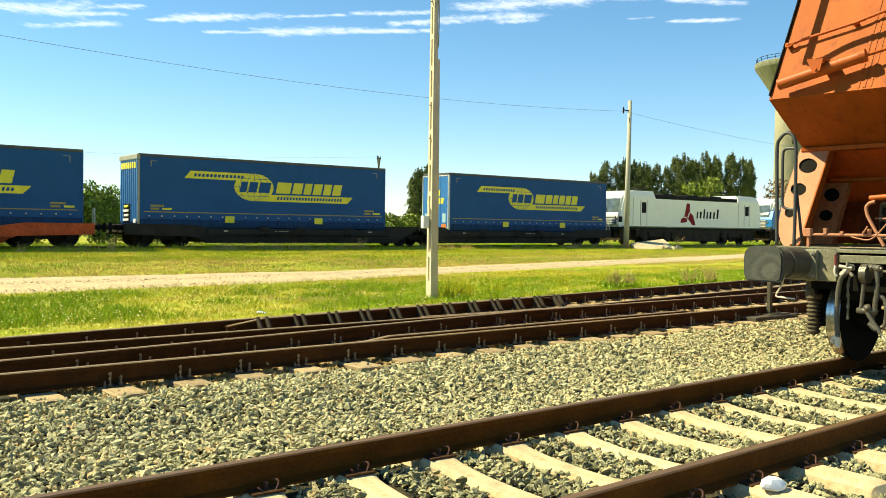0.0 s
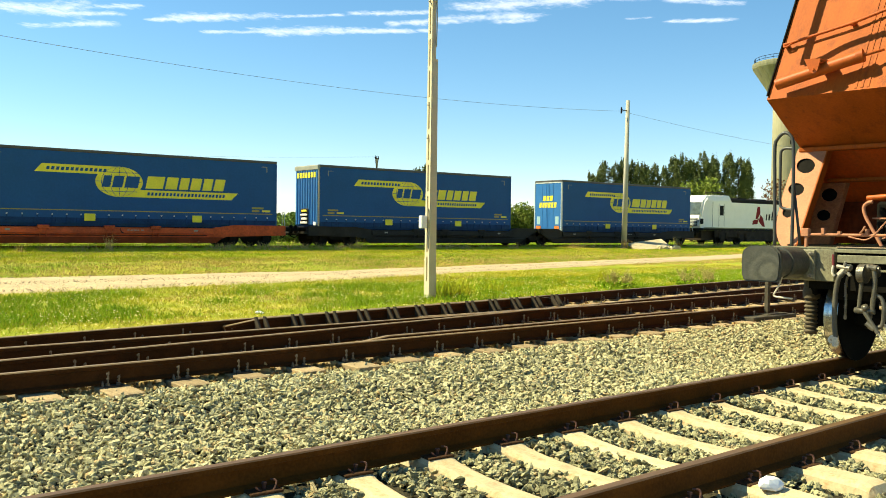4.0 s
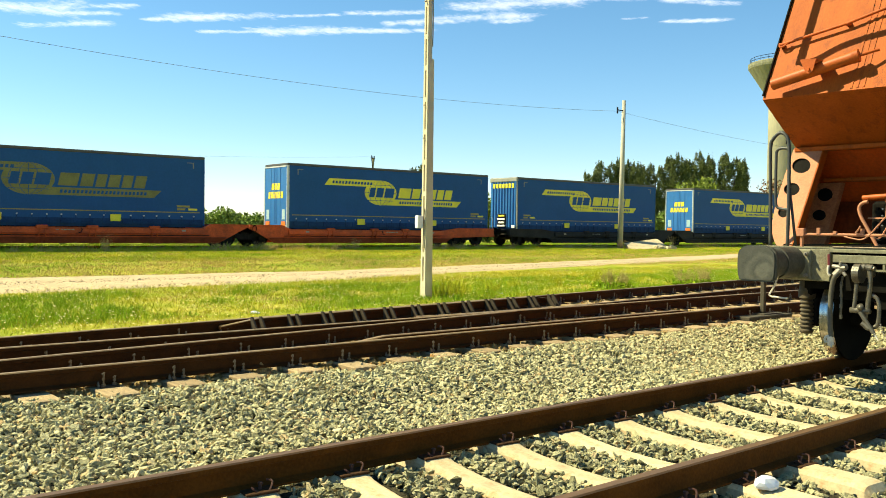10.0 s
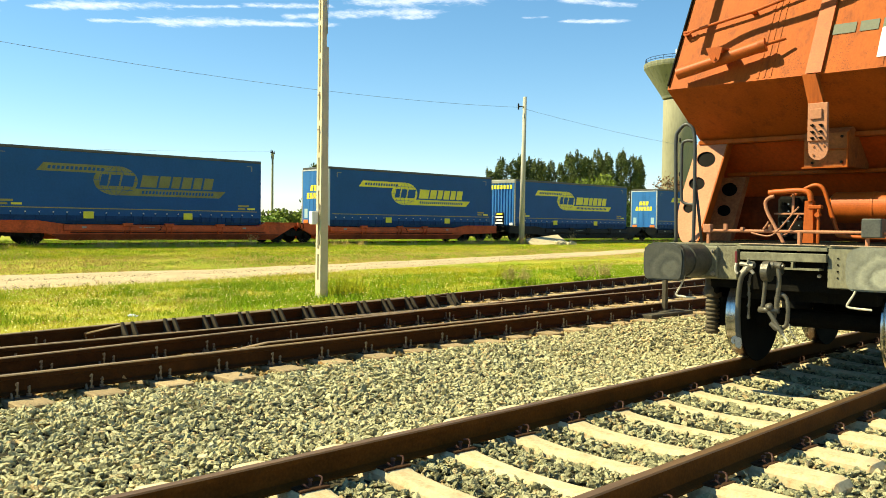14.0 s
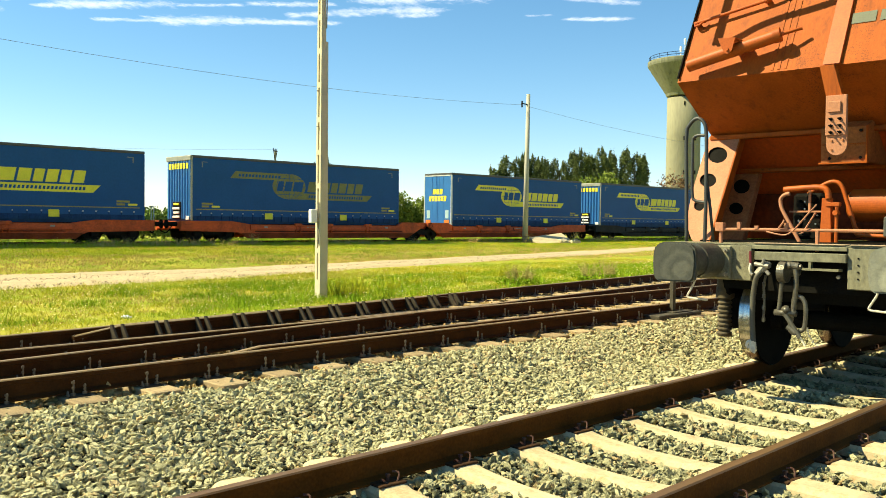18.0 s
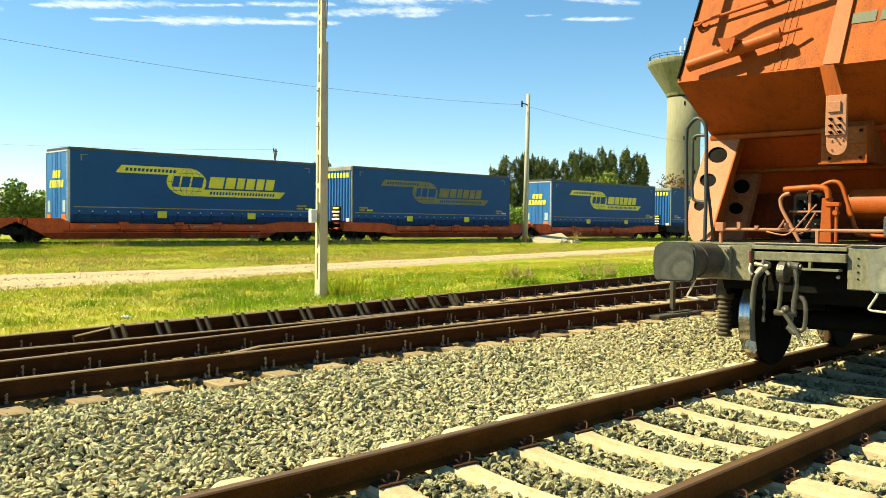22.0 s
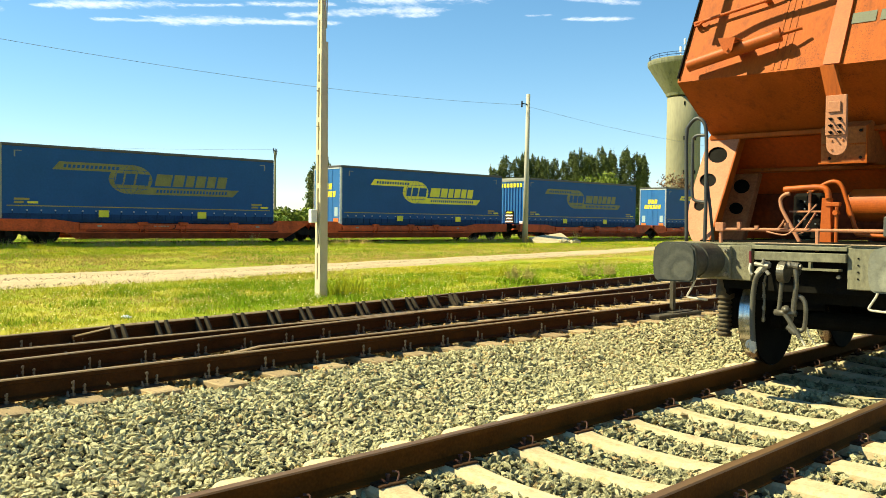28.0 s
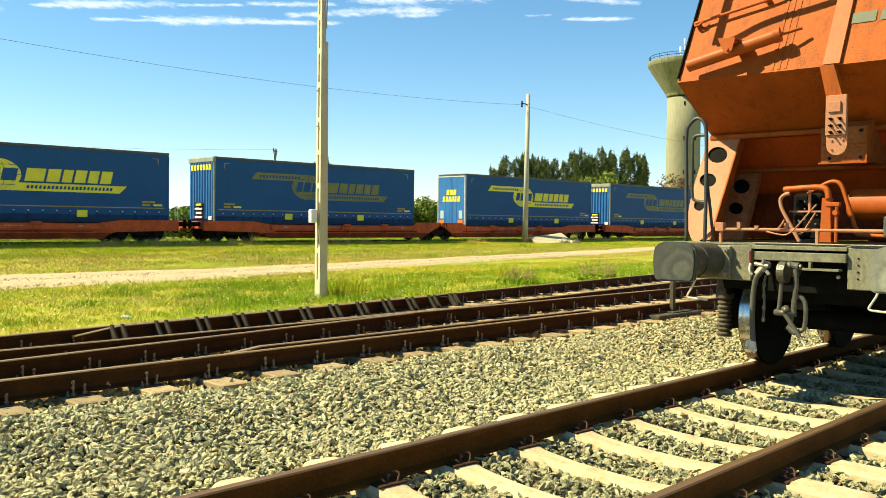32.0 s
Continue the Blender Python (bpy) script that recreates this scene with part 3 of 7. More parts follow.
def trailer(name, rear_left, prints, tone, label):
    """Curtain-sided trailer, its ends told apart: doors or ribbed front wall at the low-x end."""
    T = thing(name, label, "semi-trailer", "trailers on the train")
    bm = B()
    box(bm, 0.06, LT - 0.06, 0.0, WT, HB + 0.22, HT - 0.12, 0.02)
    part("curtain", bm, M_NAVY, T)
    bm = B()
    box(bm, 0, LT, -0.012, WT + 0.012, HT - 0.13, HT, 0.02)
    part("roof_rail", bm, M_TOPRAIL, T)
    bm = B()
    n = 60
    for k in range(n):
        x0 = 0.1 + (LT - 0.2) * k / n
        x1 = 0.1 + (LT - 0.2) * (k + 1) / n
        d = 0.022 * (k % 2)
        box(bm, x0, x1, -0.004 - d, 0.1, HB, HB + 0.25)
    box(bm, 0.05, LT - 0.05, 0.1, WT, HB - 0.12, HB + 0.23)
    part("skirt", bm, M_SKIRT, T, "rippled lower edge of the curtain")
    for k in range(22):
        x = 0.45 + k * 0.6
        buckle = part("buckle", box(B(), x, x + 0.05, -0.05, -0.01, HB + 0.36, HB + 0.42), M_LIGHTGREY, T)
        part("strap", box(B(), x + 0.005, x + 0.045, -0.034, -0.028, HB + 0.02, HB + 0.36), M_SKIRT, buckle)
    bm = B()
    box(bm, 0.25, LT - 0.25, -0.012, -0.001, HB + 0.56, HB + 0.60)
    part("stripe", bm, M_STRIPE, T, "thin yellow stripe along the curtain")
    for x0 in (4.2, 9.15):
        bm = B()
        box(bm, x0, x0 + 0.48, -0.06, -0.03, HB + 0.12, HB + 0.44, 0.02)
        part("marker_plate", bm, M_YELLOW, T, "square yellow marker plate")
    for x0, sg in ((0.55, 1), (LT - 0.55, -1)):
        bm = B()
        poly(bm, [(x0, HT - 0.3), (x0 + sg * 0.32, HT - 0.3), (x0 + sg * 0.32, HT - 0.33), (x0 + sg * 0.05, HT - 0.33), (x0 + sg * 0.05, HT - 0.58), (x0, HT - 0.58)])
        part("corner_mark", bm, M_MARK, T, "pale corner mark")
    # prints: a long ribbon, a globe oval, six slanted blocks and a lower ribbon
    my = M_YELLOW if tone else M_YELLOW_DULL
    bm = B()
    poly(bm, [(2.15, 3.24), (5.0, 3.24), (5.2, 3.60), (2.45, 3.60)])
    poly(bm, [(5.2, 3.602), (5.0, 3.24), (5.5, 3.24), (5.75, 3.60)])
    poly(bm, [(5.7, 2.26), (11.15, 2.26), (11.5, 2.60), (6.6, 2.60)])
    part("ribbon_print", bm, my, T)
    bm = B()
    poly(bm, oval(5.74, 2.93, 1.06, 0.68), -0.008)
    part("oval_print", bm, my, T)
    bm = B()
    for k in range(5):
        a = -0.8 + 0.4 * k
        pts = [(5.74 + a * math.cos(u) * 1.0, 2.93 + 0.67 * math.sin(u)) for u in [-1.45 + 2.9 * j / 10 for j in range(11)]]
        for (xa, za), (xb, zb) in zip(pts, pts[1:]):
            poly(bm, [(xa - 0.012, za), (xa + 0.012, za), (xb + 0.012, zb), (xb - 0.012, zb)], -0.010)
    for zz in (2.5, 2.93, 3.35):
        h = math.sqrt(max(0, 1 - ((zz - 2.93) / 0.68) ** 2)) * 1.04
        poly(bm, [(5.74 - h, zz - 0.012), (5.74 + h, zz - 0.012), (5.74 + h, zz + 0.012), (5.74 - h, zz + 0.012)], -0.010)
    part("oval_grid", bm, M_NAVY, T)
    for x0, w in ((4.95, 0.36), (5.40, 0.46), (5.95, 0.62)):
        bm = poly(B(), slant(x0, x0 + w, 2.68, 3.2, 0.22), -0.012)
        part("oval_block", bm, M_NAVY, T, "dark block in the yellow oval")
    widths = (0.86, 0.60, 0.48, 0.55, 0.50, 0.56)
    x = 6.92
    for w in widths:
        bm = poly(B(), slant(x, x + w - 0.05, 2.68, 3.24, 0.22), -0.007)
        part("block_print", bm, my, T, "slanted yellow block")
        x += w + 0.06
    for x0, z0, n, step, w in ((2.62, 3.34, 13, 0.2, 0.13), (7.0, 2.36, 22, 0.175, 0.11)):
        for k in range(n):
            bm = poly(B(), slant(x0 + k * step, x0 + k * step + w, z0, z0 + 0.145, 0.2), -0.009)
            part("small_mark", bm, M_NAVY, T)
    for x0 in ((0.55, 12.25) if prints else (12.25,)):
        for j, (w, z) in enumerate(((0.7, 1.86), (0.45, 1.72), (0.5, 1.72))):
            xx = x0 + (0.55 if j == 2 else 0)
            bm = poly(B(), [(xx, z), (xx + w * 0.9, z), (xx + w * 0.9, z + 0.09), (xx, z + 0.09)])
            part("code_bar", bm, M_STRIPE if j != 2 else M_YELLOW, T, "small yellow bar")
    # low-x end
    if rear_left:
        for ya, yb in ((0.058, WT / 2 - 0.004), (WT / 2 + 0.004, WT - 0.058)):
            bm = B()
            box(bm, -0.03, 0.06, ya, yb, HB + 0.05, HT - 0.14, 0.01)
            part("rear_door", bm, M_BLUE, T, "bright blue rear door")
        bm = B()
        box(bm, -0.045, 0.08, 0.0, 0.055, HB - 0.1, HT - 0.13)
        box(bm, -0.045, 0.08, WT - 0.055, WT, HB - 0.1, HT - 0.13)
        box(bm, -0.05, 0.08, 0.10, WT - 0.10, HT - 0.2, HT - 0.132)
        box(bm, -0.05, 0.08, 0.10, WT - 0.10, HB - 0.12, HB + 0.04)
        part("rear_frame", bm, M_LIGHTGREY, T, "pale metal door frame")
        for z, n, w in ((2.92, 3, 0.26), (2.48, 6, 0.22)):
            y = WT / 2 + n * (w + 0.05) / 2
            for k in range(n):
                y0 = y - k * (w + 0.05)
                bm = sheet(B(), (-0.037, y0, z), (-0.037, y0 - w, z), (-0.037, y0 - w - 0.06, z + 0.34), (-0.037, y0 - 0.06, z + 0.34))
                part("door_block", bm, M_YELLOW, T)
        for y0 in (0.18, WT - 0.62):
            bm = B()
            box(bm, -0.055, -0.03, y0, y0 + 0.44, HB - 0.02, HB + 0.24)
            part("tail_lamp", bm, M_LAMP_ORANGE, T, "orange tail lamp")
            bm = B()
            box(bm, -0.042, -0.03, y0 + 0.06, y0 + 0.36, HB + 0.34, HB + 0.86)
            part("pale_plate", bm, mat_pale, T, "pale blue-green plate")
        for y in (0.75, 1.12, 1.38, 1.75):
            part("lock_rod", tube(B(), (-0.035, y, HB + 0.1), (-0.035, y, HT - 0.2), 0.010, 6), M_BLUE, T)
    else:
        bm = B()
        box(bm, 0.02, 0.06, 0.02, WT - 0.02, HB + 0.1, HT - 0.24)
        part("front_wall", bm, M_BLUE, T, "bright blue ribbed front wall")
        for k in range(9):
            bm = B()
            y0 = 0.06 + k * 0.265
            slab(bm, [(0.02, y0), (-0.05, y0 + 0.05), (-0.05, y0 + 0.16), (0.02, y0 + 0.21)], "z", HB + 0.1, HT - 0.24)
            part("front_rib", bm, M_BLUE, T)
        bm = B()
        box(bm, -0.07, 0.08, -0.014, WT, HT - 0.27, HT - 0.02, 0.03)
        part("front_head", bm, M_HEAD, T, "pale grey head rail of the front wall")
        for k in range(7):
            y0 = 0.25 + k * 0.29
            part("front_block", box(B(), -0.065, -0.055, y0, y0 + 0.2, HT - 0.66, HT - 0.38), M_YELLOW, T)
        part("corner_post", box(B(), -0.03, 0.055, -0.008, 0.05, HB + 0.02, HT - 0.27, 0.01), M_HEAD, T, "pale corner post")
        panel = part("coupling_panel", box(B(), -0.09, -0.05, 0.95, 1.75, HB + 0.10, HB + 0.95, 0.02), M_BOGIE, T, "dark panel with pale hose couplings")
        for k in range(4):
            part("coupling_bar", box(B(), -0.14, -0.09, 1.0 + 0.05 * (k % 2), 1.70 - 0.1 * (k % 2), HB + 0.14 + 0.21 * k, HB + 0.25 + 0.21 * k, 0.02), M_YELLOW if k == 3 else M_WHITE, panel)
        part("folded_lamp", box(B(), -0.10, -0.05, 0.12, 0.42, HB + 0.05, HB + 0.24, 0.02), M_WHITE, T)
    bm = B()
    box(bm, LT - 0.07, LT, 0.0, WT, HB - 0.05, HT - 0.135, 0.01)
    part("end_wall", bm, M_NAVY, T)
    # running gear sunk into the wagon's pocket
    bm = B()
    box(bm, 0.6, LT - 0.6, 0.85, 1.65, 0.72, HB - 0.1)
    part("chassis", bm, M_BLACK, T)
    xs3 = (2.6, 3.9, 5.2) if rear_left else (LT - 2.6, LT - 3.9, LT - 5.2)
    for x in xs3:
        for y in (0.12, WT - 0.42):
            part("wheel", tube(B(), (x, y, 0.80), (x, y + 0.3, 0.80), 0.5, 20), M_BLACK, T)
    return T


M_STRIPE = mat("yellow_brown_stripe", (0.30, 0.24, 0.035), 0.5, var=0.2, scale=2, fine=20)
M_HEAD = mat("pale_head_rail", (0.30, 0.29, 0.22), 0.5, var=0.2, scale=3, fine=30)
M_MARK = mat("pale_corner_mark", (0.22, 0.21, 0.15), 0.5, var=0.2)
mat_pale = mat("pale_reflector", (0.35, 0.52, 0.55), 0.4, var=0.1)


def wheelset(parent, x, r=0.46):
    bm = B()
    tube(bm, (0, -0.82, 0), (0, 0.82, 0), 0.08, 10)
    for s in (-1, 1):
        tube(bm, (0, s * 0.70, 0), (0, s * 0.82, 0), r, 24)
        tube(bm, (0, s * 0.68, 0), (0, s * 0.705, 0), r + 0.025, 24)
        box(bm, -0.05, 0.05, s * 0.83 - 0.012, s * 0.83 + 0.012, -r * 0.6, r * 0.6)
    w = part("wheelset", bm, M_BOGIE, parent)
    w.location = (x, WT / 2, r)
    WHEELS.append((w, x, r))
    return w


WHEELS = []


def bogie(parent, x, mt, axles=(-0.9, 0.9)):
    bm = B()
    for y in (0.22, WT - 0.34):
        slab(bm, [(x - 1.35, 0.52), (x - 1.3, 0.78), (x - 0.5, 0.80), (x - 0.3, 0.62), (x + 0.3, 0.62), (x + 0.5, 0.80), (x + 1.3, 0.78), (x + 1.35, 0.52), (x + 0.55, 0.50), (x + 0.35, 0.34), (x - 0.35, 0.34), (x - 0.55, 0.50)], "y", y, y + 0.12)
        for a in axles:
            box(bm, x + a - 0.17, x + a + 0.17, y - 0.06, y + 0.16, 0.28, 0.62, 0.03)
        for k in (-0.16, 0, 0.16):
            tube(bm, (x + k, y + 0.05, 0.34), (x + k, y + 0.05, 0.62), 0.065, 8)
    box(bm, x - 0.2, x + 0.2, 0.3, WT - 0.3, 0.45, 0.72)
    part("bogie_frame", bm, M_BOGIE, parent)
    for a in axles:
        wheelset(parent, x + a)


def pocket_wagon(name, mt, label):
    """Twin articulated pocket wagon: two low side beams that rise over three bogies."""
    Wg = thing(name, label, "railway wagon", "wagons of the train")
    x0, x1, xj = -18.7, 14.1, -2.24
    for (a, b, outer) in ((x0, xj - 0.12, "l"), (xj + 0.12, x1, "r")):
        L = b - a

        def along(u):
            """Distance from the shared bogie's joint, on either half."""
            return a + u if outer == "r" else b - u

        def bar(u0, u1, y0, y1, z0, z1, bev=0.0):
            return box(B(), min(along(u0), along(u1)), max(along(u0), along(u1)), y0, y1, z0, z1, bev)

        prof = [(0, 0.86), (0, 1.09), (1.83, 1.08), (2.25, 0.89), (L - 4.0, 0.89), (L - 2.8, 1.05), (L, 1.05), (L, 0.56), (L - 3.2, 0.48), (L - 3.95, 0.19), (1.42, 0.17), (0.06, 0.86)]
        for y, yy in ((-0.04, 0.10), (WT - 0.10, WT + 0.06)):
            part("side_beam", slab(B(), [(along(u), z) for u, z in prof], "y", y, yy), mt, Wg)
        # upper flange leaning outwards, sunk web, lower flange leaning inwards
        # on red wagons the lower flange takes a deeper red
        for u0, u1, tone, rows in ((2.15, L - 3.9, mt, ((-0.055, 0.893), (-0.125, 0.86), (-0.150, 0.625), (-0.038, 0.605))), (1.36, L - 3.75, M_REDDEEP if mt is M_REDWAGON else mt, ((-0.038, 0.455), (-0.115, 0.440), (-0.045, 0.185), (-0.038, 0.180)))):
            bm = B()
            e = 0.34 if u0 < 2 else 0.0
            rings = [[bm.verts.new((along(u), y, z)) for y, z in rows] for u in (u0, u1)]
            for r, (y, z) in zip(rings[0], rows):
                r.co.x = along(u0 - e * (z - 0.18) / 0.26)
            for r, (y, z) in zip(rings[1], rows):
                r.co.x = along(u1 + e * (z - 0.18) / 0.26)
            for i in range(3):
                bm.faces.new((rings[0][i], rings[1][i], rings[1][i + 1], rings[0][i + 1]))
            for r in rings:
                bm.faces.new(r)
            bmesh.ops.recalc_face_normals(bm, faces=bm.faces[:])
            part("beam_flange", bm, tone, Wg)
        part("deck_edge", bar(0.02, 1.8, -0.075, -0.038, 1.03, 1.085), mt, Wg)
        part("deck_edge", bar(L - 2.75, L - 0.02, -0.075, -0.038, 0.99, 1.045), mt, Wg)
        part("deck_edge", bar(L - 3.1, L - 0.02, -0.070, -0.038, 0.58, 0.63), mt, Wg)
        # saddle brackets with their gussets
        for u in (4.6, 7.39, 9.48):
            part("saddle_clamp", bar(u - 0.24, u + 0.24, -0.19, -0.045, 0.80, 0.965, 0.02), mt, Wg)
            for d in (-0.13, 0.13):
                part("beam_rib", slab(B(), [(-0.175, 0.80), (-0.165, 0.58), (-0.115, 0.45), (-0.036, 0.45), (-0.036, 0.80)], "x", along(u + d) - 0.02, along(u + d) + 0.02), mt, Wg)
        part("lashing_hook", pipe(B(), [(along(7.85), -0.16, 0.84), (along(7.85), -0.23, 0.78), (along(7.9), -0.23, 0.66), (along(8.0), -0.20, 0.64)], 0.022, 6), M_BOGIE, Wg)
        plate = part("data_plate", bar(8.1, 9.0, -0.156, -0.135, 0.70, 0.83), mt, Wg, "painted data panel")
        for j in range(5):
            u = 8.16 + 0.16 * j
            part("data_bar", bar(u, u + (0.12 if j != 3 else 0.06), -0.1595, -0.155, 0.745, 0.79), M_GALV, plate)
        for u in (3.1, L - 4.9):
            part("data_mark", bar(u, u + 0.2, -0.152, -0.13, 0.72, 0.80), M_GALV, Wg)
        part("air_pipe", tube(B(), (along(1.9), -0.06, 0.53), (along(L - 4.2), -0.06, 0.53), 0.02, 6), M_BOGIE, Wg)
        bm = B()
        box(bm, min(along(1.5), along(L - 4.0)), max(along(1.5), along(L - 4.0)), 0.10, WT - 0.10, 0.30, 0.40)
        box(bm, a + 0.02 if outer == "l" else b - 2.2, a + 2.2 if outer == "l" else b - 0.02, 0.1, WT - 0.1, 0.86, 1.0)
        part("pocket_floor", bm, mt, Wg)
    bm = B()
    box(bm, xj - 1.9, xj + 1.9, 0.1, WT - 0.1, 0.92, 1.09)
    part("centre_deck", bm, mt, Wg, "deck over the shared bogie")
    bm = B()
    ring = oval(xj + 0.35, 0.90, 0.11, 0.16, 14)
    for (xa, za), (xb, zb) in zip(ring, ring[1:] + ring[:1]):
        tube(bm, (xa, -0.1, za), (xb, -0.1, zb), 0.018, 5)
    part("lashing_ring", bm, M_BLACK, Wg)
    for x in (x0 + 1.9, xj, x1 - 1.9):
        bogie(Wg, x, mt)
    # end beams, buffers, coupler and shunter's handrail
    for xe, sg in ((x0, -1), (x1, 1)):
        bm = B()
        box(bm, min(xe, xe - sg * 0.18), max(xe, xe - sg * 0.18), 0.10, WT - 0.10, 0.66, 1.03)
        part("end_beam", bm, mt, Wg)
        for y in (WT / 2 - 0.875, WT / 2 + 0.875):
            bm = B()
            tube(bm, (xe, y, 0.88), (xe + sg * 0.38, y, 0.88), 0.11, 12)
            tube(bm, (xe + sg * 0.38, y, 0.88), (xe + sg * 0.52, y, 0.88), 0.08, 12)
            tube(bm, (xe + sg * 0.52, y, 0.88), (xe + sg * 0.56, y, 0.88), 0.22, 16)
            part("buffer", bm, M_BLACK, Wg)
        bm = B()
        tube(bm, (xe, WT / 2, 0.88), (xe + sg * 0.56, WT / 2, 0.82), 0.07, 8)
        pipe(bm, bend([(xe, WT / 2 - 0.4, 0.8), (xe + sg * 0.3, WT / 2 - 0.38, 0.45), (xe + sg * 0.56, WT / 2 - 0.2, 0.6)], 4), 0.03, 6)
        part("coupling", bm, M_BLACK, Wg)
    bm = B()
    pipe(bm, [(x1 + 0.05, 0.15, 1.0), (x1 + 0.05, 0.15, 1.65), (x1 + 0.05, 0.2, 1.72), (x1 + 0.05, 0.38, 1.72), (x1 + 0.05, 0.42, 1.65), (x1 + 0.05, 0.42, 1.0)], 0.022, 6)
    part("handrail", bm, M_LIGHTGREY, Wg, "pale shunter's handrail")
    return Wg


for k in range(4):
    base = -34.15 * k
    TRAIN.append((pocket_wagon("pocket_wagon", M_DARKWAGON if k == 0 else M_REDWAGON,
                               "twin pocket wagon in dark grey paint" if k == 0 else "twin pocket wagon in rusty red paint"), base))
    bright = k in (1, 2)
    TRAIN.append((trailer("trailer", True, False, True, "blue curtain-sided trailer with bright blue rear doors"), base))
    TRAIN.append((trailer("trailer", False, True, k == 0, "blue curtain-sided trailer with ribbed front wall" + ("" if k == 0 else " and faded yellow print")), base - 18.1))


def locomotive(name, white, label):
    """Electric locomotive, 18 m: raked cab noses, flat sides, roof gear."""
    Lc = thing(name, label, "locomotive", "locomotives of the train")
    L = 17.4
    body = M_WHITE
    bm = B()
    slab(bm, [(0.10, 1.30), (0.0, 1.5), (0.02, 2.1), (0.32, 3.35), (0.75, 3.78), (1.6, 3.86), (3.6, 3.86), (3.75, 3.45), (L - 3.75, 3.45), (L - 3.6, 3.86), (L - 1.6, 3.86), (L - 0.75, 3.78), (L - 0.32, 3.35), (L - 0.02, 2.1), (L, 1.5), (L - 0.10, 1.30)], "y", 0.0, WT + 0.2)
    bmesh.ops.bevel(bm, geom=[e for e in bm.edges if abs(e.verts[0].co.y - e.verts[1].co.y) < 0.01 and max(v.co.z for v in e.verts) > 2.2], offset=0.12, segments=3, affect="EDGES")
    mid = (WT + 0.2) / 2
    for co, no in (((1.15, 0, 0), (1, 0, 0)), ((L - 1.15, 0, 0), (1, 0, 0)), ((0.55, 0, 0), (1, 0, 0)), ((L - 0.55, 0, 0), (1, 0, 0)), ((0, 0, 3.42), (0, 0, 1)), ((0, 0, 3.3), (0, 0, 1))):
        bmesh.ops.bisect_plane(bm, geom=bm.verts[:] + bm.edges[:] + bm.faces[:], plane_co=co, plane_no=no)
    for v in bm.verts:
        d = min(v.co.x, L - v.co.x)
        k = 1 - 0.21 * max(0.0, 1 - d / 1.15) ** 1.3 - (0.07 if v.co.z > 3.5 else 0.0)
        v.co.y = mid + (v.co.y - mid) * k
    part("body", bm, body, Lc)
    bm = B()
    box(bm, 3.72, L - 3.72, -0.006, WT + 0.08, 3.30, 3.62, 0.05)
    for x in (5.2, 8.0, 11.0):
        box(bm, x, x + 1.3, 0.5, WT - 0.3, 3.62, 3.74, 0.03)
    part("roof_gear", bm, M_LOCO_GREY, Lc, "dark roof fairing")
    for x in (3.2, L - 4.4):
        bm = B()
        pipe(bm, [(x, 0.9, 3.9), (x + 1.2, 1.3, 4.05), (x + 0.1, 1.35, 4.12)], 0.03, 6)
        box(bm, x, x + 0.08, 0.5, WT - 0.4, 4.08, 4.14)
        part("pantograph", bm, M_LOCO_GREY, Lc)
    wipers = []
    for s in (0, 1):
        a = [(0.085, 2.32), (0.31, 3.28)] if s == 0 else [(L - 0.085, 2.32), (L - 0.31, 3.28)]
        (xa, za), (xb, zb) = a
        o = -0.03 if s == 0 else 0.03
        bm = B()
        sheet(bm, (xa + o, 0.34, za), (xa + o, WT - 0.14, za), (xb + o, WT - 0.14, zb), (xb + o, 0.34, zb))
        for y in (mid - 0.02, mid + 0.5):
            wipers.append(((xa + 1.6 * o, y, za - 0.05), (xb * 0.6 + xa * 0.4 + 1.6 * o, y + 0.3, zb * 0.6 + za * 0.4)))
        part("windscreen", bm, M_SCREEN, Lc)
    for p, q in wipers:
        part("wiper", tube(B(), p, q, 0.02, 5), M_BLACK, Lc)
    for k in range(5):
        part("grille_slat", box(B(), -0.035, 0.03, 0.55, WT - 0.35, 1.50 + 0.115 * k, 1.57 + 0.115 * k), M_LIGHTGREY, Lc)
    for x in (2.15, L - 2.63):
        bm = B()
        box(bm, x, x + 0.48, -0.016, 0.02, 2.30, 3.05, 0.01)
        part("cab_window", bm, M_LOCO_GREY, Lc, "dark cab side window")
        bm = B()
        box(bm, x - 0.14, x - 0.115, -0.012, 0.0, 1.45, 3.2)
        box(bm, x - 0.95, x - 0.925, -0.010, 0.0, 1.4, 3.3)
        box(bm, x + 0.555, x + 0.57, -0.012, 0.0, 1.45, 3.2)
        part("door_seam", bm, M_LOCO_GREY, Lc)
    bm = B()
    box(bm, -0.02, 0.03, 0.5, WT - 0.3, 1.46, 2.06, 0.01)
    for y in (0.20, WT - 0.02):
        box(bm, 0.0, 0.30, y - 0.05, y + 0.07, 1.62, 2.02, 0.03)
    part("headlamp_panel", bm, M_LOCO_GREY, Lc)
    bm = B()
    for y in (0.42, WT - 0.22):
        tube(bm, (-0.05, y, 1.85), (0.06, y, 1.85), 0.09, 12)
    part("headlamp", bm, M_STEEL, Lc)
    bm = B()
    box(bm, 0.1, L - 0.1, 0.03, WT + 0.17, 1.14, 1.30)
    part("sole_bar", bm, M_LOCO_GREY, Lc)
    part("yellow_line", box(B(), 0.15, L - 0.15, -0.008, 0.03, 1.305, 1.365), M_YELLOW_DULL, Lc, "thin yellow line along the sill")
    bm = B()
    box(bm, 5.9, L - 5.9, 0.05, WT + 0.1, 0.30, 1.13, 0.05)
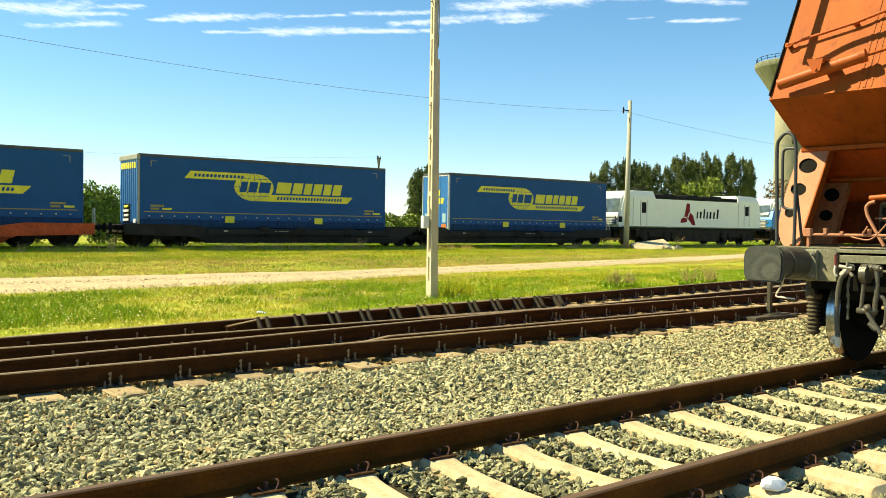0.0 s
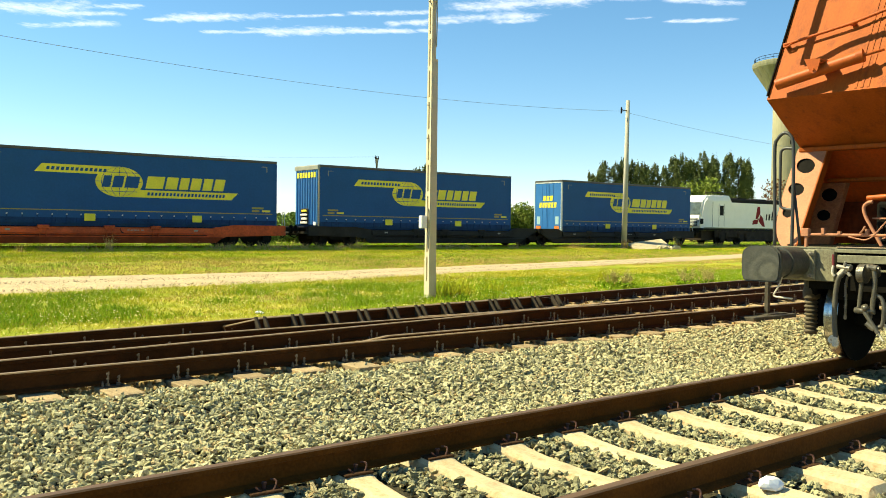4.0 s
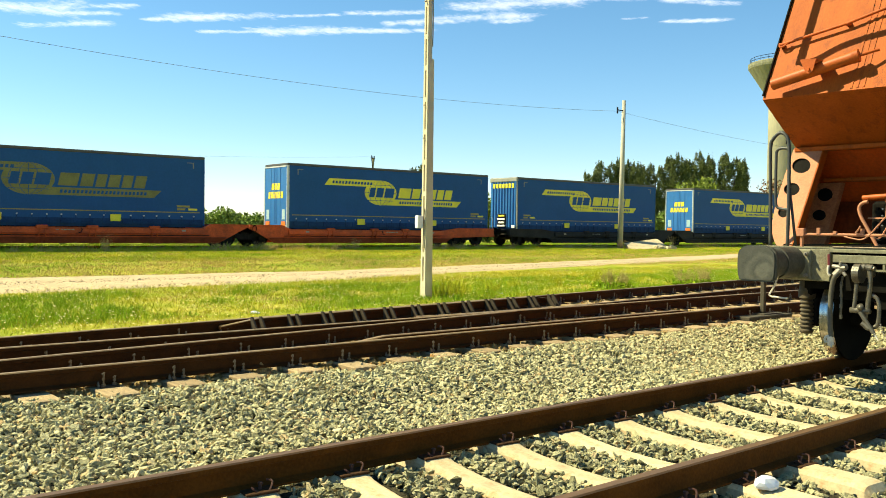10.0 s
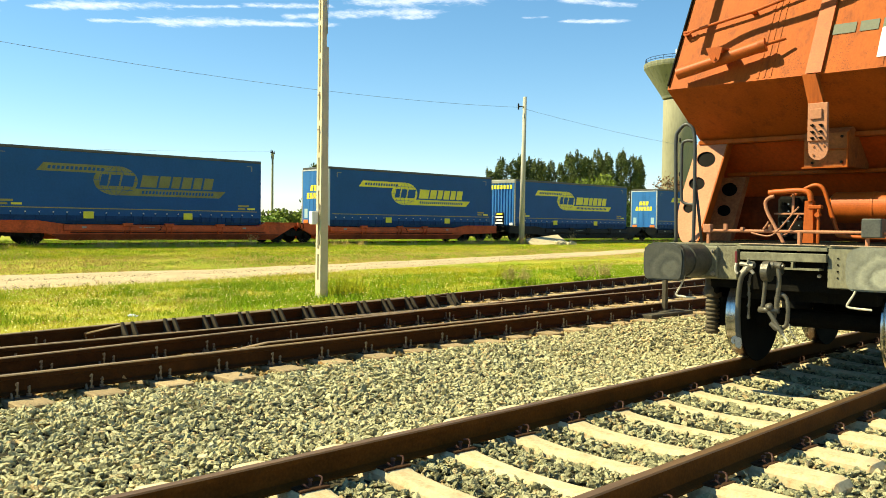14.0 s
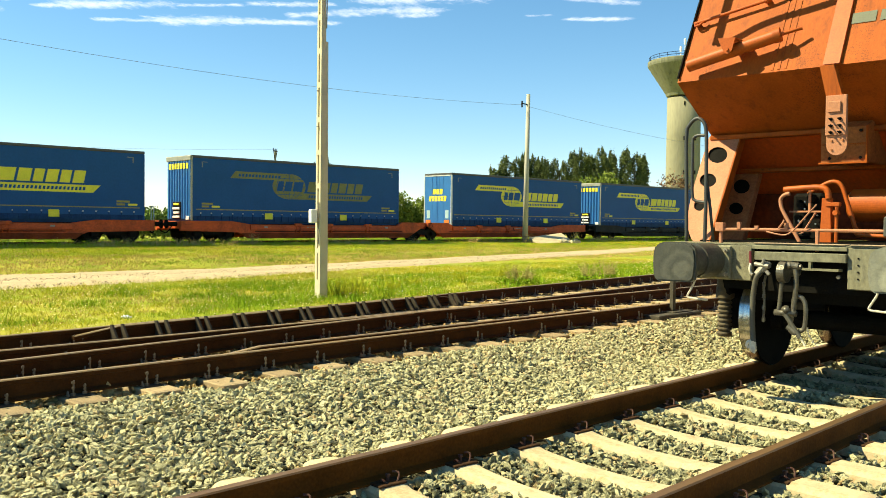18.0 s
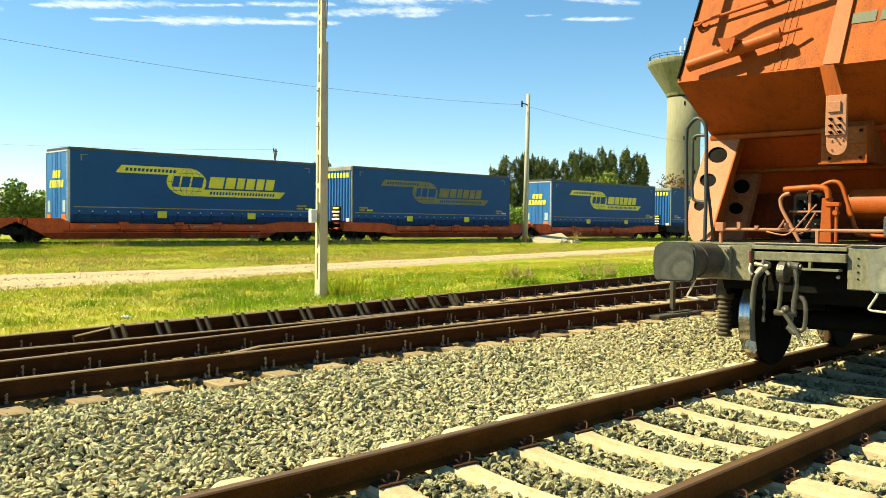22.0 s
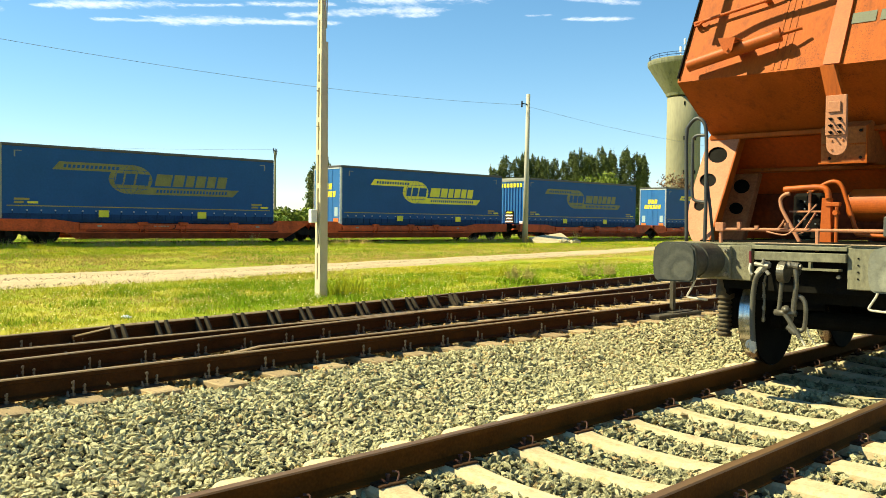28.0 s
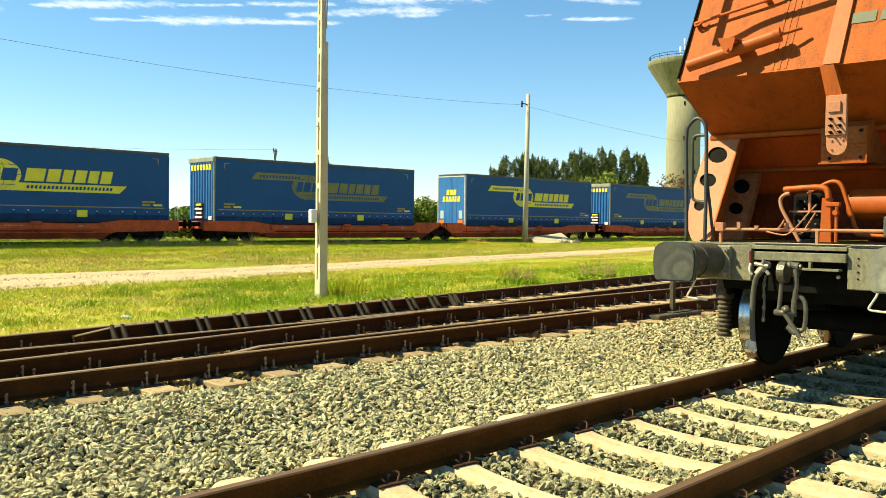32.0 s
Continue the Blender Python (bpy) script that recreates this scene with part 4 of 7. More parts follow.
    box(bm, 0.5, L - 0.5, 0.5, WT - 0.3, 0.38, 1.13)
    part("transformer_box", bm, M_UNDER, Lc)
    for xb in (3.9, L - 3.9):
        bm = B()
        box(bm, xb - 2.2, xb + 2.2, 0.08, 0.2, 0.62, 1.13, 0.03)
        box(bm, xb - 2.2, xb + 2.2, WT - 0.05, WT + 0.1, 0.62, 1.13, 0.03)
        for xa in (-1.3, 1.3):
            box(bm, xb + xa - 0.25, xb + xa + 0.25, 0.02, 0.08, 0.32, 0.8, 0.03)
        part("bogie_cover", bm, M_UNDER, Lc)
        for xa in (-1.75, -0.85, 0.85, 1.75):
            part("coil_spring", tube(B(), (xb + xa, 0.05, 0.55), (xb + xa, 0.05, 0.95), 0.10, 10), M_UNDER, Lc)
    for x in (3.9, L - 3.9):
        bogie(Lc, x, M_BOGIE, (-1.3, 1.3))
    for xe, sg in ((0.05, -1), (L - 0.05, 1)):
        for y in (0.5, 2.25):
            bm = B()
            tube(bm, (xe, y, 1.04), (xe + sg * 0.42, y, 1.04), 0.13, 12)
            tube(bm, (xe + sg * 0.42, y, 1.04), (xe + sg * 0.48, y, 1.04), 0.25, 16)
            part("buffer", bm, M_BLACK, Lc)
    if white:
        bm = B()
        poly(bm, [(7.25, 3.10), (7.62, 3.10), (7.66, 2.52), (7.25, 2.08), (6.98, 2.10)], -0.010)
        poly(bm, [(6.86, 2.06), (7.22, 2.02), (7.62, 2.38), (7.36, 1.98), (7.30, 1.72), (6.55, 1.64), (6.60, 1.92)], -0.010)
        poly(bm, [(7.70, 2.44), (8.06, 2.20), (8.36, 1.50), (8.00, 1.50), (7.42, 1.94)], -0.010)
        part("red_emblem", bm, M_LOCO_RED, Lc, "dark red three-bladed emblem")
        bm = B()
        x = 8.45
        for w, h in ((0.28, 0.5), (0.34, 0.5), (0.3, 0.7), (0.28, 0.5), (0.36, 0.5), (0.34, 0.5), (0.36, 0.72)):
            poly(bm, slant(x, x + w * 0.62, 2.02, 2.02 + h, 0.12), -0.008)
            x += w + 0.1
        part("dark_blocks", bm, M_LOCO_GREY, Lc, "row of dark grey blocks")
    else:
        bm = B()
        slab(bm, [(0.12, 1.32), (0.02, 1.5), (0.04, 2.1), (0.36, 2.85), (L - 0.36, 2.85), (L - 0.04, 2.1), (L - 0.02, 1.5), (L - 0.12, 1.32)], "y", -0.012, 0.004)
        part("blue_panel", bm, M_LOCO_BLUE, Lc, "blue lower body side")
        for sg, xx in ((1, 0.0), (-1, L)):
            bm = B()
            slab(bm, [(xx - sg * 0.02, 1.5), (xx - sg * 0.01, 2.1), (xx + sg * 0.25, 2.8), (xx + sg * 0.3, 2.8), (xx + sg * 0.06, 2.1), (xx + sg * 0.05, 1.5)], "y", 0.004, WT + 0.19)
            part("blue_nose", bm, M_LOCO_BLUE, Lc)
        bm = B()
        box(bm, 0.4, L - 0.4, -0.016, -0.002, 2.86, 2.94)
        part("red_line", bm, M_LAMP_RED, Lc)
    return Lc


TRAIN.append((locomotive("white_locomotive", True, "white electric locomotive with dark roof and red emblem"), 15.2))
TRAIN.append((locomotive("blue_locomotive", False, "blue and white locomotive behind the white one"), 33.8))

# ---- the standing hopper wagon: its end towards the camera ----
wagon = thing("hopper_wagon", "orange hopper wagon with grey buffer beam standing on the near track", "railway wagon", m=pose(0.05, 0, 0))
YW = YMID
SLOPE = (8.75 - 7.93) / (4.3 - 2.66)


def wall_x(z):
    """The leaning end wall's x at a height."""
    return 7.93 + SLOPE * (z - 2.66)


bm = B()
slab(bm, [(7.93, 2.66), (8.95, 4.7), (19.5, 4.7), (20.0, 2.66), (19.3, 2.2), (8.65, 2.2)], "y", YW - 1.485, YW + 1.485)
part("hopper", bm, M_ORANGE, wagon)
bm = B()
slab(bm, [(wall_x(2.70) - 0.03, 2.70), (wall_x(4.68) - 0.03, 4.68), (wall_x(4.68) + 0.02, 4.68), (wall_x(2.70) + 0.02, 2.70)], "y", YW + 1.474, YW + 1.487)
part("edge_strip", bm, M_BLACK, wagon, "dark edge strip of the end wall")
for y in (YW + 0.55, YW + 0.49, YW + 0.43, YW - 0.55):
    bm = B()
    slab(bm, [(wall_x(2.68) - 0.006, 2.68), (wall_x(4.68) - 0.006, 4.68), (wall_x(4.68) + 0.02, 4.68), (wall_x(2.68) + 0.02, 2.68)], "y", y - 0.012, y + 0.012)
    part("weld_seam", bm, M_ORANGE, wagon)
bm = B()
box(bm, 8.60, 8.75, YW - 1.48, YW + 1.48, 2.15, 2.199, 0.008)
part("ledge", bm, M_ORANGE, wagon)
bm = B()
slab(bm, [(8.72, 2.15), (9.35, 1.62), (9.35, 1.15), (9.5, 1.15), (9.5, 1.7), (8.9, 2.2)], "y", YW - 1.425, YW + 1.425)
part("lower_slope", bm, M_ORANGE_BOUNCE, wagon, "dirty orange lower hopper, paint brightened for bounce light")
bm = B()
box(bm, 8.98, 9.2, YW - 1.34, YW + 1.34, 1.83, 1.872, 0.008)
part("lower_ledge", bm, M_ORANGE, wagon)
# bulkhead whose darkened orange carries the deep shade behind the platform
part("grimy_bulkhead", box(B(), 9.30, 9.345, YW - 1.42, YW + 1.42, 1.145, 1.62), mat("sooty_orange_paint", (0.20, 0.036, 0.008), 0.7, spec=0.15, var=0.5, scale=3, fine=20, stain=0.6, stain_color=(0.03, 0.018, 0.012)), wagon, "stained bulkhead behind the platform, its shade put into the dark paint")


def ring(cy, cz, ry, rz, lean, n=28):
    """Outline of a cut-out in a strut, leaning with the plate."""
    return [(cy + ry * math.cos(2 * math.pi * k / n) + lean * math.sin(2 * math.pi * k / n), cz + rz * math.sin(2 * math.pi * k / n)) for k in range(n)]


def strut_plate(outline, holes, foot, lean, thick=0.014):
    """A leaning plate with round cut-outs: outline pairs of y and z, foot the x at z = 1.1."""
    bm = B()
    for loop in [outline] + holes:
        vs = [bm.verts.new((foot + lean * (z - 1.1), y, z)) for y, z in loop]
        for a, b in zip(vs, vs[1:] + vs[:1]):
            bm.edges.new((a, b))
    bmesh.ops.triangle_fill(bm, use_beauty=True, edges=bm.edges[:])
    back = bmesh.ops.extrude_face_region(bm, geom=bm.faces[:])["geom"]
    for v in back:
        if isinstance(v, bmesh.types.BMVert):
            v.co.x += thick
    bmesh.ops.recalc_face_normals(bm, faces=bm.faces[:])
    return bm


def edge_strip(low, high, foot, lean, deep, thick):
    """A flange turned back along the edge of a leaning plate."""
    bm = B()
    vs = [[bm.verts.new((foot + lean * (z - 1.1) + dx, y + dy, z)) for dx, dy in ((0, 0), (deep, 0), (deep, thick), (0, thick))] for y, z in (low, high)]
    for k in range(4):
        bm.faces.new((vs[0][k], vs[0][(k + 1) % 4], vs[1][(k + 1) % 4], vs[1][k]))
    bm.faces.new(vs[0][::-1])
    bm.faces.new(vs[1])
    bmesh.ops.recalc_face_normals(bm, faces=bm.faces[:])
    return bm


# darker orange that holds the inner strut's shade, with grime stains over it
M_SHADE_GRIME = mat("grimy_orange_paint", (0.42, 0.165, 0.065), 0.7, spec=0.08, var=0.3, scale=5, fine=40, stain=0.5, stain_color=(0.05, 0.03, 0.02))
for sg in (1, -1):
    def over(pts):
        """The same outline on this side of the wagon."""
        return [(y if sg > 0 else 2 * YW - y, z) for y, z in pts]

    edge = [(p.x, p.y) for p in bend([(4.245, 1.105, 0), (4.33, 1.165, 0), (4.43, 1.335, 0), (4.485, 1.60, 0), (4.512, 1.92, 0), (4.527, 2.19, 0)], 5)]
    strut = part("perforated_strut", strut_plate(over(edge + [(4.19, 2.19), (4.13, 1.105)]), [over(ring(4.36, 1.99, 0.105, 0.085, 0.032)), over(ring(4.365, 1.728, 0.09, 0.07, 0.027)), over(ring(4.361, 1.472, 0.056, 0.053, 0.02))], 7.88, 0.70),
                 M_PEACH, wagon, "pale orange perforated strut")
    part("strut_flange", edge_strip(*over([(4.127, 1.105), (4.187, 2.19)]), 7.879, 0.70, 0.115, -0.013 * sg), M_ORANGE, strut)
    # added black plate: stands in for the dark inside the cut-outs
    part("strut_web", strut_plate(over([(4.26, 1.13), (4.42, 1.34), (4.50, 1.92), (4.51, 2.17), (4.20, 2.17), (4.15, 1.13)]), [], 7.905, 0.70, 0.006), M_BLACK, strut, "black plate added behind the strut's holes as their shade")
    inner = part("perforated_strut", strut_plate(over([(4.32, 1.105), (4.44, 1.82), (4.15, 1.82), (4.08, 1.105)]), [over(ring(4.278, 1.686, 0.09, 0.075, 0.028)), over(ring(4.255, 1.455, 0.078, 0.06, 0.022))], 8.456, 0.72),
                 M_SHADE_GRIME, wagon, "inner perforated strut, shade put into its darker paint")
    part("strut_flange", edge_strip(*over([(4.077, 1.105), (4.147, 1.82)]), 8.455, 0.72, 0.09, -0.012 * sg), M_SHADE_GRIME, inner)
    # same added black backing for the inner strut's cut-outs
    part("strut_web", strut_plate(over([(4.30, 1.13), (4.42, 1.80), (4.17, 1.80), (4.10, 1.13)]), [], 8.48, 0.72, 0.006), M_BLACK, inner, "black plate added behind the strut's holes as their shade")

for sg in (1, -1):
    y0 = YW + sg * 1.44
    bm = B()
    slab(bm, [(8.36, 1.12), (8.20, 1.48), (8.63, 2.10), (9.4, 2.10), (9.4, 1.12)], "y", y0 - 0.01, y0 + 0.01)
    part("side_skirt", bm, M_ORANGE_BOUNCE, wagon, "dirty orange side skirt, paint brightened for bounce light")
# brake cylinder and rods on the end wall
CYL0, CYL1 = (4.342, 2.791), (3.512, 2.985)
bm = B()
tube(bm, (7.84, CYL0[0], CYL0[1]), (7.935, CYL1[0], CYL1[1]), 0.059, 40)
tube(bm, (7.925, CYL1[0] + 0.04, CYL1[1] - 0.009), (7.937, CYL1[0] - 0.02, CYL1[1] + 0.004), 0.065, 40)
part("brake_cylinder", bm, M_ORANGE_PIPE, wagon, "orange piston cylinder")
bm = B()
slab(bm, [(4.012, 2.996), (3.842, 2.984), (3.872, 2.874), (3.896, 2.848), (3.925, 2.845), (3.952, 2.866)], "x", 7.77, 7.785)
slab(bm, [(4.012, 2.996), (3.842, 2.984), (3.842, 2.970), (4.012, 2.982)], "x", 7.786, 8.06)
tube(bm, (7.755, 3.917, 2.885), (7.77, 3.917, 2.885), 0.015, 10)
part("cylinder_bracket", bm, M_ORANGE_PIPE, wagon)
bm = B()
tube(bm, (7.937, CYL1[0], CYL1[1]), (8.01, 3.33, 3.035), 0.016, 12)
tube(bm, (8.166, 4.446, 3.261), (8.229, 3.751, 3.388), 0.016, 10)
tube(bm, (8.229, 3.751, 3.388), (8.316, 3.117, 3.563), 0.016, 10)
pipe(bm, bend([(8.175, 4.446, 3.25), (8.15, 4.44, 3.235), (8.15, 4.40, 3.24), (8.16, 4.37, 3.262), (8.20, 4.36, 3.275)], 3), 0.012, 6)
for y, z, x in ((4.446, 3.261, 8.17), (3.76, 3.386, 8.232)):
    box(bm, x - 0.01, x + 0.09, y - 0.02, y + 0.02, z - 0.02, z + 0.02, 0.005)
part("brake_rod", bm, M_ORANGE_PIPE, wagon)
# made-up bar and bowed pipe above the view, casting the end wall's shadow bands
part("ladder_stile", slab(B(), [(7.595, 3.82), (7.83, 4.30), (7.97, 4.58), (7.99, 4.58), (7.85, 4.30), (7.615, 3.82)], "y", 4.73, 4.815), M_ORANGE, wagon)
part("ladder_bracket", box(B(), 7.95, 8.90, 4.49, 4.80, 4.545, 4.575, 0.004), M_ORANGE, wagon)
bm = B()
pipe(bm, bend([(7.60, 4.77, 3.84), (7.605, 4.61, 3.87), (7.65, 4.41, 3.97), (7.68, 4.21, 4.02), (7.69, 4.01, 4.06), (7.72, 3.68, 4.14), (7.80, 3.33, 4.25), (8.2, 3.1, 4.30), (8.76, 3.06, 4.31)], 5), 0.034, 8)
part("grab_rail", bm, M_ORANGE_PIPE, wagon, smooth=True)
# centre strap with bolted plate
bm = B()
slab(bm, [(2.996, 2.655), (3.115, 2.655), (3.05, 2.37), (2.915, 2.37)], "x", 7.86, 7.93)
part("strap", bm, M_ORANGE, wagon)
bm = B()
slab(bm, [(wall_x(2.67) - 0.035, 2.67), (wall_x(4.66) - 0.035, 4.66), (wall_x(4.66) + 0.01, 4.66), (wall_x(2.67) + 0.01, 2.67)], "y", 2.965, 3.105)
part("wall_channel", bm, M_ORANGE_PIPE, wagon)
bm = B()
pts = [(3.046, 2.39), (2.872, 2.39), (2.866, 1.968)] + [(2.951 + 0.085 * math.cos(a), 1.968 + 0.085 * math.sin(a)) for a in [math.pi * (1 + k / 10) for k in range(1, 10)]] + [(3.036, 1.968)]
slab(bm, pts, "x", 7.84, 7.86)
strap_plate = part("strap_plate", bm, M_PEACH, wagon, "pale bolted end plate")
bm = B()
box(bm, 7.824, 7.84, 2.868, 3.042, 2.05, 2.388, 0.004)
box(bm, 7.808, 7.824, 2.912, 3.018, 2.244, 2.335, 0.004)
part("cover_plate", bm, M_PEACH, strap_plate)
for z in (2.187, 2.13, 2.075):
    for y in (2.993, 2.919):
        bm = B()
        tube(bm, (7.812, y, z), (7.824, y, z), 0.014, 6)
        tube(bm, (7.772, y, z), (7.812, y, z), 0.007, 6)
        part("bolt", bm, M_BLACK, strap_plate)
for y, z in ((2.99, 2.005), (2.90, 2.01), (2.99, 1.93)):
    part("bolt", tube(B(), (7.83, y, z), (7.84, y, z), 0.009, 6), M_SHADE_GRIME, strap_plate)
bm = B()
slab(bm, [(8.42, 1.862), (8.42, 2.178), (8.56, 2.24), (9.0, 2.14), (9.0, 1.862)], "y", 2.90, 3.30)
# orange browned to hold the shade on the hood's front, plus stains
hood = part("bracket_box", bm, mat("oily_orange_paint", (0.34, 0.115, 0.032), 0.7, spec=0.08, var=0.35, scale=5, fine=40, stain=0.6, stain_color=(0.07, 0.035, 0.02)), wagon, "stained brown bracket hood under the hopper, shade put into its paint")
bm = B()
box(bm, 8.385, 8.44, 2.885, 3.31, 1.848, 1.861)
box(bm, 8.39, 8.42, 2.888, 2.899, 1.862, 2.178)
box(bm, 8.40, 8.42, 2.90, 3.30, 2.02, 2.03)
part("lip", bm, M_ORANGE, hood)
for y, z in ((2.95, 2.14), (2.95, 1.90), (3.22, 1.90), (3.22, 2.14)):
    part("bolt", tube(B(), (8.405, y, z), (8.42, y, z), 0.014, 6), M_BLACK, hood)
# lettering reduced to plain blocks, and a pale plate
M_OLIVE = mat("olive_print", (0.075, 0.08, 0.04), 0.6, var=0.2)
y = 2.95
for w in (0.20, 0.16, 0.15, 0.15, 0.16, 0.15, 0.16):
    bm = B()
    z0, z1 = 3.03, 3.13
    bm.faces.new([bm.verts.new((wall_x(zz) - 0.008, yy, zz)) for yy, zz in ((y, z0), (y - w, z0), (y - w, z1), (y, z1))])
    y -= w + 0.035
    part("print_block", bm, M_OLIVE, wagon, "olive print block")
bm = B()
bm.faces.new([bm.verts.new((wall_x(zz) - 0.01, yy, zz)) for yy, zz in ((2.52, 2.76), (2.2, 2.76), (2.2, 3.04), (2.52, 3.04))])
part("info_plate", bm, M_WHITE, wagon, "white information plate")

# handrails at the far corner
M_HANDRAIL = mat("handrail_grey", (0.045, 0.045, 0.040), 0.5, var=0.3, scale=6, fine=40)
bm = B()
pipe(bm, bend([(7.80, 4.303, 1.11), (7.80, 4.314, 1.646), (7.80, 4.324, 2.12), (7.80, 4.296, 2.222), (7.80, 4.222, 2.281), (7.80, 4.152, 2.244), (7.80, 4.122, 2.14), (7.80, 4.115, 1.853), (7.80, 4.113, 1.484), (7.80, 4.117, 1.11)], 5), 0.018, 8)
pipe(bm, bend([(7.80, 4.121, 2.115), (7.80, 4.20, 2.122), (7.80, 4.247, 2.102), (7.80, 4.258, 2.044), (7.80, 4.258, 1.805), (7.80, 4.253, 1.575), (7.80, 4.235, 1.52), (7.80, 4.177, 1.50), (7.80, 4.114, 1.494)], 5), 0.015, 8)
pipe(bm, [(7.82, 4.115, 1.70), (7.85, 4.086, 1.379), (7.85, 4.052, 1.11)], 0.014, 8)
part("handrail", bm, M_HANDRAIL, wagon, "dark grey bent handrail", smooth=True)
# end rail
bm = B()
tube(bm, (7.55, 3.83, 1.285), (7.55, 2.15, 1.285), 0.014, 10)
for y in (3.83, 2.98, 2.42, 2.15):
    box(bm, 7.535, 7.565, y - 0.014, y + 0.014, 1.11, 1.285, 0.004)
box(bm, 7.52, 7.57, 3.795, 3.875, 1.265, 1.345, 0.006)
for y, h in ((3.66, 0.06), (3.5, 0.03), (3.24, 0.055)):
    box(bm, 7.53, 7.56, y - 0.015, y + 0.015, 1.29, 1.29 + h)
pipe(bm, bend([(7.52, 3.40, 1.27), (7.50, 3.30, 1.25), (7.49, 3.22, 1.245), (7.49, 3.15, 1.29), (7.50, 3.06, 1.40), (7.52, 2.98, 1.50)], 4), 0.007, 6)
pipe(bm, bend([(7.53, 3.30, 1.30), (7.51, 3.26, 1.34), (7.51, 3.245, 1.37)], 3), 0.008, 6)
part("end_rail", bm, M_PEACH, wagon, "pale orange operating rail").location.z = -0.04
bm = B()
box(bm, 7.48, 7.6, 2.29, 2.45, 1.20, 1.36, 0.01)
part("lamp_bracket", bm, M_WORN, wagon, "pale grey bracket box")
# tank, pipes and valves on the platform
bm = B()
tube(bm, (8.70, 3.09, 1.479), (8.70, 1.72, 1.479), 0.150, 48)
tube(bm, (8.70, 3.125, 1.479), (8.70, 3.09, 1.479), 0.115, 48, r2=0.150)
tube(bm, (8.70, 2.74, 1.479), (8.70, 2.715, 1.479), 0.155, 48)
part("air_tank", bm, M_ORANGE_PIPE, wagon, "orange air tank", smooth=False)
bm = B()
pipe(bm, bend([(8.1, 3.50, 1.61), (8.1, 3.40, 1.617), (8.1, 3.2, 1.625), (8.1, 3.12, 1.60), (8.1, 3.10, 1.52)], 5), 0.027, 10)
part("thick_pipe", bm, M_ORANGE_PIPE, wagon, "thick orange pipe", smooth=True)
bm = B()
pipe(bm, bend([(8.08, 3.44, 1.572), (8.08, 3.48, 1.565), (8.08, 3.517, 1.535), (8.08, 3.522, 1.49), (8.08, 3.50, 1.42), (8.08, 3.437, 1.307), (8.08, 3.331, 1.12)], 5), 0.018, 8)
part("bent_brace", bm, M_PEACH, wagon, "pale orange bent brace", smooth=True)
bm = B()
pipe(bm, bend([(8.3, 3.413, 1.532), (8.3, 3.312, 1.603), (8.3, 3.187, 1.672), (8.3, 3.113, 1.68), (8.3, 3.063, 1.639), (8.3, 3.026, 1.538), (8.3, 2.969, 1.362), (8.3, 2.928, 1.252), (8.3, 2.837, 1.204), (8.3, 2.0, 1.19)], 6), 0.019, 10)
part("arched_pipe", bm, M_ORANGE_PIPE, wagon, "arched orange pipe", smooth=True)
bm = B()
slab(bm, [(3.17, 1.12), (3.07, 1.12), (3.085, 1.53), (3.155, 1.53)], "x", 8.09, 8.16)
part("post", bm, M_ORANGE_PIPE, wagon)
bm = B()
tube(bm, (8.1, 3.03, 1.12), (8.1, 3.03, 1.46), 0.016, 8)
box(bm, 8.08, 8.13, 3.0, 3.12, 1.455, 1.49, 0.005)
tube(bm, (8.07, 3.035, 1.40), (8.13, 3.035, 1.40), 0.024, 8)
part("valve_post", bm, M_ORANGE_PIPE, wagon)
bm = B()
box(bm, 8.24, 8.40, 3.20, 3.48, 1.16, 1.58, 0.03)
part("valve_block", bm, M_BLACK, wagon, "black valve block with bolts")
for k in range(22):
    y, z = 3.22 + random.uniform(0, 0.24), 1.2 + random.uniform(0, 0.34)
    part("valve_port", tube(B(), (8.17 + random.uniform(0, 0.03), y, z), (8.25, y, z), random.uniform(0.014, 0.04), 9), M_BLACK, wagon)
for k in range(12):
    y, z = 3.22 + random.uniform(0, 0.24), 1.2 + random.uniform(0, 0.34)
    part("valve_screw", tube(B(), (8.155, y, z), (8.175, y, z), 0.007, 6), M_STEEL, wagon)
bm = B()
box(bm, 8.15, 8.17, 3.28, 3.30, 1.42, 1.60)
box(bm, 8.15, 8.17, 3.10, 3.47, 1.405, 1.42)
pipe(bm, [(8.12, 3.40, 1.20), (8.12, 3.33, 1.22), (8.12, 3.22, 1.40)], 0.008, 6)
part("thin_rod", bm, M_PEACH, wagon)
# headstock
M_DUST = mat("dusty_tan_steel", (0.42, 0.30, 0.19), 0.8, var=0.35, scale=6, fine=40, stain=0.5, stain_color=(0.10, 0.07, 0.05))
bm = B()
box(bm, 7.50, 7.56, YW + 0.50, YW + 1.27, 0.80, 1.11, 0.008)
box(bm, 7.50, 7.56, YW - 1.27, YW - 0.30, 0.77, 1.11, 0.008)
box(bm, 7.465, 7.60, YW - 0.30, YW + 0.46, 0.985, 1.058, 0.004)
box(bm, 7.49, 7.58, YW - 0.30, YW + 0.50, 1.078, 1.112, 0.004)
box(bm, 7.50, 7.9, YW - 1.27, YW + 1.27, 1.112, 1.125)
box(bm, 7.45, 7.55, YW - 0.25, YW + 0.1, 0.915, 0.932)
box(bm, 7.47, 7.52, YW - 0.02, YW + 0.0, 0.932, 0.985)
part("headstock", bm, M_BEAM, wagon, "grey-green steel buffer beam")
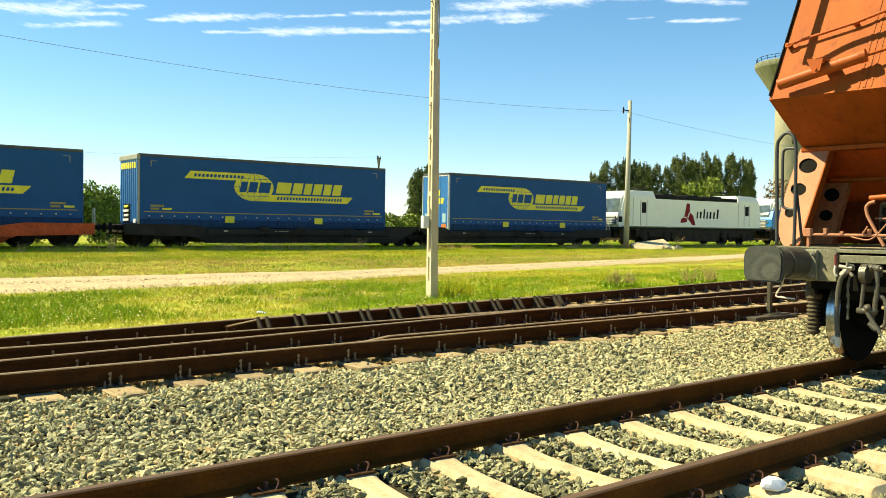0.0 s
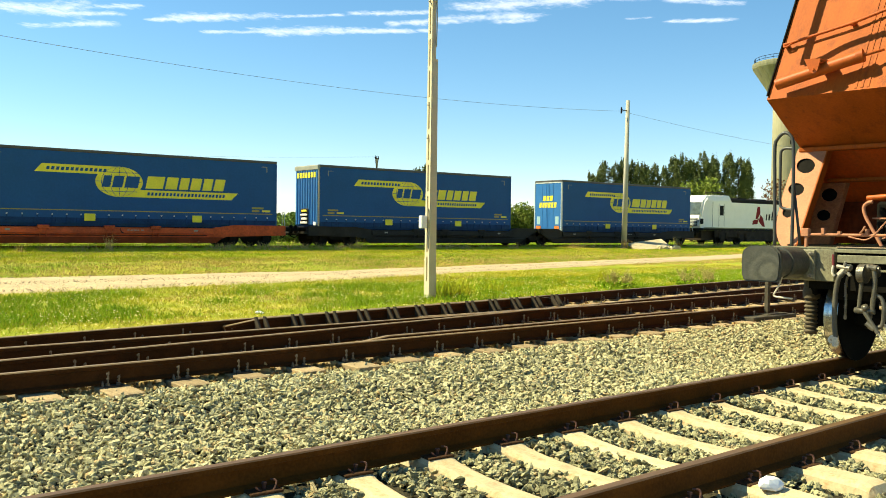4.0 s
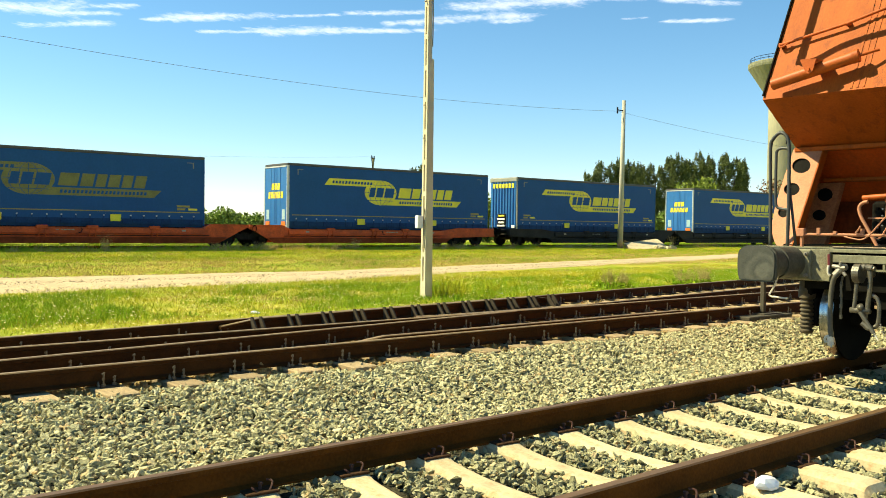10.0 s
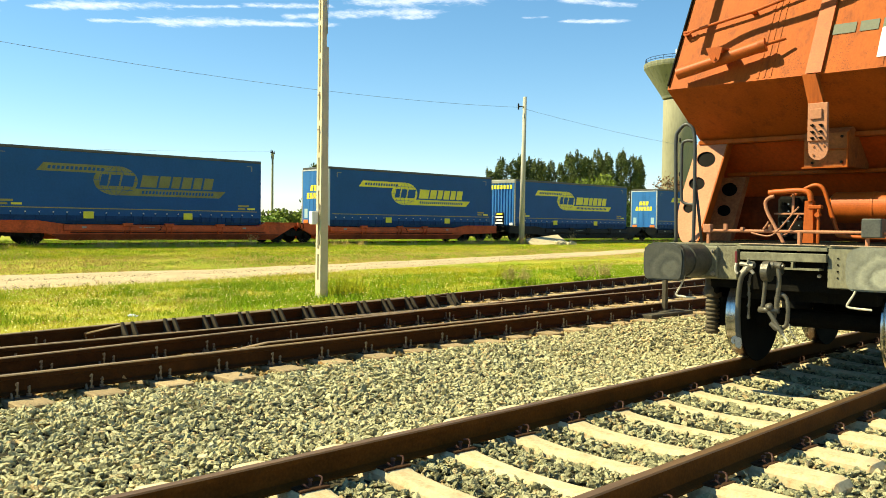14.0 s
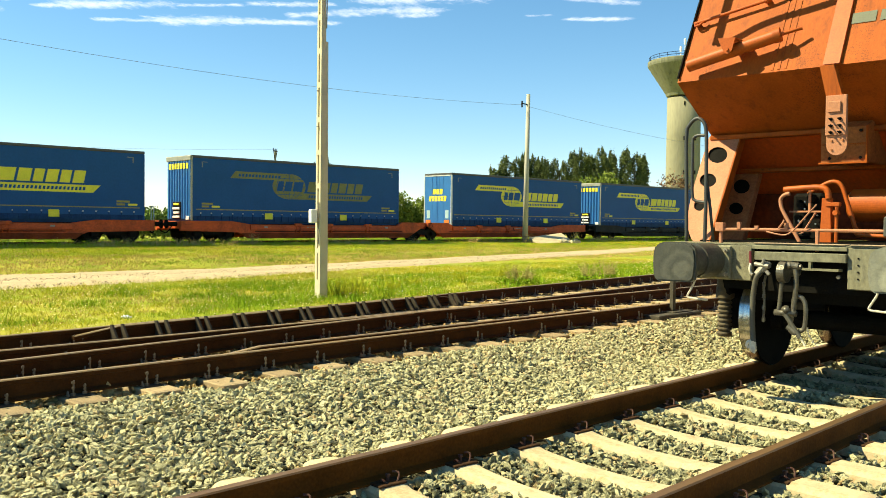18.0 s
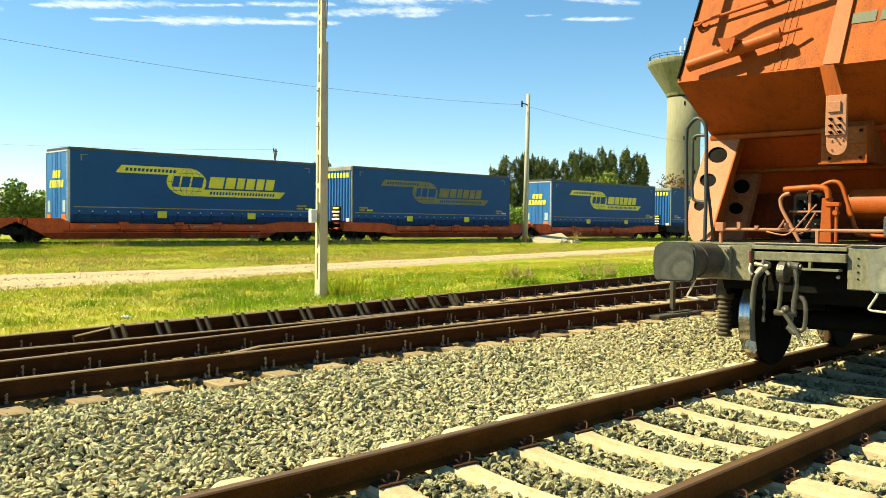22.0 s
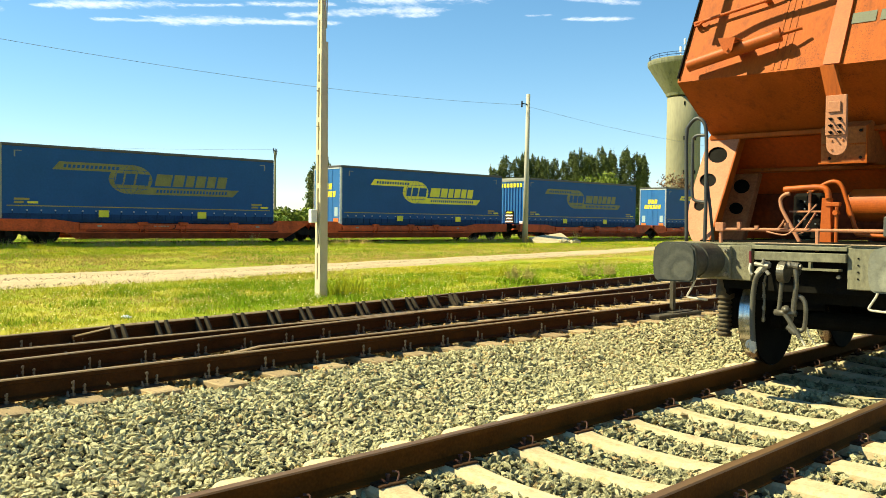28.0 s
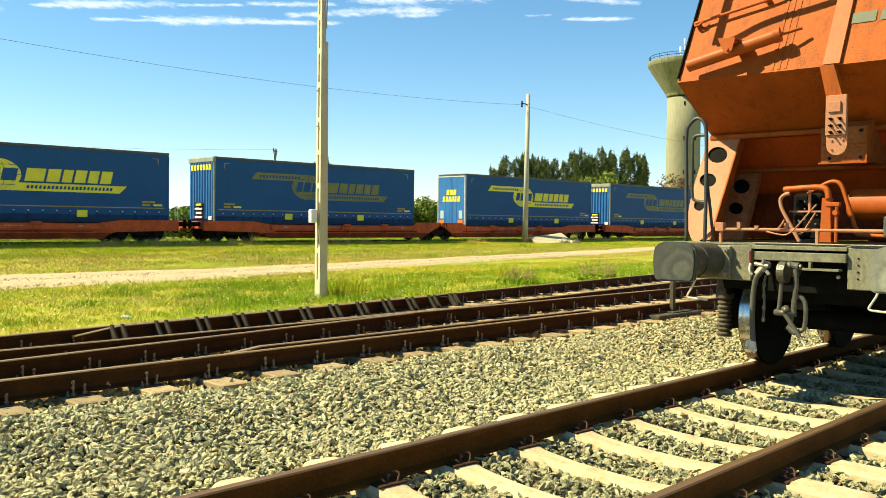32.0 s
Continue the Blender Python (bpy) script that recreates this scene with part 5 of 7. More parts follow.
for ya, yb in ((YW - 1.26, YW - 0.32), (YW - 0.28, YW + 0.48)):
    part("tread_edge", box(B(), 7.485, 7.68, ya, yb, 1.126, 1.134, 0.002), M_DUST, wagon, "dusty tan edge of the platform")
for y, z in ((YW + 0.86, 1.05), (YW - 0.21, 1.03), (YW - 0.24, 0.87), (YW + 0.22, 1.05)):
    part("beam_bolt", tube(B(), (7.475, y, z), (7.50, y, z), 0.016, 8), M_LINK, wagon)
for k in range(4):
    part("bolt_hole", tube(B(), (7.494, YW - 0.385, 0.86 + 0.055 * k), (7.502, YW - 0.385, 0.86 + 0.055 * k), 0.0075, 10), M_BLACK, wagon)
bm = B()
slab(bm, [(7.9, 1.126), (9.6, 1.126), (9.6, 1.14), (7.9, 1.14)], "y", YW - 1.2, YW + 1.2)
part("platform", bm, M_BLACK, wagon, "dark grimy end platform")
bm = B()
box(bm, 7.6, 7.75, YW - 0.8, YW + 0.8, 0.72, 1.0)
box(bm, 7.75, 12.0, YW - 0.62, YW + 0.62, 0.62, 1.08)
box(bm, 7.9, 20.0, YW - 1.25, YW - 1.05, 0.80, 1.1)
box(bm, 7.9, 20.0, YW + 1.05, YW + 1.25, 0.80, 1.1)
box(bm, 7.9, 20.0, YW - 1.2, YW + 1.2, 1.02, 1.1)
part("underframe", bm, M_BLACK, wagon)


def buffer(y):
    bm = B()
    w, h = 0.20, 0.172
    half = [(-w + 0.05, -h + 0.004), (-w + 0.02, -h + 0.024), (-w + 0.006, -h + 0.07), (-w, -0.02), (-w + 0.002, 0.06), (-w + 0.014, h - 0.058), (-w + 0.05, h - 0.026), (-w + 0.105, h - 0.006)]
    pts = [(y + u, 0.97 + v) for u, v in half] + [(y - u, 0.97 + v) for u, v in half[::-1]]
    slab(bm, pts, "x", 6.83, 6.88)
    bmesh.ops.bevel(bm, geom=[e for e in bm.edges if abs(e.verts[0].co.x - e.verts[1].co.x) < 1e-4 and e.verts[0].co.x < 6.84], offset=0.014, segments=2, affect="EDGES")
    for v in bm.verts:
        v.co -= Vector((6.83, y, 0.97))
    head = part("buffer_head", bm, M_BUFFER_FACE if y > YW else M_BUFFER_PALE, wagon, "greasy grey buffer plate" if y > YW else "pale grey buffer plate")
    head.location = (6.83, y, 0.97)
    bm = B()
    tube(bm, (6.88, y, 0.97), (6.96, y, 0.97), 0.165, 32, r2=0.14)
    tube(bm, (6.96, y, 0.97), (7.20, y, 0.97), 0.138, 32)
    tube(bm, (7.16, y, 0.97), (7.47, y, 0.97), 0.152, 32)
    part("buffer_flange", box(B(), 7.46, 7.498, y - 0.2, y + 0.2, 0.81, 1.10, 0.01), M_BEAM, wagon)
    part("buffer_shaft", bm, M_BUFFER, wagon, "dark greasy buffer casing")
    for dy in (-0.165, 0.165):
        for z in (0.85, 1.06):
            bm = B()
            tube(bm, (7.425, y + dy, z), (7.46, y + dy, z), 0.02, 6)
            tube(bm, (7.405, y + dy, z), (7.425, y + dy, z), 0.010, 8)
            part("flange_bolt", bm, M_GALV, wagon)
    bm = B()
    d = 0.0 if y > YW else 0.25
    pipe(bm, bend([(7.15, y - 0.047 + d, 0.86), (7.15, y - 0.015 + d, 0.761), (7.15, y + 0.036 + d, 0.672), (7.15, y + 0.028 + d, 0.652), (7.15, y - 0.01 + d, 0.646), (7.15, y - 0.15 + d, 0.64)], 4), 0.009, 8)
    part("shunter_step", bm, M_PALE, wagon, "pale bent step bar")


buffer(YW + 0.875)
buffer(YW - 0.875)

# coupling, hoses and chain
bm = B()
box(bm, 7.24, 7.5, 3.08, 3.13, 0.86, 0.96, 0.02)
tube(bm, (7.2, 3.138, 0.905), (7.2, 3.078, 0.905), 0.086, 24)
tube(bm, (7.2, 3.078, 0.96), (7.2, 3.045, 0.96), 0.034, 12)
tube(bm, (7.2, 3.045, 0.963), (7.2, 2.985, 0.955), 0.03, 12)
tube(bm, (7.2, 2.99, 0.955), (7.2, 2.965, 0.953), 0.021, 8)
part("draw_hook", bm, M_LINK, wagon, "grey draw hook")
bm = B()
pipe(bm, bend([(7.2, 3.118, 0.86), (7.2, 3.128, 0.75), (7.2, 3.136, 0.66), (7.2, 3.144, 0.58)], 4), 0.018, 8)
pipe(bm, bend([(7.2, 3.018, 0.963), (7.2, 3.004, 0.843), (7.2, 3.012, 0.706), (7.2, 3.024, 0.569)], 4), 0.021, 8)
tube(bm, (7.2, 3.175, 0.575), (7.2, 3.0, 0.575), 0.026, 12)
tube(bm, (7.17, 3.08, 0.62), (7.2, 3.075, 0.585), 0.03, 10)
part("coupling_link", bm, M_LINK, wagon, "hanging grey coupling links", smooth=True)
bm = B()
pipe(bm, bend([(7.22, 3.03, 0.69), (7.22, 2.99, 0.715), (7.22, 2.945, 0.68), (7.22, 2.931, 0.591), (7.22, 2.94, 0.47), (7.22, 2.977, 0.434), (7.22, 3.035, 0.423), (7.22, 3.056, 0.46), (7.22, 3.036, 0.598), (7.22, 3.03, 0.69)], 4), 0.019, 8)
part("coupling_loop", bm, M_LINK, wagon, smooth=True)
bm = B()
tube(bm, (7.18, 3.08, 0.565), (7.18, 2.958, 0.388), 0.02, 8)
tube(bm, (7.18, 3.06, 0.47), (7.18, 2.99, 0.42), 0.024, 8)
part("coupling_screw", bm, M_RUBBER, wagon, "greasy coupling screw")
part("coupling_lever", tube(B(), (7.18, 2.985, 0.43), (7.18, 2.913, 0.326), 0.008, 8), M_PALE, wagon, "pale swinging lever")
bm = B()
for k in range(7):
    a, b = (2.905 - 0.0035 * k * k * 0.5, 0.475 - 0.02 * k), (2.902 - 0.0035 * k * k * 0.55, 0.459 - 0.02 * k)
    tube(bm, (7.19, a[0], a[1]), (7.19, b[0], b[1]), 0.006 + 0.003 * (k % 2), 6)
part("safety_chain", bm, M_GALV, wagon)
bm = B()
pipe(bm, bend([(7.37, 3.37, 0.895), (7.35, 3.395, 0.86), (7.35, 3.415, 0.80), (7.35, 3.428, 0.703), (7.35, 3.434, 0.543), (7.35, 3.429, 0.383), (7.35, 3.42, 0.295)], 6), 0.023, 12)
part("brake_hose", bm, M_RUBBER, wagon, "grey hanging brake hose", smooth=True)
bm = B()
box(bm, 7.36, 7.45, 3.315, 3.385, 0.915, 0.975, 0.015)
tube(bm, (7.36, 3.405, 0.865), (7.40, 3.345, 0.955), 0.032, 10)
tube(bm, (7.37, 3.43, 0.955), (7.37, 3.31, 0.94), 0.019, 8)
tube(bm, (7.36, 3.355, 0.96), (7.36, 3.345, 1.0), 0.014, 8)
tube(bm, (7.36, 3.325, 0.90), (7.36, 3.30, 0.87), 0.016, 8)
part("hose_cock", bm, M_GALV, wagon, "pale hose cock")
bm = B()
pipe(bm, bend([(7.35, 3.455, 0.96), (7.345, 3.462, 0.92), (7.345, 3.455, 0.88), (7.35, 3.44, 0.865)], 4), 0.011, 8)
part("cock_handle", bm, M_PALE, wagon)
bm = B()
pipe(bm, bend([(7.34, 3.43, 0.305), (7.33, 3.458, 0.295), (7.33, 3.468, 0.262), (7.33, 3.45, 0.245)], 4), 0.012, 8)
tube(bm, (7.35, 3.43, 0.30), (7.35, 3.42, 0.235), 0.03, 10)
tube(bm, (7.35, 3.44, 0.235), (7.35, 3.40, 0.215), 0.022, 10)
part("coupling_head", bm, M_PALE, wagon, "pale hose coupling head")
bm = B()
pipe(bm, bend([(7.40, 3.345, 0.86), (7.40, 3.36, 0.768), (7.40, 3.354, 0.641), (7.40, 3.358, 0.465)], 5), 0.011, 6)
for z in (0.80, 0.70, 0.60, 0.50):
    tube(bm, (7.40, 3.357, z), (7.40, 3.357, z - 0.03), 0.016, 6)
part("chain", bm, M_LINK, wagon)
bm = B()
pipe(bm, [(7.47, YW + 0.50, 1.06), (7.45, YW + 0.485, 0.93)], 0.012, 6)
part("red_handle", bm, mat("dull_red", (0.16, 0.02, 0.02), 0.5), wagon, "dull red cock handle")

# wheels and spring
RW = 0.425
for xw in (8.285, 10.075):
    for y0, s in ((YA - 0.035, 1), (YA - GA + 0.035, -1)):
        bm = B()
        tube(bm, (xw, y0 - s * 0.063, RW), (xw, y0 + s * 0.062, RW), RW + 0.003, 96, r2=RW - 0.003, caps=False)
        tube(bm, (xw, y0 + s * 0.062, RW), (xw, y0 + s * 0.066, RW), RW - 0.003, 96, r2=RW - 0.012)
        tube(bm, (xw, y0 - s * 0.092, RW), (xw, y0 - s * 0.074, RW), RW + 0.027, 96, caps=False)
        tube(bm, (xw, y0 - s * 0.074, RW), (xw, y0 - s * 0.063, RW), RW + 0.027, 96, r2=RW + 0.003, caps=False)
        w = part("wheel", bm, M_TREAD, wagon, "polished wheel tread", smooth=True)
        bm = B()
        tube(bm, (xw, y0 - s * 0.096, RW), (xw, y0 + s * 0.068, RW), RW - 0.005, 36)
        tube(bm, (xw, y0 - s * 0.20, RW), (xw, y0 + s * 0.12, RW), 0.12, 20)
        tube(bm, (xw, y0 - s * 0.098, RW), (xw, y0 - s * 0.09, RW), RW + 0.022, 40)
        part("wheel_disc", bm, M_BLACK, w)
    bm = B()
    tube(bm, (xw, YA - GA + 0.05, RW), (xw, YA - 0.05, RW), 0.085, 16)
    part("axle", bm, M_BLACK, wagon)
    for y in (YW + 1.0, YW - 1.0):
        bm = B()
        box(bm, xw - 0.26, xw + 0.95, y - 0.06, y + 0.06, 0.62, 0.82, 0.02)
        box(bm, xw - 0.17, xw + 0.17, y - 0.1, y + 0.1, 0.3, 0.62, 0.03)
        part("bogie_side", bm, M_BLACK, wagon)
for y in (YA - 0.035, YA - GA + 0.035):
    bm = B()
    slab(bm, [(9.60, 0.26), (9.67, 0.26), (9.635, 0.38), (9.635, 0.48), (9.67, 0.60), (9.60, 0.60), (9.57, 0.43)], "y", y - 0.075, y + 0.075)
    tube(bm, (9.585, y, 0.58), (9.62, y, 0.85), 0.022, 8)
    part("brake_shoe", bm, M_BLACK, wagon, "black cast brake block")
for y in (YW + 1.03, YW - 1.03):
    prof = [(0.08, 0.22)]
    for k in range(8):
        z = 0.24 + k * 0.042
        prof += [(0.098, z), (0.104, z + 0.011), (0.098, z + 0.022), (0.080, z + 0.027), (0.080, z + 0.039)]
    prof += [(0.125, 0.590), (0.130, 0.66), (0.115, 0.70), (0.11, 0.80)]
    bm = B()
    rings = [[bm.verts.new((8.10 + 0.68 * r * math.cos(2 * math.pi * q / 24), y + 0.68 * r * math.sin(2 * math.pi * q / 24), z)) for q in range(24)] for r, z in prof]
    for a, b in zip(rings, rings[1:]):
        for q in range(24):
            bm.faces.new((a[q], a[(q + 1) % 24], b[(q + 1) % 24], b[q]))
    bm.faces.new(rings[0][::-1])
    bm.faces.new(rings[-1])
    part("axle_spring", bm, M_SPRING, wagon, "dark ribbed axle spring")

# ---- poles and wires ----
def concrete_pole():
    """Tapered square concrete pole: one face with a row of long slots between two flanges."""
    P = thing("concrete_pole", "tall pale concrete pole with slots, standing in the grass", "pole", m=pose(10.85, 13.62, -0.25, 0, 0, -6))
    H = 6.35

    def wd(z):
        return 0.088 - 0.016 * z / H

    def taper(bm, x0, x1, y0, y1, z0, z1):
        """Block whose sides are given as shares of the pole's half width."""
        lo = [bm.verts.new((x * wd(z0), y * wd(z0), z0)) for x, y in ((x0, y0), (x1, y0), (x1, y1), (x0, y1))]
        hi = [bm.verts.new((x * wd(z1), y * wd(z1), z1)) for x, y in ((x0, y0), (x1, y0), (x1, y1), (x0, y1))]
        fs = [bm.faces.new(lo[::-1]), bm.faces.new(hi)] + [bm.faces.new((lo[k], lo[(k + 1) % 4], hi[(k + 1) % 4], hi[k])) for k in range(4)]
        bmesh.ops.recalc_face_normals(bm, faces=fs)
    bm = B()
    taper(bm, -0.55, 1, -1, 1, 0, 4.95)
    taper(bm, -0.55, 0.35, -1, 1, 4.95, H)
    taper(bm, 0.35, 1, 0.1, 1, 4.95, H)
    part("core", bm, M_CONCRETE, P)
    for y0, y1 in ((-1, -0.30), (0.30, 1)):
        bm = B()
        taper(bm, -1, -0.552, y0, y1, 0, H)
        part("flange", bm, M_CONCRETE, P)
    z = 0.0
    for gap in (0.62, 0.62, 0.66, 0.66, 0.64, 0.68, 0.66, 0.66, 0.66, 0.7):
        h = 0.42 if z == 0 else 0.10
        bm = B()
        taper(bm, -0.995, -0.552, -0.30, 0.30, z, min(H, z + h))
        part("rung", bm, M_CONCRETE, P)
        z += h + gap - 0.12
        if z > H - 0.1:
            break
    bm = B()
    pipe(bm, bend([(0.03, -0.085, 5.2), (0.035, -0.09, 5.8), (0.03, -0.09, 6.2), (0.06, -0.12, 6.42), (0.22, -0.2, 6.58)], 5), 0.012, 6)
    part("lamp_arm", bm, M_GALV, P, "thin bent metal lamp arm")
    bm = B()
    box(bm, -0.26, -0.13, -0.06, 0.06, 1.50, 1.76, 0.012)
    box(bm, -0.13, -0.085, -0.02, 0.02, 1.60, 1.66)
    part("meter_box", bm, M_PLASTIC, P, "small white box")
    bm = B()
    pipe(bm, bend([(-0.1, -0.05, 1.1), (-0.105, -0.03, 1.5), (-0.1, -0.05, 1.9)], 4), 0.012, 6)
    part("cable", bm, M_GALV, P)
    for z in (3.33, 4.0, 6.1):
        bm = B()
        box(bm, -0.125, -0.08, -0.012, 0.012, z, z + 0.02)
        part("step_pin", bm, M_GALV, P)
    return P


concrete_pole()


def round_pole():
    P = thing("wire_pole", "slim round concrete pole carrying one wire", "pole", m=pose(45.8, 36.5, 0.0))
    bm = B()
    tube(bm, (0, 0, 0), (0.15, 0, 9.75), 0.19, 14, r2=0.12)
    part("shaft", bm, mat("weathered_pole", (0.42, 0.39, 0.30), 0.85, var=0.2, scale=1, fine=20), P, smooth=True)
    bm = B()
    box(bm, -0.55, 0.15, -0.03, 0.03, 9.05, 9.11)
    tube(bm, (-0.5, 0, 8.85), (-0.5, 0, 9.25), 0.05, 8)
    part("insulator_arm", bm, M_BOGIE, P)
    return P


first_pole = round_pole()
# the next poles of the line stand beside the view
copy_thing(first_pole, pose(-8.0, 34.2, 0.0))
copy_thing(first_pole, pose(100.5, 34.5, 0.0))


def wire(name, p, q, sag, label):
    p, q = Vector(p), Vector(q)
    pts = [p.lerp(q, k / 24) - Vector((0, 0, sag * 4 * (k / 24) * (1 - k / 24))) for k in range(25)]
    bm = B()
    pipe(bm, pts, 0.009, 5)
    return tagged(part(name, bm, M_WIRE), label, "wire")


wire("overhead_wire", (45.3, 36.5, 9.0), (-8.5, 34.2, 9.0), 1.1, "thin dark overhead wire sagging between poles")
wire("overhead_wire", (45.3, 36.5, 9.0), (100, 34.5, 9.0), 1.1, "thin dark overhead wire sagging between poles")


def t_pole():
    P = thing("power_pole", "distant power pole with cross arm", "pole", m=pose(61.0, 85.5, 0, 0, 0, 40))
    bm = B()
    tube(bm, (0, 0, 0), (0, 0, 9.4), 0.16, 10, r2=0.11)
    part("shaft", bm, M_TOWER, P)
    bm = B()
    box(bm, -0.8, 0.8, -0.06, 0.06, 9.35, 9.47)
    tube(bm, (-0.7, 0, 9.35), (0, 0, 8.0), 0.04, 6)
    tube(bm, (0.7, 0, 9.35), (0, 0, 8.0), 0.04, 6)
    for x in (-0.7, 0, 0.7):
        tube(bm, (x, 0, 9.47), (x, 0, 9.7), 0.05, 6)
    part("cross_arm", bm, M_BOGIE, P)
    return P


t_pole()
wire("power_line", (61, 85.5, 9.6), (10, 95, 8.6), 0.6, "thin power line far behind the train")


def lattice_mast():
    P = thing("lattice_mast", "far lattice mast on the horizon", "mast", m=pose(319, 508, 0))
    bm = B()
    for sx in (-1, 1):
        for sy in (-1, 1):
            tube(bm, (sx * 2.2, sy * 2.2, 0), (sx * 0.3, sy * 0.3, 27), 0.18, 4)
    for k in range(6):
        z = 4 * k
        w = 2.2 - 1.9 * z / 27
        w2 = 2.2 - 1.9 * (z + 4) / 27
        tube(bm, (-w, -w, z), (w2, -w2, z + 4), 0.12, 4)
        tube(bm, (w, -w, z), (-w2, -w2, z + 4), 0.12, 4)
    tube(bm, (-4, 0, 22), (4, 0, 22), 0.15, 4)
    part("frame", bm, M_LIGHTGREY, P)


lattice_mast()


# ---- water tower ----
def lathe(bm, prof, seg=40):
    rings = [[bm.verts.new((r * math.cos(2 * math.pi * k / seg), r * math.sin(2 * math.pi * k / seg), z)) for k in range(seg)] for r, z in prof]
    for a, b in zip(rings, rings[1:]):
        for k in range(seg):
            bm.faces.new((a[k], a[(k + 1) % seg], b[(k + 1) % seg], b[k]))
    bm.faces.new(rings[0][::-1])
    bm.faces.new(rings[-1])
    return bm


M_BOWL = mat("streaked_tower_concrete", (0.20, 0.195, 0.125), 0.9, var=0.25, scale=0.4, fine=3, stain=0.9, stain_color=(0.055, 0.06, 0.04), stretch=(2.2, 2.2, 0.12))
tower = thing("water_tower", "grey-beige concrete water tower with a flared bowl", "water tower", m=pose(169.9, 93.5, 0))
part("column", lathe(B(), [(3.55, -0.5), (3.5, 10), (3.45, 20), (3.45, 28.0)]), M_TOWER, tower, smooth=True)
part("bowl", lathe(B(), [(3.6, 28.4), (3.8, 28.9), (7.5, 34.6), (7.6, 35.0), (7.6, 35.5), (7.3, 35.7), (1.5, 36.3)]), M_BOWL, tower, "flared concrete tank", smooth=False)
bm = B()
for k in range(24):
    a = 2 * math.pi * k / 24
    tube(bm, (7.2 * math.cos(a), 7.2 * math.sin(a), 35.6), (7.2 * math.cos(a), 7.2 * math.sin(a), 36.6), 0.05, 4)
    b = 2 * math.pi * (k + 1) / 24
    for z in (36.1, 36.6):
        tube(bm, (7.2 * math.cos(a), 7.2 * math.sin(a), z), (7.2 * math.cos(b), 7.2 * math.sin(b), z), 0.05, 4)
part("railing", bm, M_BOGIE, tower)
bm = B()
for x, y, h in ((0, 0, 40.5), (0.8, -0.6, 38.5), (-1.0, 0.4, 38.8), (-0.5, -0.8, 37.8)):
    tube(bm, (x, y, 36), (x, y, h), 0.09, 6)
    box(bm, x - 0.25, x + 0.25, y - 0.15, y + 0.15, h - 1.2, h - 0.1)
part("antenna", bm, M_WHITE, tower, "pale antennas")
for z in (5, 12, 19, 26.2):
    for a in (-2.6, -1.9):
        bm = B()
        x, y = 3.5 * math.cos(a), 3.5 * math.sin(a)
        box(bm, -0.15, 0.15, -0.12, 0.12, z, z + 0.8)
        w = part("slit_window", bm, M_BOGIE, tower)
        w.matrix_basis = pose(x, y, 0, 0, 0, math.degrees(a))


# ---- trees ----
def leaves(points, size, seed, squash=0.6):
    """Small bent leaf clumps, four corners each, at the given points."""
    rg = np.random.default_rng(seed)
    p = np.asarray(points)
    n = len(p)
    a = rg.normal(size=(n, 3))
    a /= np.linalg.norm(a, axis=1)[:, None]
    b = rg.normal(size=(n, 3))
    b -= a * (a * b).sum(1)[:, None]
    b /= np.linalg.norm(b, axis=1)[:, None]
    s = size * rg.uniform(0.5, 1.3, size=(n, 1))
    v = np.stack([p - a * s, p - b * s * squash, p + a * s, p + b * s * squash], 1).reshape(-1, 3)
    f = np.arange(4 * n).reshape(-1, 4)
    return v, f


def crown_points(rg, lumps, n):
    """Points near the skins of many overlapping lumps (x, y, z, rx, rz)."""
    out = []
    w = np.array([l[3] * l[4] for l in lumps])
    w = w / w.sum()
    for k, l in zip(rg.multinomial(n, w), lumps):
        d = rg.normal(size=(k, 3))
        d /= np.linalg.norm(d, axis=1)[:, None]
        r = rg.uniform(0.3, 1.08, size=(k, 1))
        out.append(np.array(l[:3]) + d * r * np.array([l[3], l[3], l[4]]))
    return np.concatenate(out)


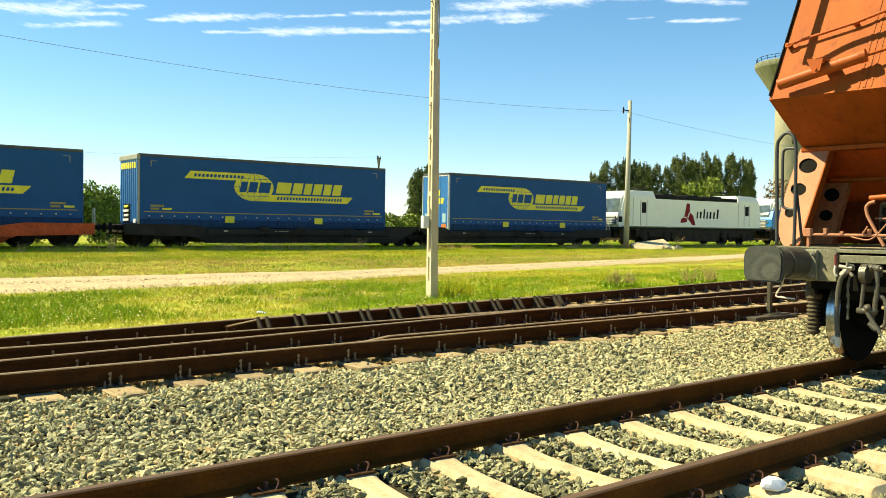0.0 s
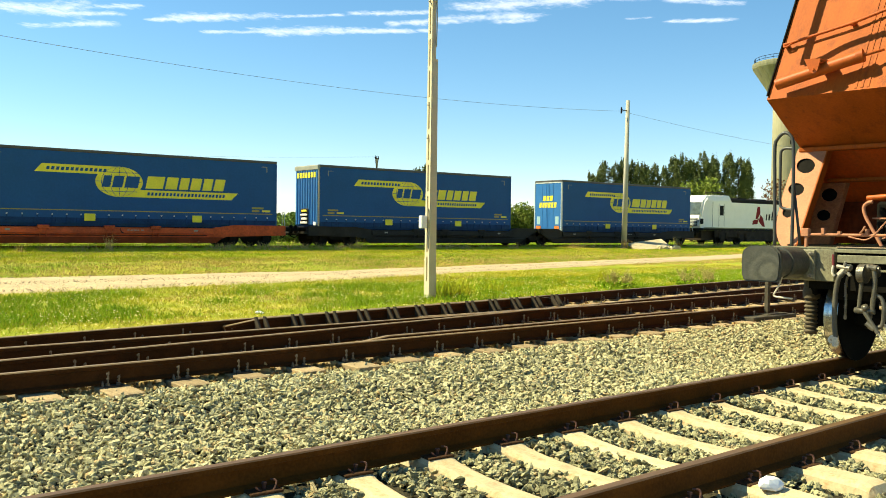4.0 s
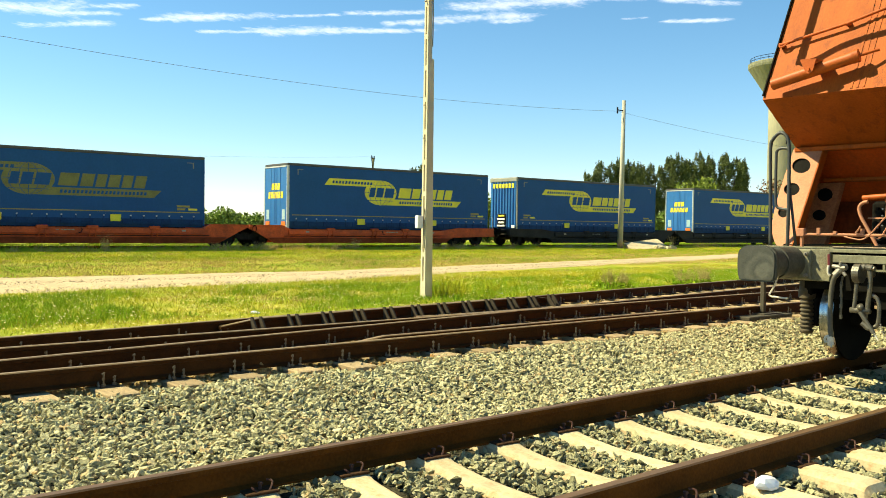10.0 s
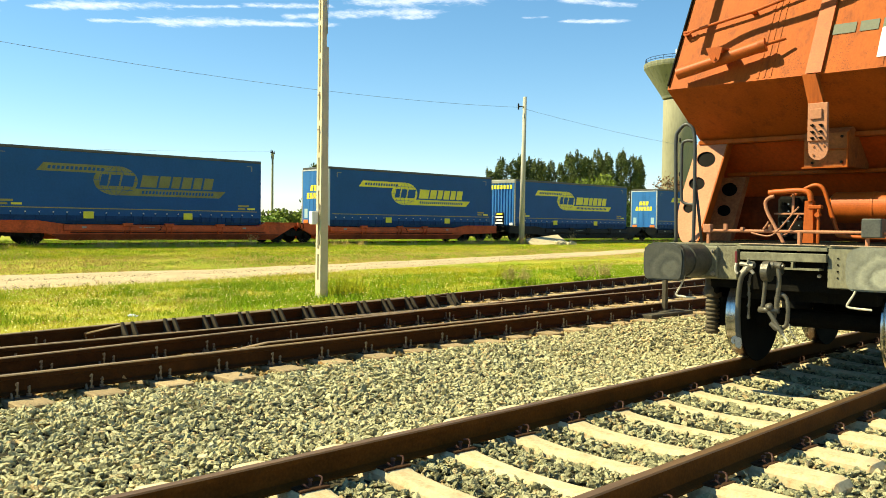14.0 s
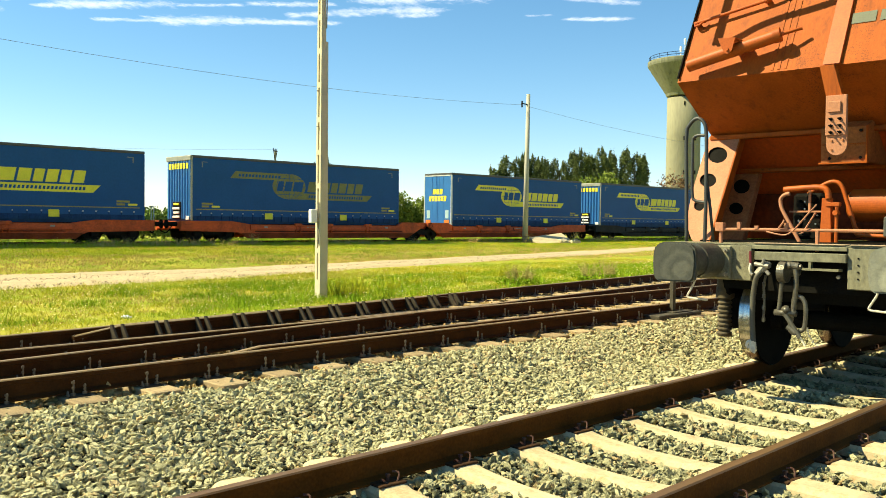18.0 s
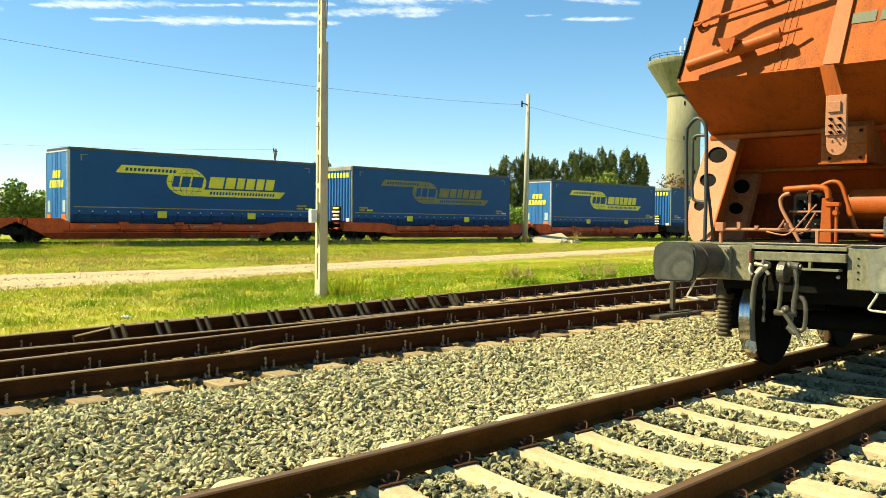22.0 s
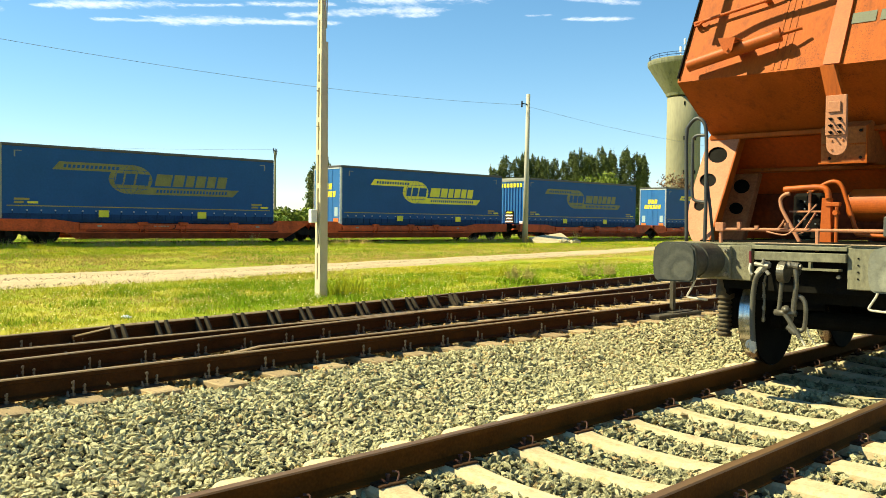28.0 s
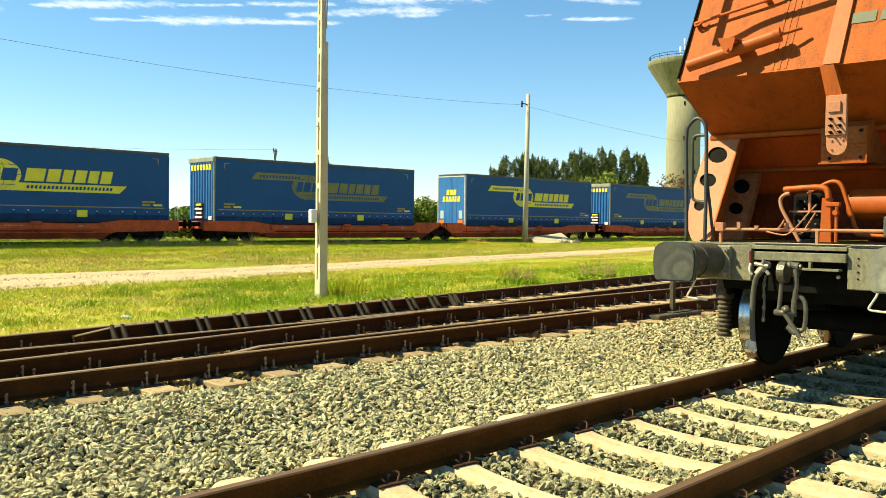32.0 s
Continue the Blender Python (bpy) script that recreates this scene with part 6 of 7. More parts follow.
def tree(name, x, y, h, width, style, material, label, seed, n=1600, size=0.45, trunk=0.25):
    """A tree of tapered trunk, limbs and a crown of many small clumps."""
    rg = np.random.default_rng(seed)
    T = thing(name, label, "tree", m=pose(x, y, ground_z(x, y)))
    bm = B()
    tube(bm, (0, 0, -0.2), (0.1, 0.05, h * 0.8), trunk, 8, r2=trunk * 0.25)
    lumps = []
    if style == "poplar":
        pts = []
        spires = max(1, round(width / 1.9))
        for k in range(spires):
            a = 2 * math.pi * (k + rg.uniform(0, 0.8)) / spires
            q = width * rg.uniform(0.16, 0.34) * (spires > 1)
            top = h * (1.0 if k == 0 else rg.uniform(0.9, 0.99))
            rad = min(0.46 * width, 1.3) * rg.uniform(0.9, 1.1)
            tube(bm, (0, 0, h * 0.06), (q * math.cos(a), q * math.sin(a), top * 0.85), trunk * 0.5, 5, r2=0.02)
            plumes = 74
            m = n // (spires * plumes)
            for p in range(plumes):
                u = (p + rg.uniform(0, 1)) / plumes
                fat = rad * min(1.0, 0.72 + u) * max(0.3, (1 - u ** 13) ** 0.5)
                th = rg.uniform(0, 2 * math.pi)
                out = fat * rg.uniform(0.3, 0.92)
                long = h * rg.uniform(0.045, 0.07)
                d = rg.normal(size=(m, 3)) * 0.45
                d[:, :2] *= (0.36 * fat + 0.10) * (1.15 - 0.5 * np.clip(d[:, 2:3] + 0.5, 0, 1.4))
                cx, cy = q * math.cos(a) * (0.5 + 0.5 * u) + out * math.cos(th), q * math.sin(a) * (0.5 + 0.5 * u) + out * math.sin(th)
                pts.append(np.column_stack([cx + d[:, 0], cy + d[:, 1], h * 0.05 + (top - h * 0.09) * u + d[:, 2] * long]))
        part("trunk", bm, M_TRUNK, T)
        v, f = leaves(np.concatenate(pts), size, seed, 0.5)
        raw("crown", v, f, material, T)
        return T
    for k in range(20):
        a = rg.uniform(0, 2 * math.pi)
        u = rg.uniform(0, 1)
        z = h * rg.uniform(0.22, 0.88)
        q = width * 0.5 * math.sqrt(u) * (1 - 0.35 * abs(z / h - 0.5) * 2)
        lumps.append((q * math.cos(a), q * math.sin(a), z, width * rg.uniform(0.1, 0.2), h * rg.uniform(0.08, 0.16)))
        if k % 2 == 0:
            tube(bm, (0, 0, z * 0.45), (q * math.cos(a), q * math.sin(a), z), trunk * 0.4, 5, r2=0.02)
    part("trunk", bm, M_TRUNK, T)
    v, f = leaves(crown_points(rg, lumps, n), size, seed)
    raw("crown", v, f, material, T)
    return T


px0 = [(136.9, 116.8, 13.0, 5.5), (138.6, 114.7, 15.2, 5.0), (140.2, 112.7, 15.8, 4.6), (141.6, 110.9, 15.3, 4.2),
       (143.4, 108.6, 14.8, 3.4), (144.8, 106.9, 14.6, 3.2),
       (146.6, 104.4, 16.0, 3.2), (147.7, 102.9, 16.6, 3.2), (148.8, 101.2, 15.5, 2.9), (149.9, 99.6, 17.0, 3.4), (151.0, 97.9, 16.3, 3.2), (152.0, 96.2, 16.6, 3.2), (153.0, 94.6, 15.9, 3.2), (153.9, 93.2, 15.2, 2.6)]
for k, (x, y, h, w) in enumerate(px0):
    tree("poplar", x, y, h, w, "poplar", M_LEAF, "tall dark green poplar in a row behind the railway", 100 + k, n=14500 if w < 4 else 20000, size=0.172)
for k, (x, y, h, w) in enumerate([(103, 68.5, 8.6, 8), (98.5, 67.5, 7.2, 6)]):
    tree("broadleaf_tree", x, y, h, w, "round", M_LEAF3, "light green broadleaf tree before the poplars", 200 + k, n=4500, size=0.24)
for k, (x, y, h, w) in enumerate([(134, 113.5, 9.5, 8), (146, 108, 9, 8), (128, 118, 8, 8)]):
    tree("broadleaf_tree", x, y, h, w, "round", M_LEAF, "dark green tree under the poplars", 220 + k, n=4500, size=0.35)
for k, (x, y, h, w) in enumerate([(100.2, 124.8, 13.0, 3.0), (98.9, 125.8, 12.2, 3.0), (97.8, 126.7, 10.6, 3.0), (105.7, 120.1, 10.8, 2.6)]):
    tree("slender_tree", x, y, h, w, "poplar", M_LEAF, "far slender dark green tree", 240 + k, n=4000, size=0.25)
tree("broadleaf_tree", 108.2, 119.0, 8.6, 5.0, "round", M_LEAF3, "far light green tree behind the train", 249, n=3000, size=0.2)
tree("small_tree", 87.5, 49.2, 7.8, 3.8, "round", M_LEAF_DRY, "thin small tree with rust-brown autumn leaves", 260, n=1300, size=0.14, trunk=0.09)


def hedge(name, x0, x1, y, heights, material, label, seed, n, size):
    rg = np.random.default_rng(seed)
    lumps = []
    m = int((x1 - x0) / 1.3)
    for k in range(m):
        x = x0 + (x1 - x0) * (k + 0.5) / m
        h = float(np.interp(x, *heights)) * rg.uniform(0.82, 1.08)
        for z in (0.33, 0.62):
            lumps.append((x + rg.uniform(-0.6, 0.6), y + rg.uniform(-1.2, 1.2), h * z, rg.uniform(0.8, 1.4), h * 0.32))
    H = thing(name, label, "hedge", kind="stuff")
    v, f = leaves(crown_points(rg, lumps, n), size, seed)
    raw("foliage", v, f, material, H)
    bm = B()
    for k in range(m):
        l = lumps[2 * k]
        tube(bm, (l[0], l[1], -0.1), (l[0] + 0.2, l[1], l[2] + 0.8), 0.06, 5, r2=0.02)
    part("stem", bm, M_TRUNK, H)
    return H


hedge("hedge", 4, 40, 57, ([4, 12, 19, 22.3, 23.6, 25, 27, 40], [4.5, 4.3, 4.0, 3.9, 3.5, 3.1, 2.5, 2.2]), M_LEAF2, "overgrown green hedge behind the far track", 300, 95000, 0.115)
hedge("hedge", 40, 72, 60, ([40, 51, 53, 55, 57, 59, 62, 72], [2.5, 2.8, 3.6, 5.0, 4.6, 3.6, 4.0, 3.4]), M_LEAF3, "lighter scrub behind the far track", 301, 45000, 0.15)
hedge("hedge", 72, 130, 66, ([72, 90, 130], [3.2, 4.0, 4.0]), M_LEAF2, "green scrub behind the far track", 302, 30000, 0.2)
hedge("hedge", 60, 330, 300, ([60, 200, 330], [6, 7, 8]), M_LEAF, "far dark tree line", 303, 6000, 1.0)


# ---- thin clouds ----
def clouds():
    """A sheet of cirrus high over the plain: feathery streaks where the wind drew them."""
    m = bpy.data.materials.new("cirrus")
    m.use_nodes = True
    nt = m.node_tree
    nt.nodes.clear()
    co = nt.nodes.new("ShaderNodeTexCoord")
    at = nt.nodes.new("ShaderNodeAttribute")
    at.attribute_name = "veil"
    mp = nt.nodes.new("ShaderNodeMapping")
    mp.inputs["Scale"].default_value = (0.016, 0.012, 1)
    nt.links.new(co.outputs["Object"], mp.inputs[0])

    def add(k, a, b):
        """a times k plus b"""
        q = nt.nodes.new("ShaderNodeMath")
        q.operation = "MULTIPLY_ADD"
        nt.links.new(a, q.inputs[0])
        q.inputs[1].default_value = k
        if isinstance(b, float):
            q.inputs[2].default_value = b
        else:
            nt.links.new(b, q.inputs[2])
        return q.outputs[0]

    total = add(0.85, at.outputs["Fac"], -1.30)
    for scale, gain in ((0.45, 1.5), (2.0, 1.1)):
        ns = nt.nodes.new("ShaderNodeTexNoise")
        ns.inputs["Scale"].default_value = scale
        ns.inputs["Detail"].default_value = 8
        ns.inputs["Roughness"].default_value = 0.65
        ns.inputs["Distortion"].default_value = 0.6
        nt.links.new(mp.outputs[0], ns.inputs["Vector"])
        total = add(gain, ns.outputs["Fac"], total)
    sm = nt.nodes.new("ShaderNodeMapRange")
    sm.interpolation_type = "SMOOTHSTEP"
    sm.inputs["From Min"].default_value = 0.30
    sm.inputs["From Max"].default_value = 1.15
    sm.inputs["To Max"].default_value = 0.66
    nt.links.new(total, sm.inputs["Value"])
    edge = nt.nodes.new("ShaderNodeMath")
    edge.operation = "MULTIPLY"
    edge.use_clamp = True
    edge.inputs[1].default_value = 3.0
    nt.links.new(at.outputs["Fac"], edge.inputs[0])
    mr = nt.nodes.new("ShaderNodeMath")
    mr.operation = "MULTIPLY"
    nt.links.new(sm.outputs[0], mr.inputs[0])
    nt.links.new(edge.outputs[0], mr.inputs[1])
    tr = nt.nodes.new("ShaderNodeBsdfTransparent")
    em = nt.nodes.new("ShaderNodeEmission")
    em.inputs["Color"].default_value = (0.92, 0.96, 1, 1)
    em.inputs["Strength"].default_value = 0.72
    mx = nt.nodes.new("ShaderNodeMixShader")
    ou = nt.nodes.new("ShaderNodeOutputMaterial")
    nt.links.new(mr.outputs[0], mx.inputs[0])
    nt.links.new(tr.outputs[0], mx.inputs[1])
    nt.links.new(em.outputs[0], mx.inputs[2])
    nt.links.new(mx.outputs[0], ou.inputs["Surface"])
    streaks = [((632, 2635), (670, 2642), 48), ((683, 2612), (784, 2552), 48), ((675, 2814), (809, 2765), 83), ((759, 2783), (859, 2642), 64), ((866, 2664), (962, 2545), 34), ((837, 2778), (953, 2679), 32), ((822, 3014), (981, 2831), 42), ((925, 2387), (980, 2311), 51), ((1022, 2297), (1171, 2118), 49), ((1179, 2134), (1446, 1838), 40), ((1067, 2684), (1134, 2610), 23), ((1128, 2595), (1309, 2384), 53), ((1268, 2719), (1407, 2599), 29), ((1429, 2565), (1604, 2387), 66)]
    streaks += [((1609, 2394), (1782, 2218), 36), ((1646, 2202), (1732, 2088), 41), ((1347, 2368), (1459, 2232), 24), ((1488, 2185), (1625, 2037), 31), ((1723, 2065), (1870, 1865), 56), ((1691, 1889), (1778, 1709), 71), ((1792, 1722), (1835, 1656), 69), ((1838, 1619), (1967, 1465), 47), ((2025, 1461), (2185, 1372), 34), ((1874, 1964), (1919, 1890), 32), ((2115, 1685), (2145, 1636), 16), ((2236, 1612), (2343, 1489), 25), ((2152, 1293), (2162, 1211), 21)]
    xs = np.arange(300, 2600, 14.0)
    ys = np.arange(1000, 3100, 14.0)
    v = [(x, y, 600) for y in ys for x in xs]
    n = len(xs)
    f = [(j * n + i, j * n + i + 1, (j + 1) * n + i + 1, (j + 1) * n + i) for j in range(len(ys) - 1) for i in range(n - 1)]
    p = np.array(v)[:, :2]
    turn = radians(-42)
    lx = p[:, 0] * math.cos(turn) + p[:, 1] * math.sin(turn)
    ly = -p[:, 0] * math.sin(turn) + p[:, 1] * math.cos(turn)
    ob = raw("cirrus_cloud", np.column_stack([lx, ly, np.zeros(len(p))]), f, m)
    ob.matrix_basis = pose(0, 0, 628, 0, 0, -42)
    veil = np.zeros(len(p))
    for a, b, w in streaks:
        a, b = np.array(a, float), np.array(b, float)
        t = np.clip(((p - a) @ (b - a)) / ((b - a) @ (b - a)), 0, 1)
        dd = np.linalg.norm(p - (a + t[:, None] * (b - a)), axis=1)
        veil = np.maximum(veil, np.exp(-(dd / (w * 1.2)) ** 2))
    attr = ob.data.attributes.new("veil", "FLOAT", "POINT")
    attr.data.foreach_set("value", veil.astype(np.float32))
    return tagged(ob, "thin white feathery cirrus clouds in a blue sky", "cloud", kind="structure")


clouds()


# ---- ballast stones ----
def stone_material(name, tint):
    """Crushed stone from dark olive to pale, a few pieces ochre."""
    m = mat(name, tuple(0.54 * u * w for u, w in zip((1, 0.905, 0.485), tint)), 0.95, spec=0.08, var=0.6, scale=38, fine=130, bump=0.7)
    nt = m.node_tree
    bs = nt.nodes["Principled BSDF"]
    old = bs.inputs["Base Color"].links[0].from_socket
    geo = nt.nodes.new("ShaderNodeNewGeometry")
    rp = nt.nodes.new("ShaderNodeValToRGB")
    els = rp.color_ramp.elements
    cols = [(0.0, (0.085, 0.077, 0.043)), (0.16, (0.22, 0.205, 0.113)), (0.45, (0.395, 0.365, 0.205)), (0.70, (0.50, 0.455, 0.262)), (0.86, (0.55, 0.485, 0.285)), (0.94, (0.54, 0.34, 0.15)), (1.0, (0.66, 0.565, 0.36))]
    cols = [(p, tuple(1.16 * u * w for u, w in zip(c, tint))) for p, c in cols]
    els[0].position, els[0].color = cols[0][0], (*cols[0][1], 1)
    els[1].position, els[1].color = cols[-1][0], (*cols[-1][1], 1)
    for p, c in cols[1:-1]:
        e = els.new(p)
        e.color = (*c, 1)
    nt.links.new(geo.outputs["Random Per Island"], rp.inputs[0])
    mx = nt.nodes.new("ShaderNodeMix")
    mx.data_type = "RGBA"
    mx.inputs["Factor"].default_value = 0.7
    nt.links.new(old, mx.inputs["A"])
    nt.links.new(rp.outputs[0], mx.inputs["B"])
    nt.links.new(mx.outputs["Result"], bs.inputs["Base Color"])
    return m


M_STONES = stone_material("ballast_stone", (1, 1, 1))
M_STONES_OILY = stone_material("oily_ballast_stone", (0.76, 0.77, 0.77))
M_STONES_BROWN = stone_material("rust_stained_stone", (0.80, 0.60, 0.42))
# a twisted prism: four corners below, four above between them
SHARD = np.array([(1.25 * math.cos(a), 1.25 * math.sin(a), -0.9) for a in (0, 1.571, 3.142, 4.712)] + [(1.12 * math.cos(a), 1.12 * math.sin(a), 0.9) for a in (0.785, 2.356, 3.927, 5.498)])
SHARD_F = np.array([(0, 2, 1), (0, 3, 2), (4, 5, 6), (4, 6, 7), (0, 1, 4), (1, 5, 4), (1, 2, 5), (2, 6, 5), (2, 3, 6), (3, 7, 6), (3, 0, 7), (0, 4, 7)])


def stones(name, pts, rg, lo, hi, label, material=None):
    """Broken angular stones, each a skewed slab."""
    n = len(pts)
    s = rg.uniform(lo, hi, size=(n, 1, 1)) * rg.uniform(0.6, 1.35, size=(n, 1, 3)) * np.array([1.3, 0.8, 0.42])
    j = rg.uniform(-0.42, 0.32, size=(n, 8, 3))
    j[:, :, 2] *= 0.3
    j[:, 4:, 2] = j[:, 4:5, 2]
    v = SHARD[None] * (1 + j) * s
    q = rg.normal(size=(n, 4)) * np.array([1, 0.33, 0.33, 1])
    q /= np.linalg.norm(q, axis=1)[:, None]
    w, x, y, z = q.T
    R = np.stack([1 - 2 * (y * y + z * z), 2 * (x * y - z * w), 2 * (x * z + y * w), 2 * (x * y + z * w), 1 - 2 * (x * x + z * z), 2 * (y * z - x * w),
                  2 * (x * z - y * w), 2 * (y * z + x * w), 1 - 2 * (x * x + y * y)], 1).reshape(n, 3, 3)
    v = np.einsum("nij,nkj->nki", R, v) + np.asarray(pts)[:, None, :]
    f = (SHARD_F[None] + 8 * np.arange(n)[:, None, None]).reshape(-1, 3)
    return tagged(raw(name, v.reshape(-1, 3), f, material or M_STONES), label, "ballast", kind="stuff")


def scatter(rg, x0, x1, y0, y1, per_m2):
    n = int((x1 - x0) * (y1 - y0) * per_m2)
    return np.stack([rg.uniform(x0, x1, n), rg.uniform(y0, y1, n)], 1)


def lay_ballast():
    rg = np.random.default_rng(7)
    P = np.concatenate([scatter(rg, 0.3, 9, 4.0, 6.6, 1700), scatter(rg, 9, 15, 4.0, 6.7, 900), scatter(rg, 15, 26, 4.0, 7.0, 200),
                        scatter(rg, 1.8, 9, 2.3, 4.0, 1400), scatter(rg, 9, 16, 2.0, 4.0, 450), scatter(rg, 3.0, 8, 1.0, 2.3, 1150), scatter(rg, 8, 14, 0.6, 2.3, 300)])
    x, y = P.T
    on = (np.abs(y - YA) < 0.085) | (np.abs(y - YA + GA) < 0.085)
    xs = x - (y - YMID) * 0.0875
    on |= (np.abs((xs - 0.36 + 0.3) % 0.6 - 0.3) < 0.135) & (np.abs(y - YMID) < 1.2)
    on |= y > 6.86 + 0.012 * (x - 2.6) - 0.10
    P = P[~on]
    x, y = P.T
    t = np.clip((y - 5.0) / 1.4, 0, 1)
    z = -0.215 + 0.100 * t * t * (3 - 2 * t) + rg.uniform(-0.036, 0.022, len(P))
    z = np.where((y > YA - GA + 0.05) & (y < YA - 0.05), z + 0.012, z)
    z = np.where((np.abs(y - YA) < 0.3) | (np.abs(y - YA + GA) < 0.3), z + 0.012, z)
    hump = 0.018 * np.sin(x * 2.1 + y * 1.3) * np.sin(y * 2.7 - x * 0.8)
    P = np.stack([x, y, z + hump], 1)
    four_foot = y < YA
    stones("ballast_stones", P[~four_foot], rg, 0.0115, 0.024, "loose grey-beige crushed stones between the tracks")
    stones("ballast_stones", P[four_foot], rg, 0.0115, 0.024, "dark oily grey-green stones between the sleepers", M_STONES_OILY)
    # coarser stones round the standpoint
    P = np.concatenate([scatter(rg, -9, 0.3, -3, 6.6, 90), scatter(rg, 0.3, 3.0, -3, 2.3, 90), scatter(rg, 0.3, 1.8, 2.3, 4.0, 90), scatter(rg, 3.0, 14, -3, 1.0, 90), scatter(rg, 14, 26, -2, 4, 50)])
    x, y = P.T
    P = P[(np.abs(y - YA) > 0.12) & (np.abs(y - YA + GA) > 0.12) & ~((np.abs((x - (y - YMID) * 0.0875 - 0.36 + 0.3) % 0.6 - 0.3) < 0.17) & (np.abs(y - YMID) < 1.4))]
    t = np.clip((P[:, 1] - 5.0) / 1.4, 0, 1)
    stones("ballast_stones", np.column_stack([P, -0.215 + 0.1 * t * t * (3 - 2 * t) + rg.uniform(-0.02, 0.01, len(P))]), rg, 0.03, 0.055, "coarse crushed stones beside the near track")
    # inside the turnout
    P = np.concatenate([scatter(rg, 1.5, 14, 6.8, 10.9, 170), scatter(rg, 14, 30, 7, 13, 60)])
    x, y = P.T
    keep = (y > 6.8) & (y < 9.95 + 0.122 * (x - 2.9))
    P = P[keep]
    stones("ballast_stones", np.stack([P[:, 0], P[:, 1], -0.115 + rg.uniform(-0.02, 0.02, len(P))], 1), rg, 0.024, 0.042, "brown stained crushed stones inside the turnout", M_STONES_BROWN)
    # stones heaped against the timber ends
    for lo, hi, n, mt, label in ((0.30, 0.62, 1500, M_STONES, "crushed stones against the timber ends"), (-0.02, 0.36, 1900, M_STONES_BROWN, "rust-stained stones under the turnout's front rail")):
        xs = rg.uniform(1.0, 16, n)
        ys = 6.86 + 0.012 * (xs - 2.6) - rg.uniform(lo, hi, n)
        stones("ballast_stones", np.stack([xs, ys, -0.118 + rg.uniform(-0.02, 0.012, n)], 1), rg, 0.018, 0.032, label, mt)


lay_ballast()


# ---- grass ----
def blades(pts, rg, h, w, lean=1.0):
    """Grass blades: narrow triangles bent away from upright."""
    n = len(pts)
    p = np.asarray(pts)
    a = rg.uniform(0, 2 * np.pi, n)
    side = np.stack([np.cos(a), np.sin(a), np.zeros(n)], 1)
    b = rg.uniform(0, 2 * np.pi, n)
    hh = rg.uniform(0.55, 1.25, n) * h
    tip = np.stack([np.cos(b) * lean * hh * rg.uniform(0.2, 1, n), np.sin(b) * lean * hh * rg.uniform(0.2, 1, n), hh], 1)
    ww = (w * rg.uniform(0.6, 1.3, n))[:, None]
    v = np.stack([p - side * ww, p + side * ww, p + tip], 1).reshape(-1, 3)
    f = np.arange(3 * n).reshape(-1, 3)
    return v, f


def gz_many(P):
    y = P[:, 1]
    t = np.clip((y - 14) / 23.0, 0, 1)
    z = -0.19 + 0.26 * t * t * (3 - 2 * t)
    return z


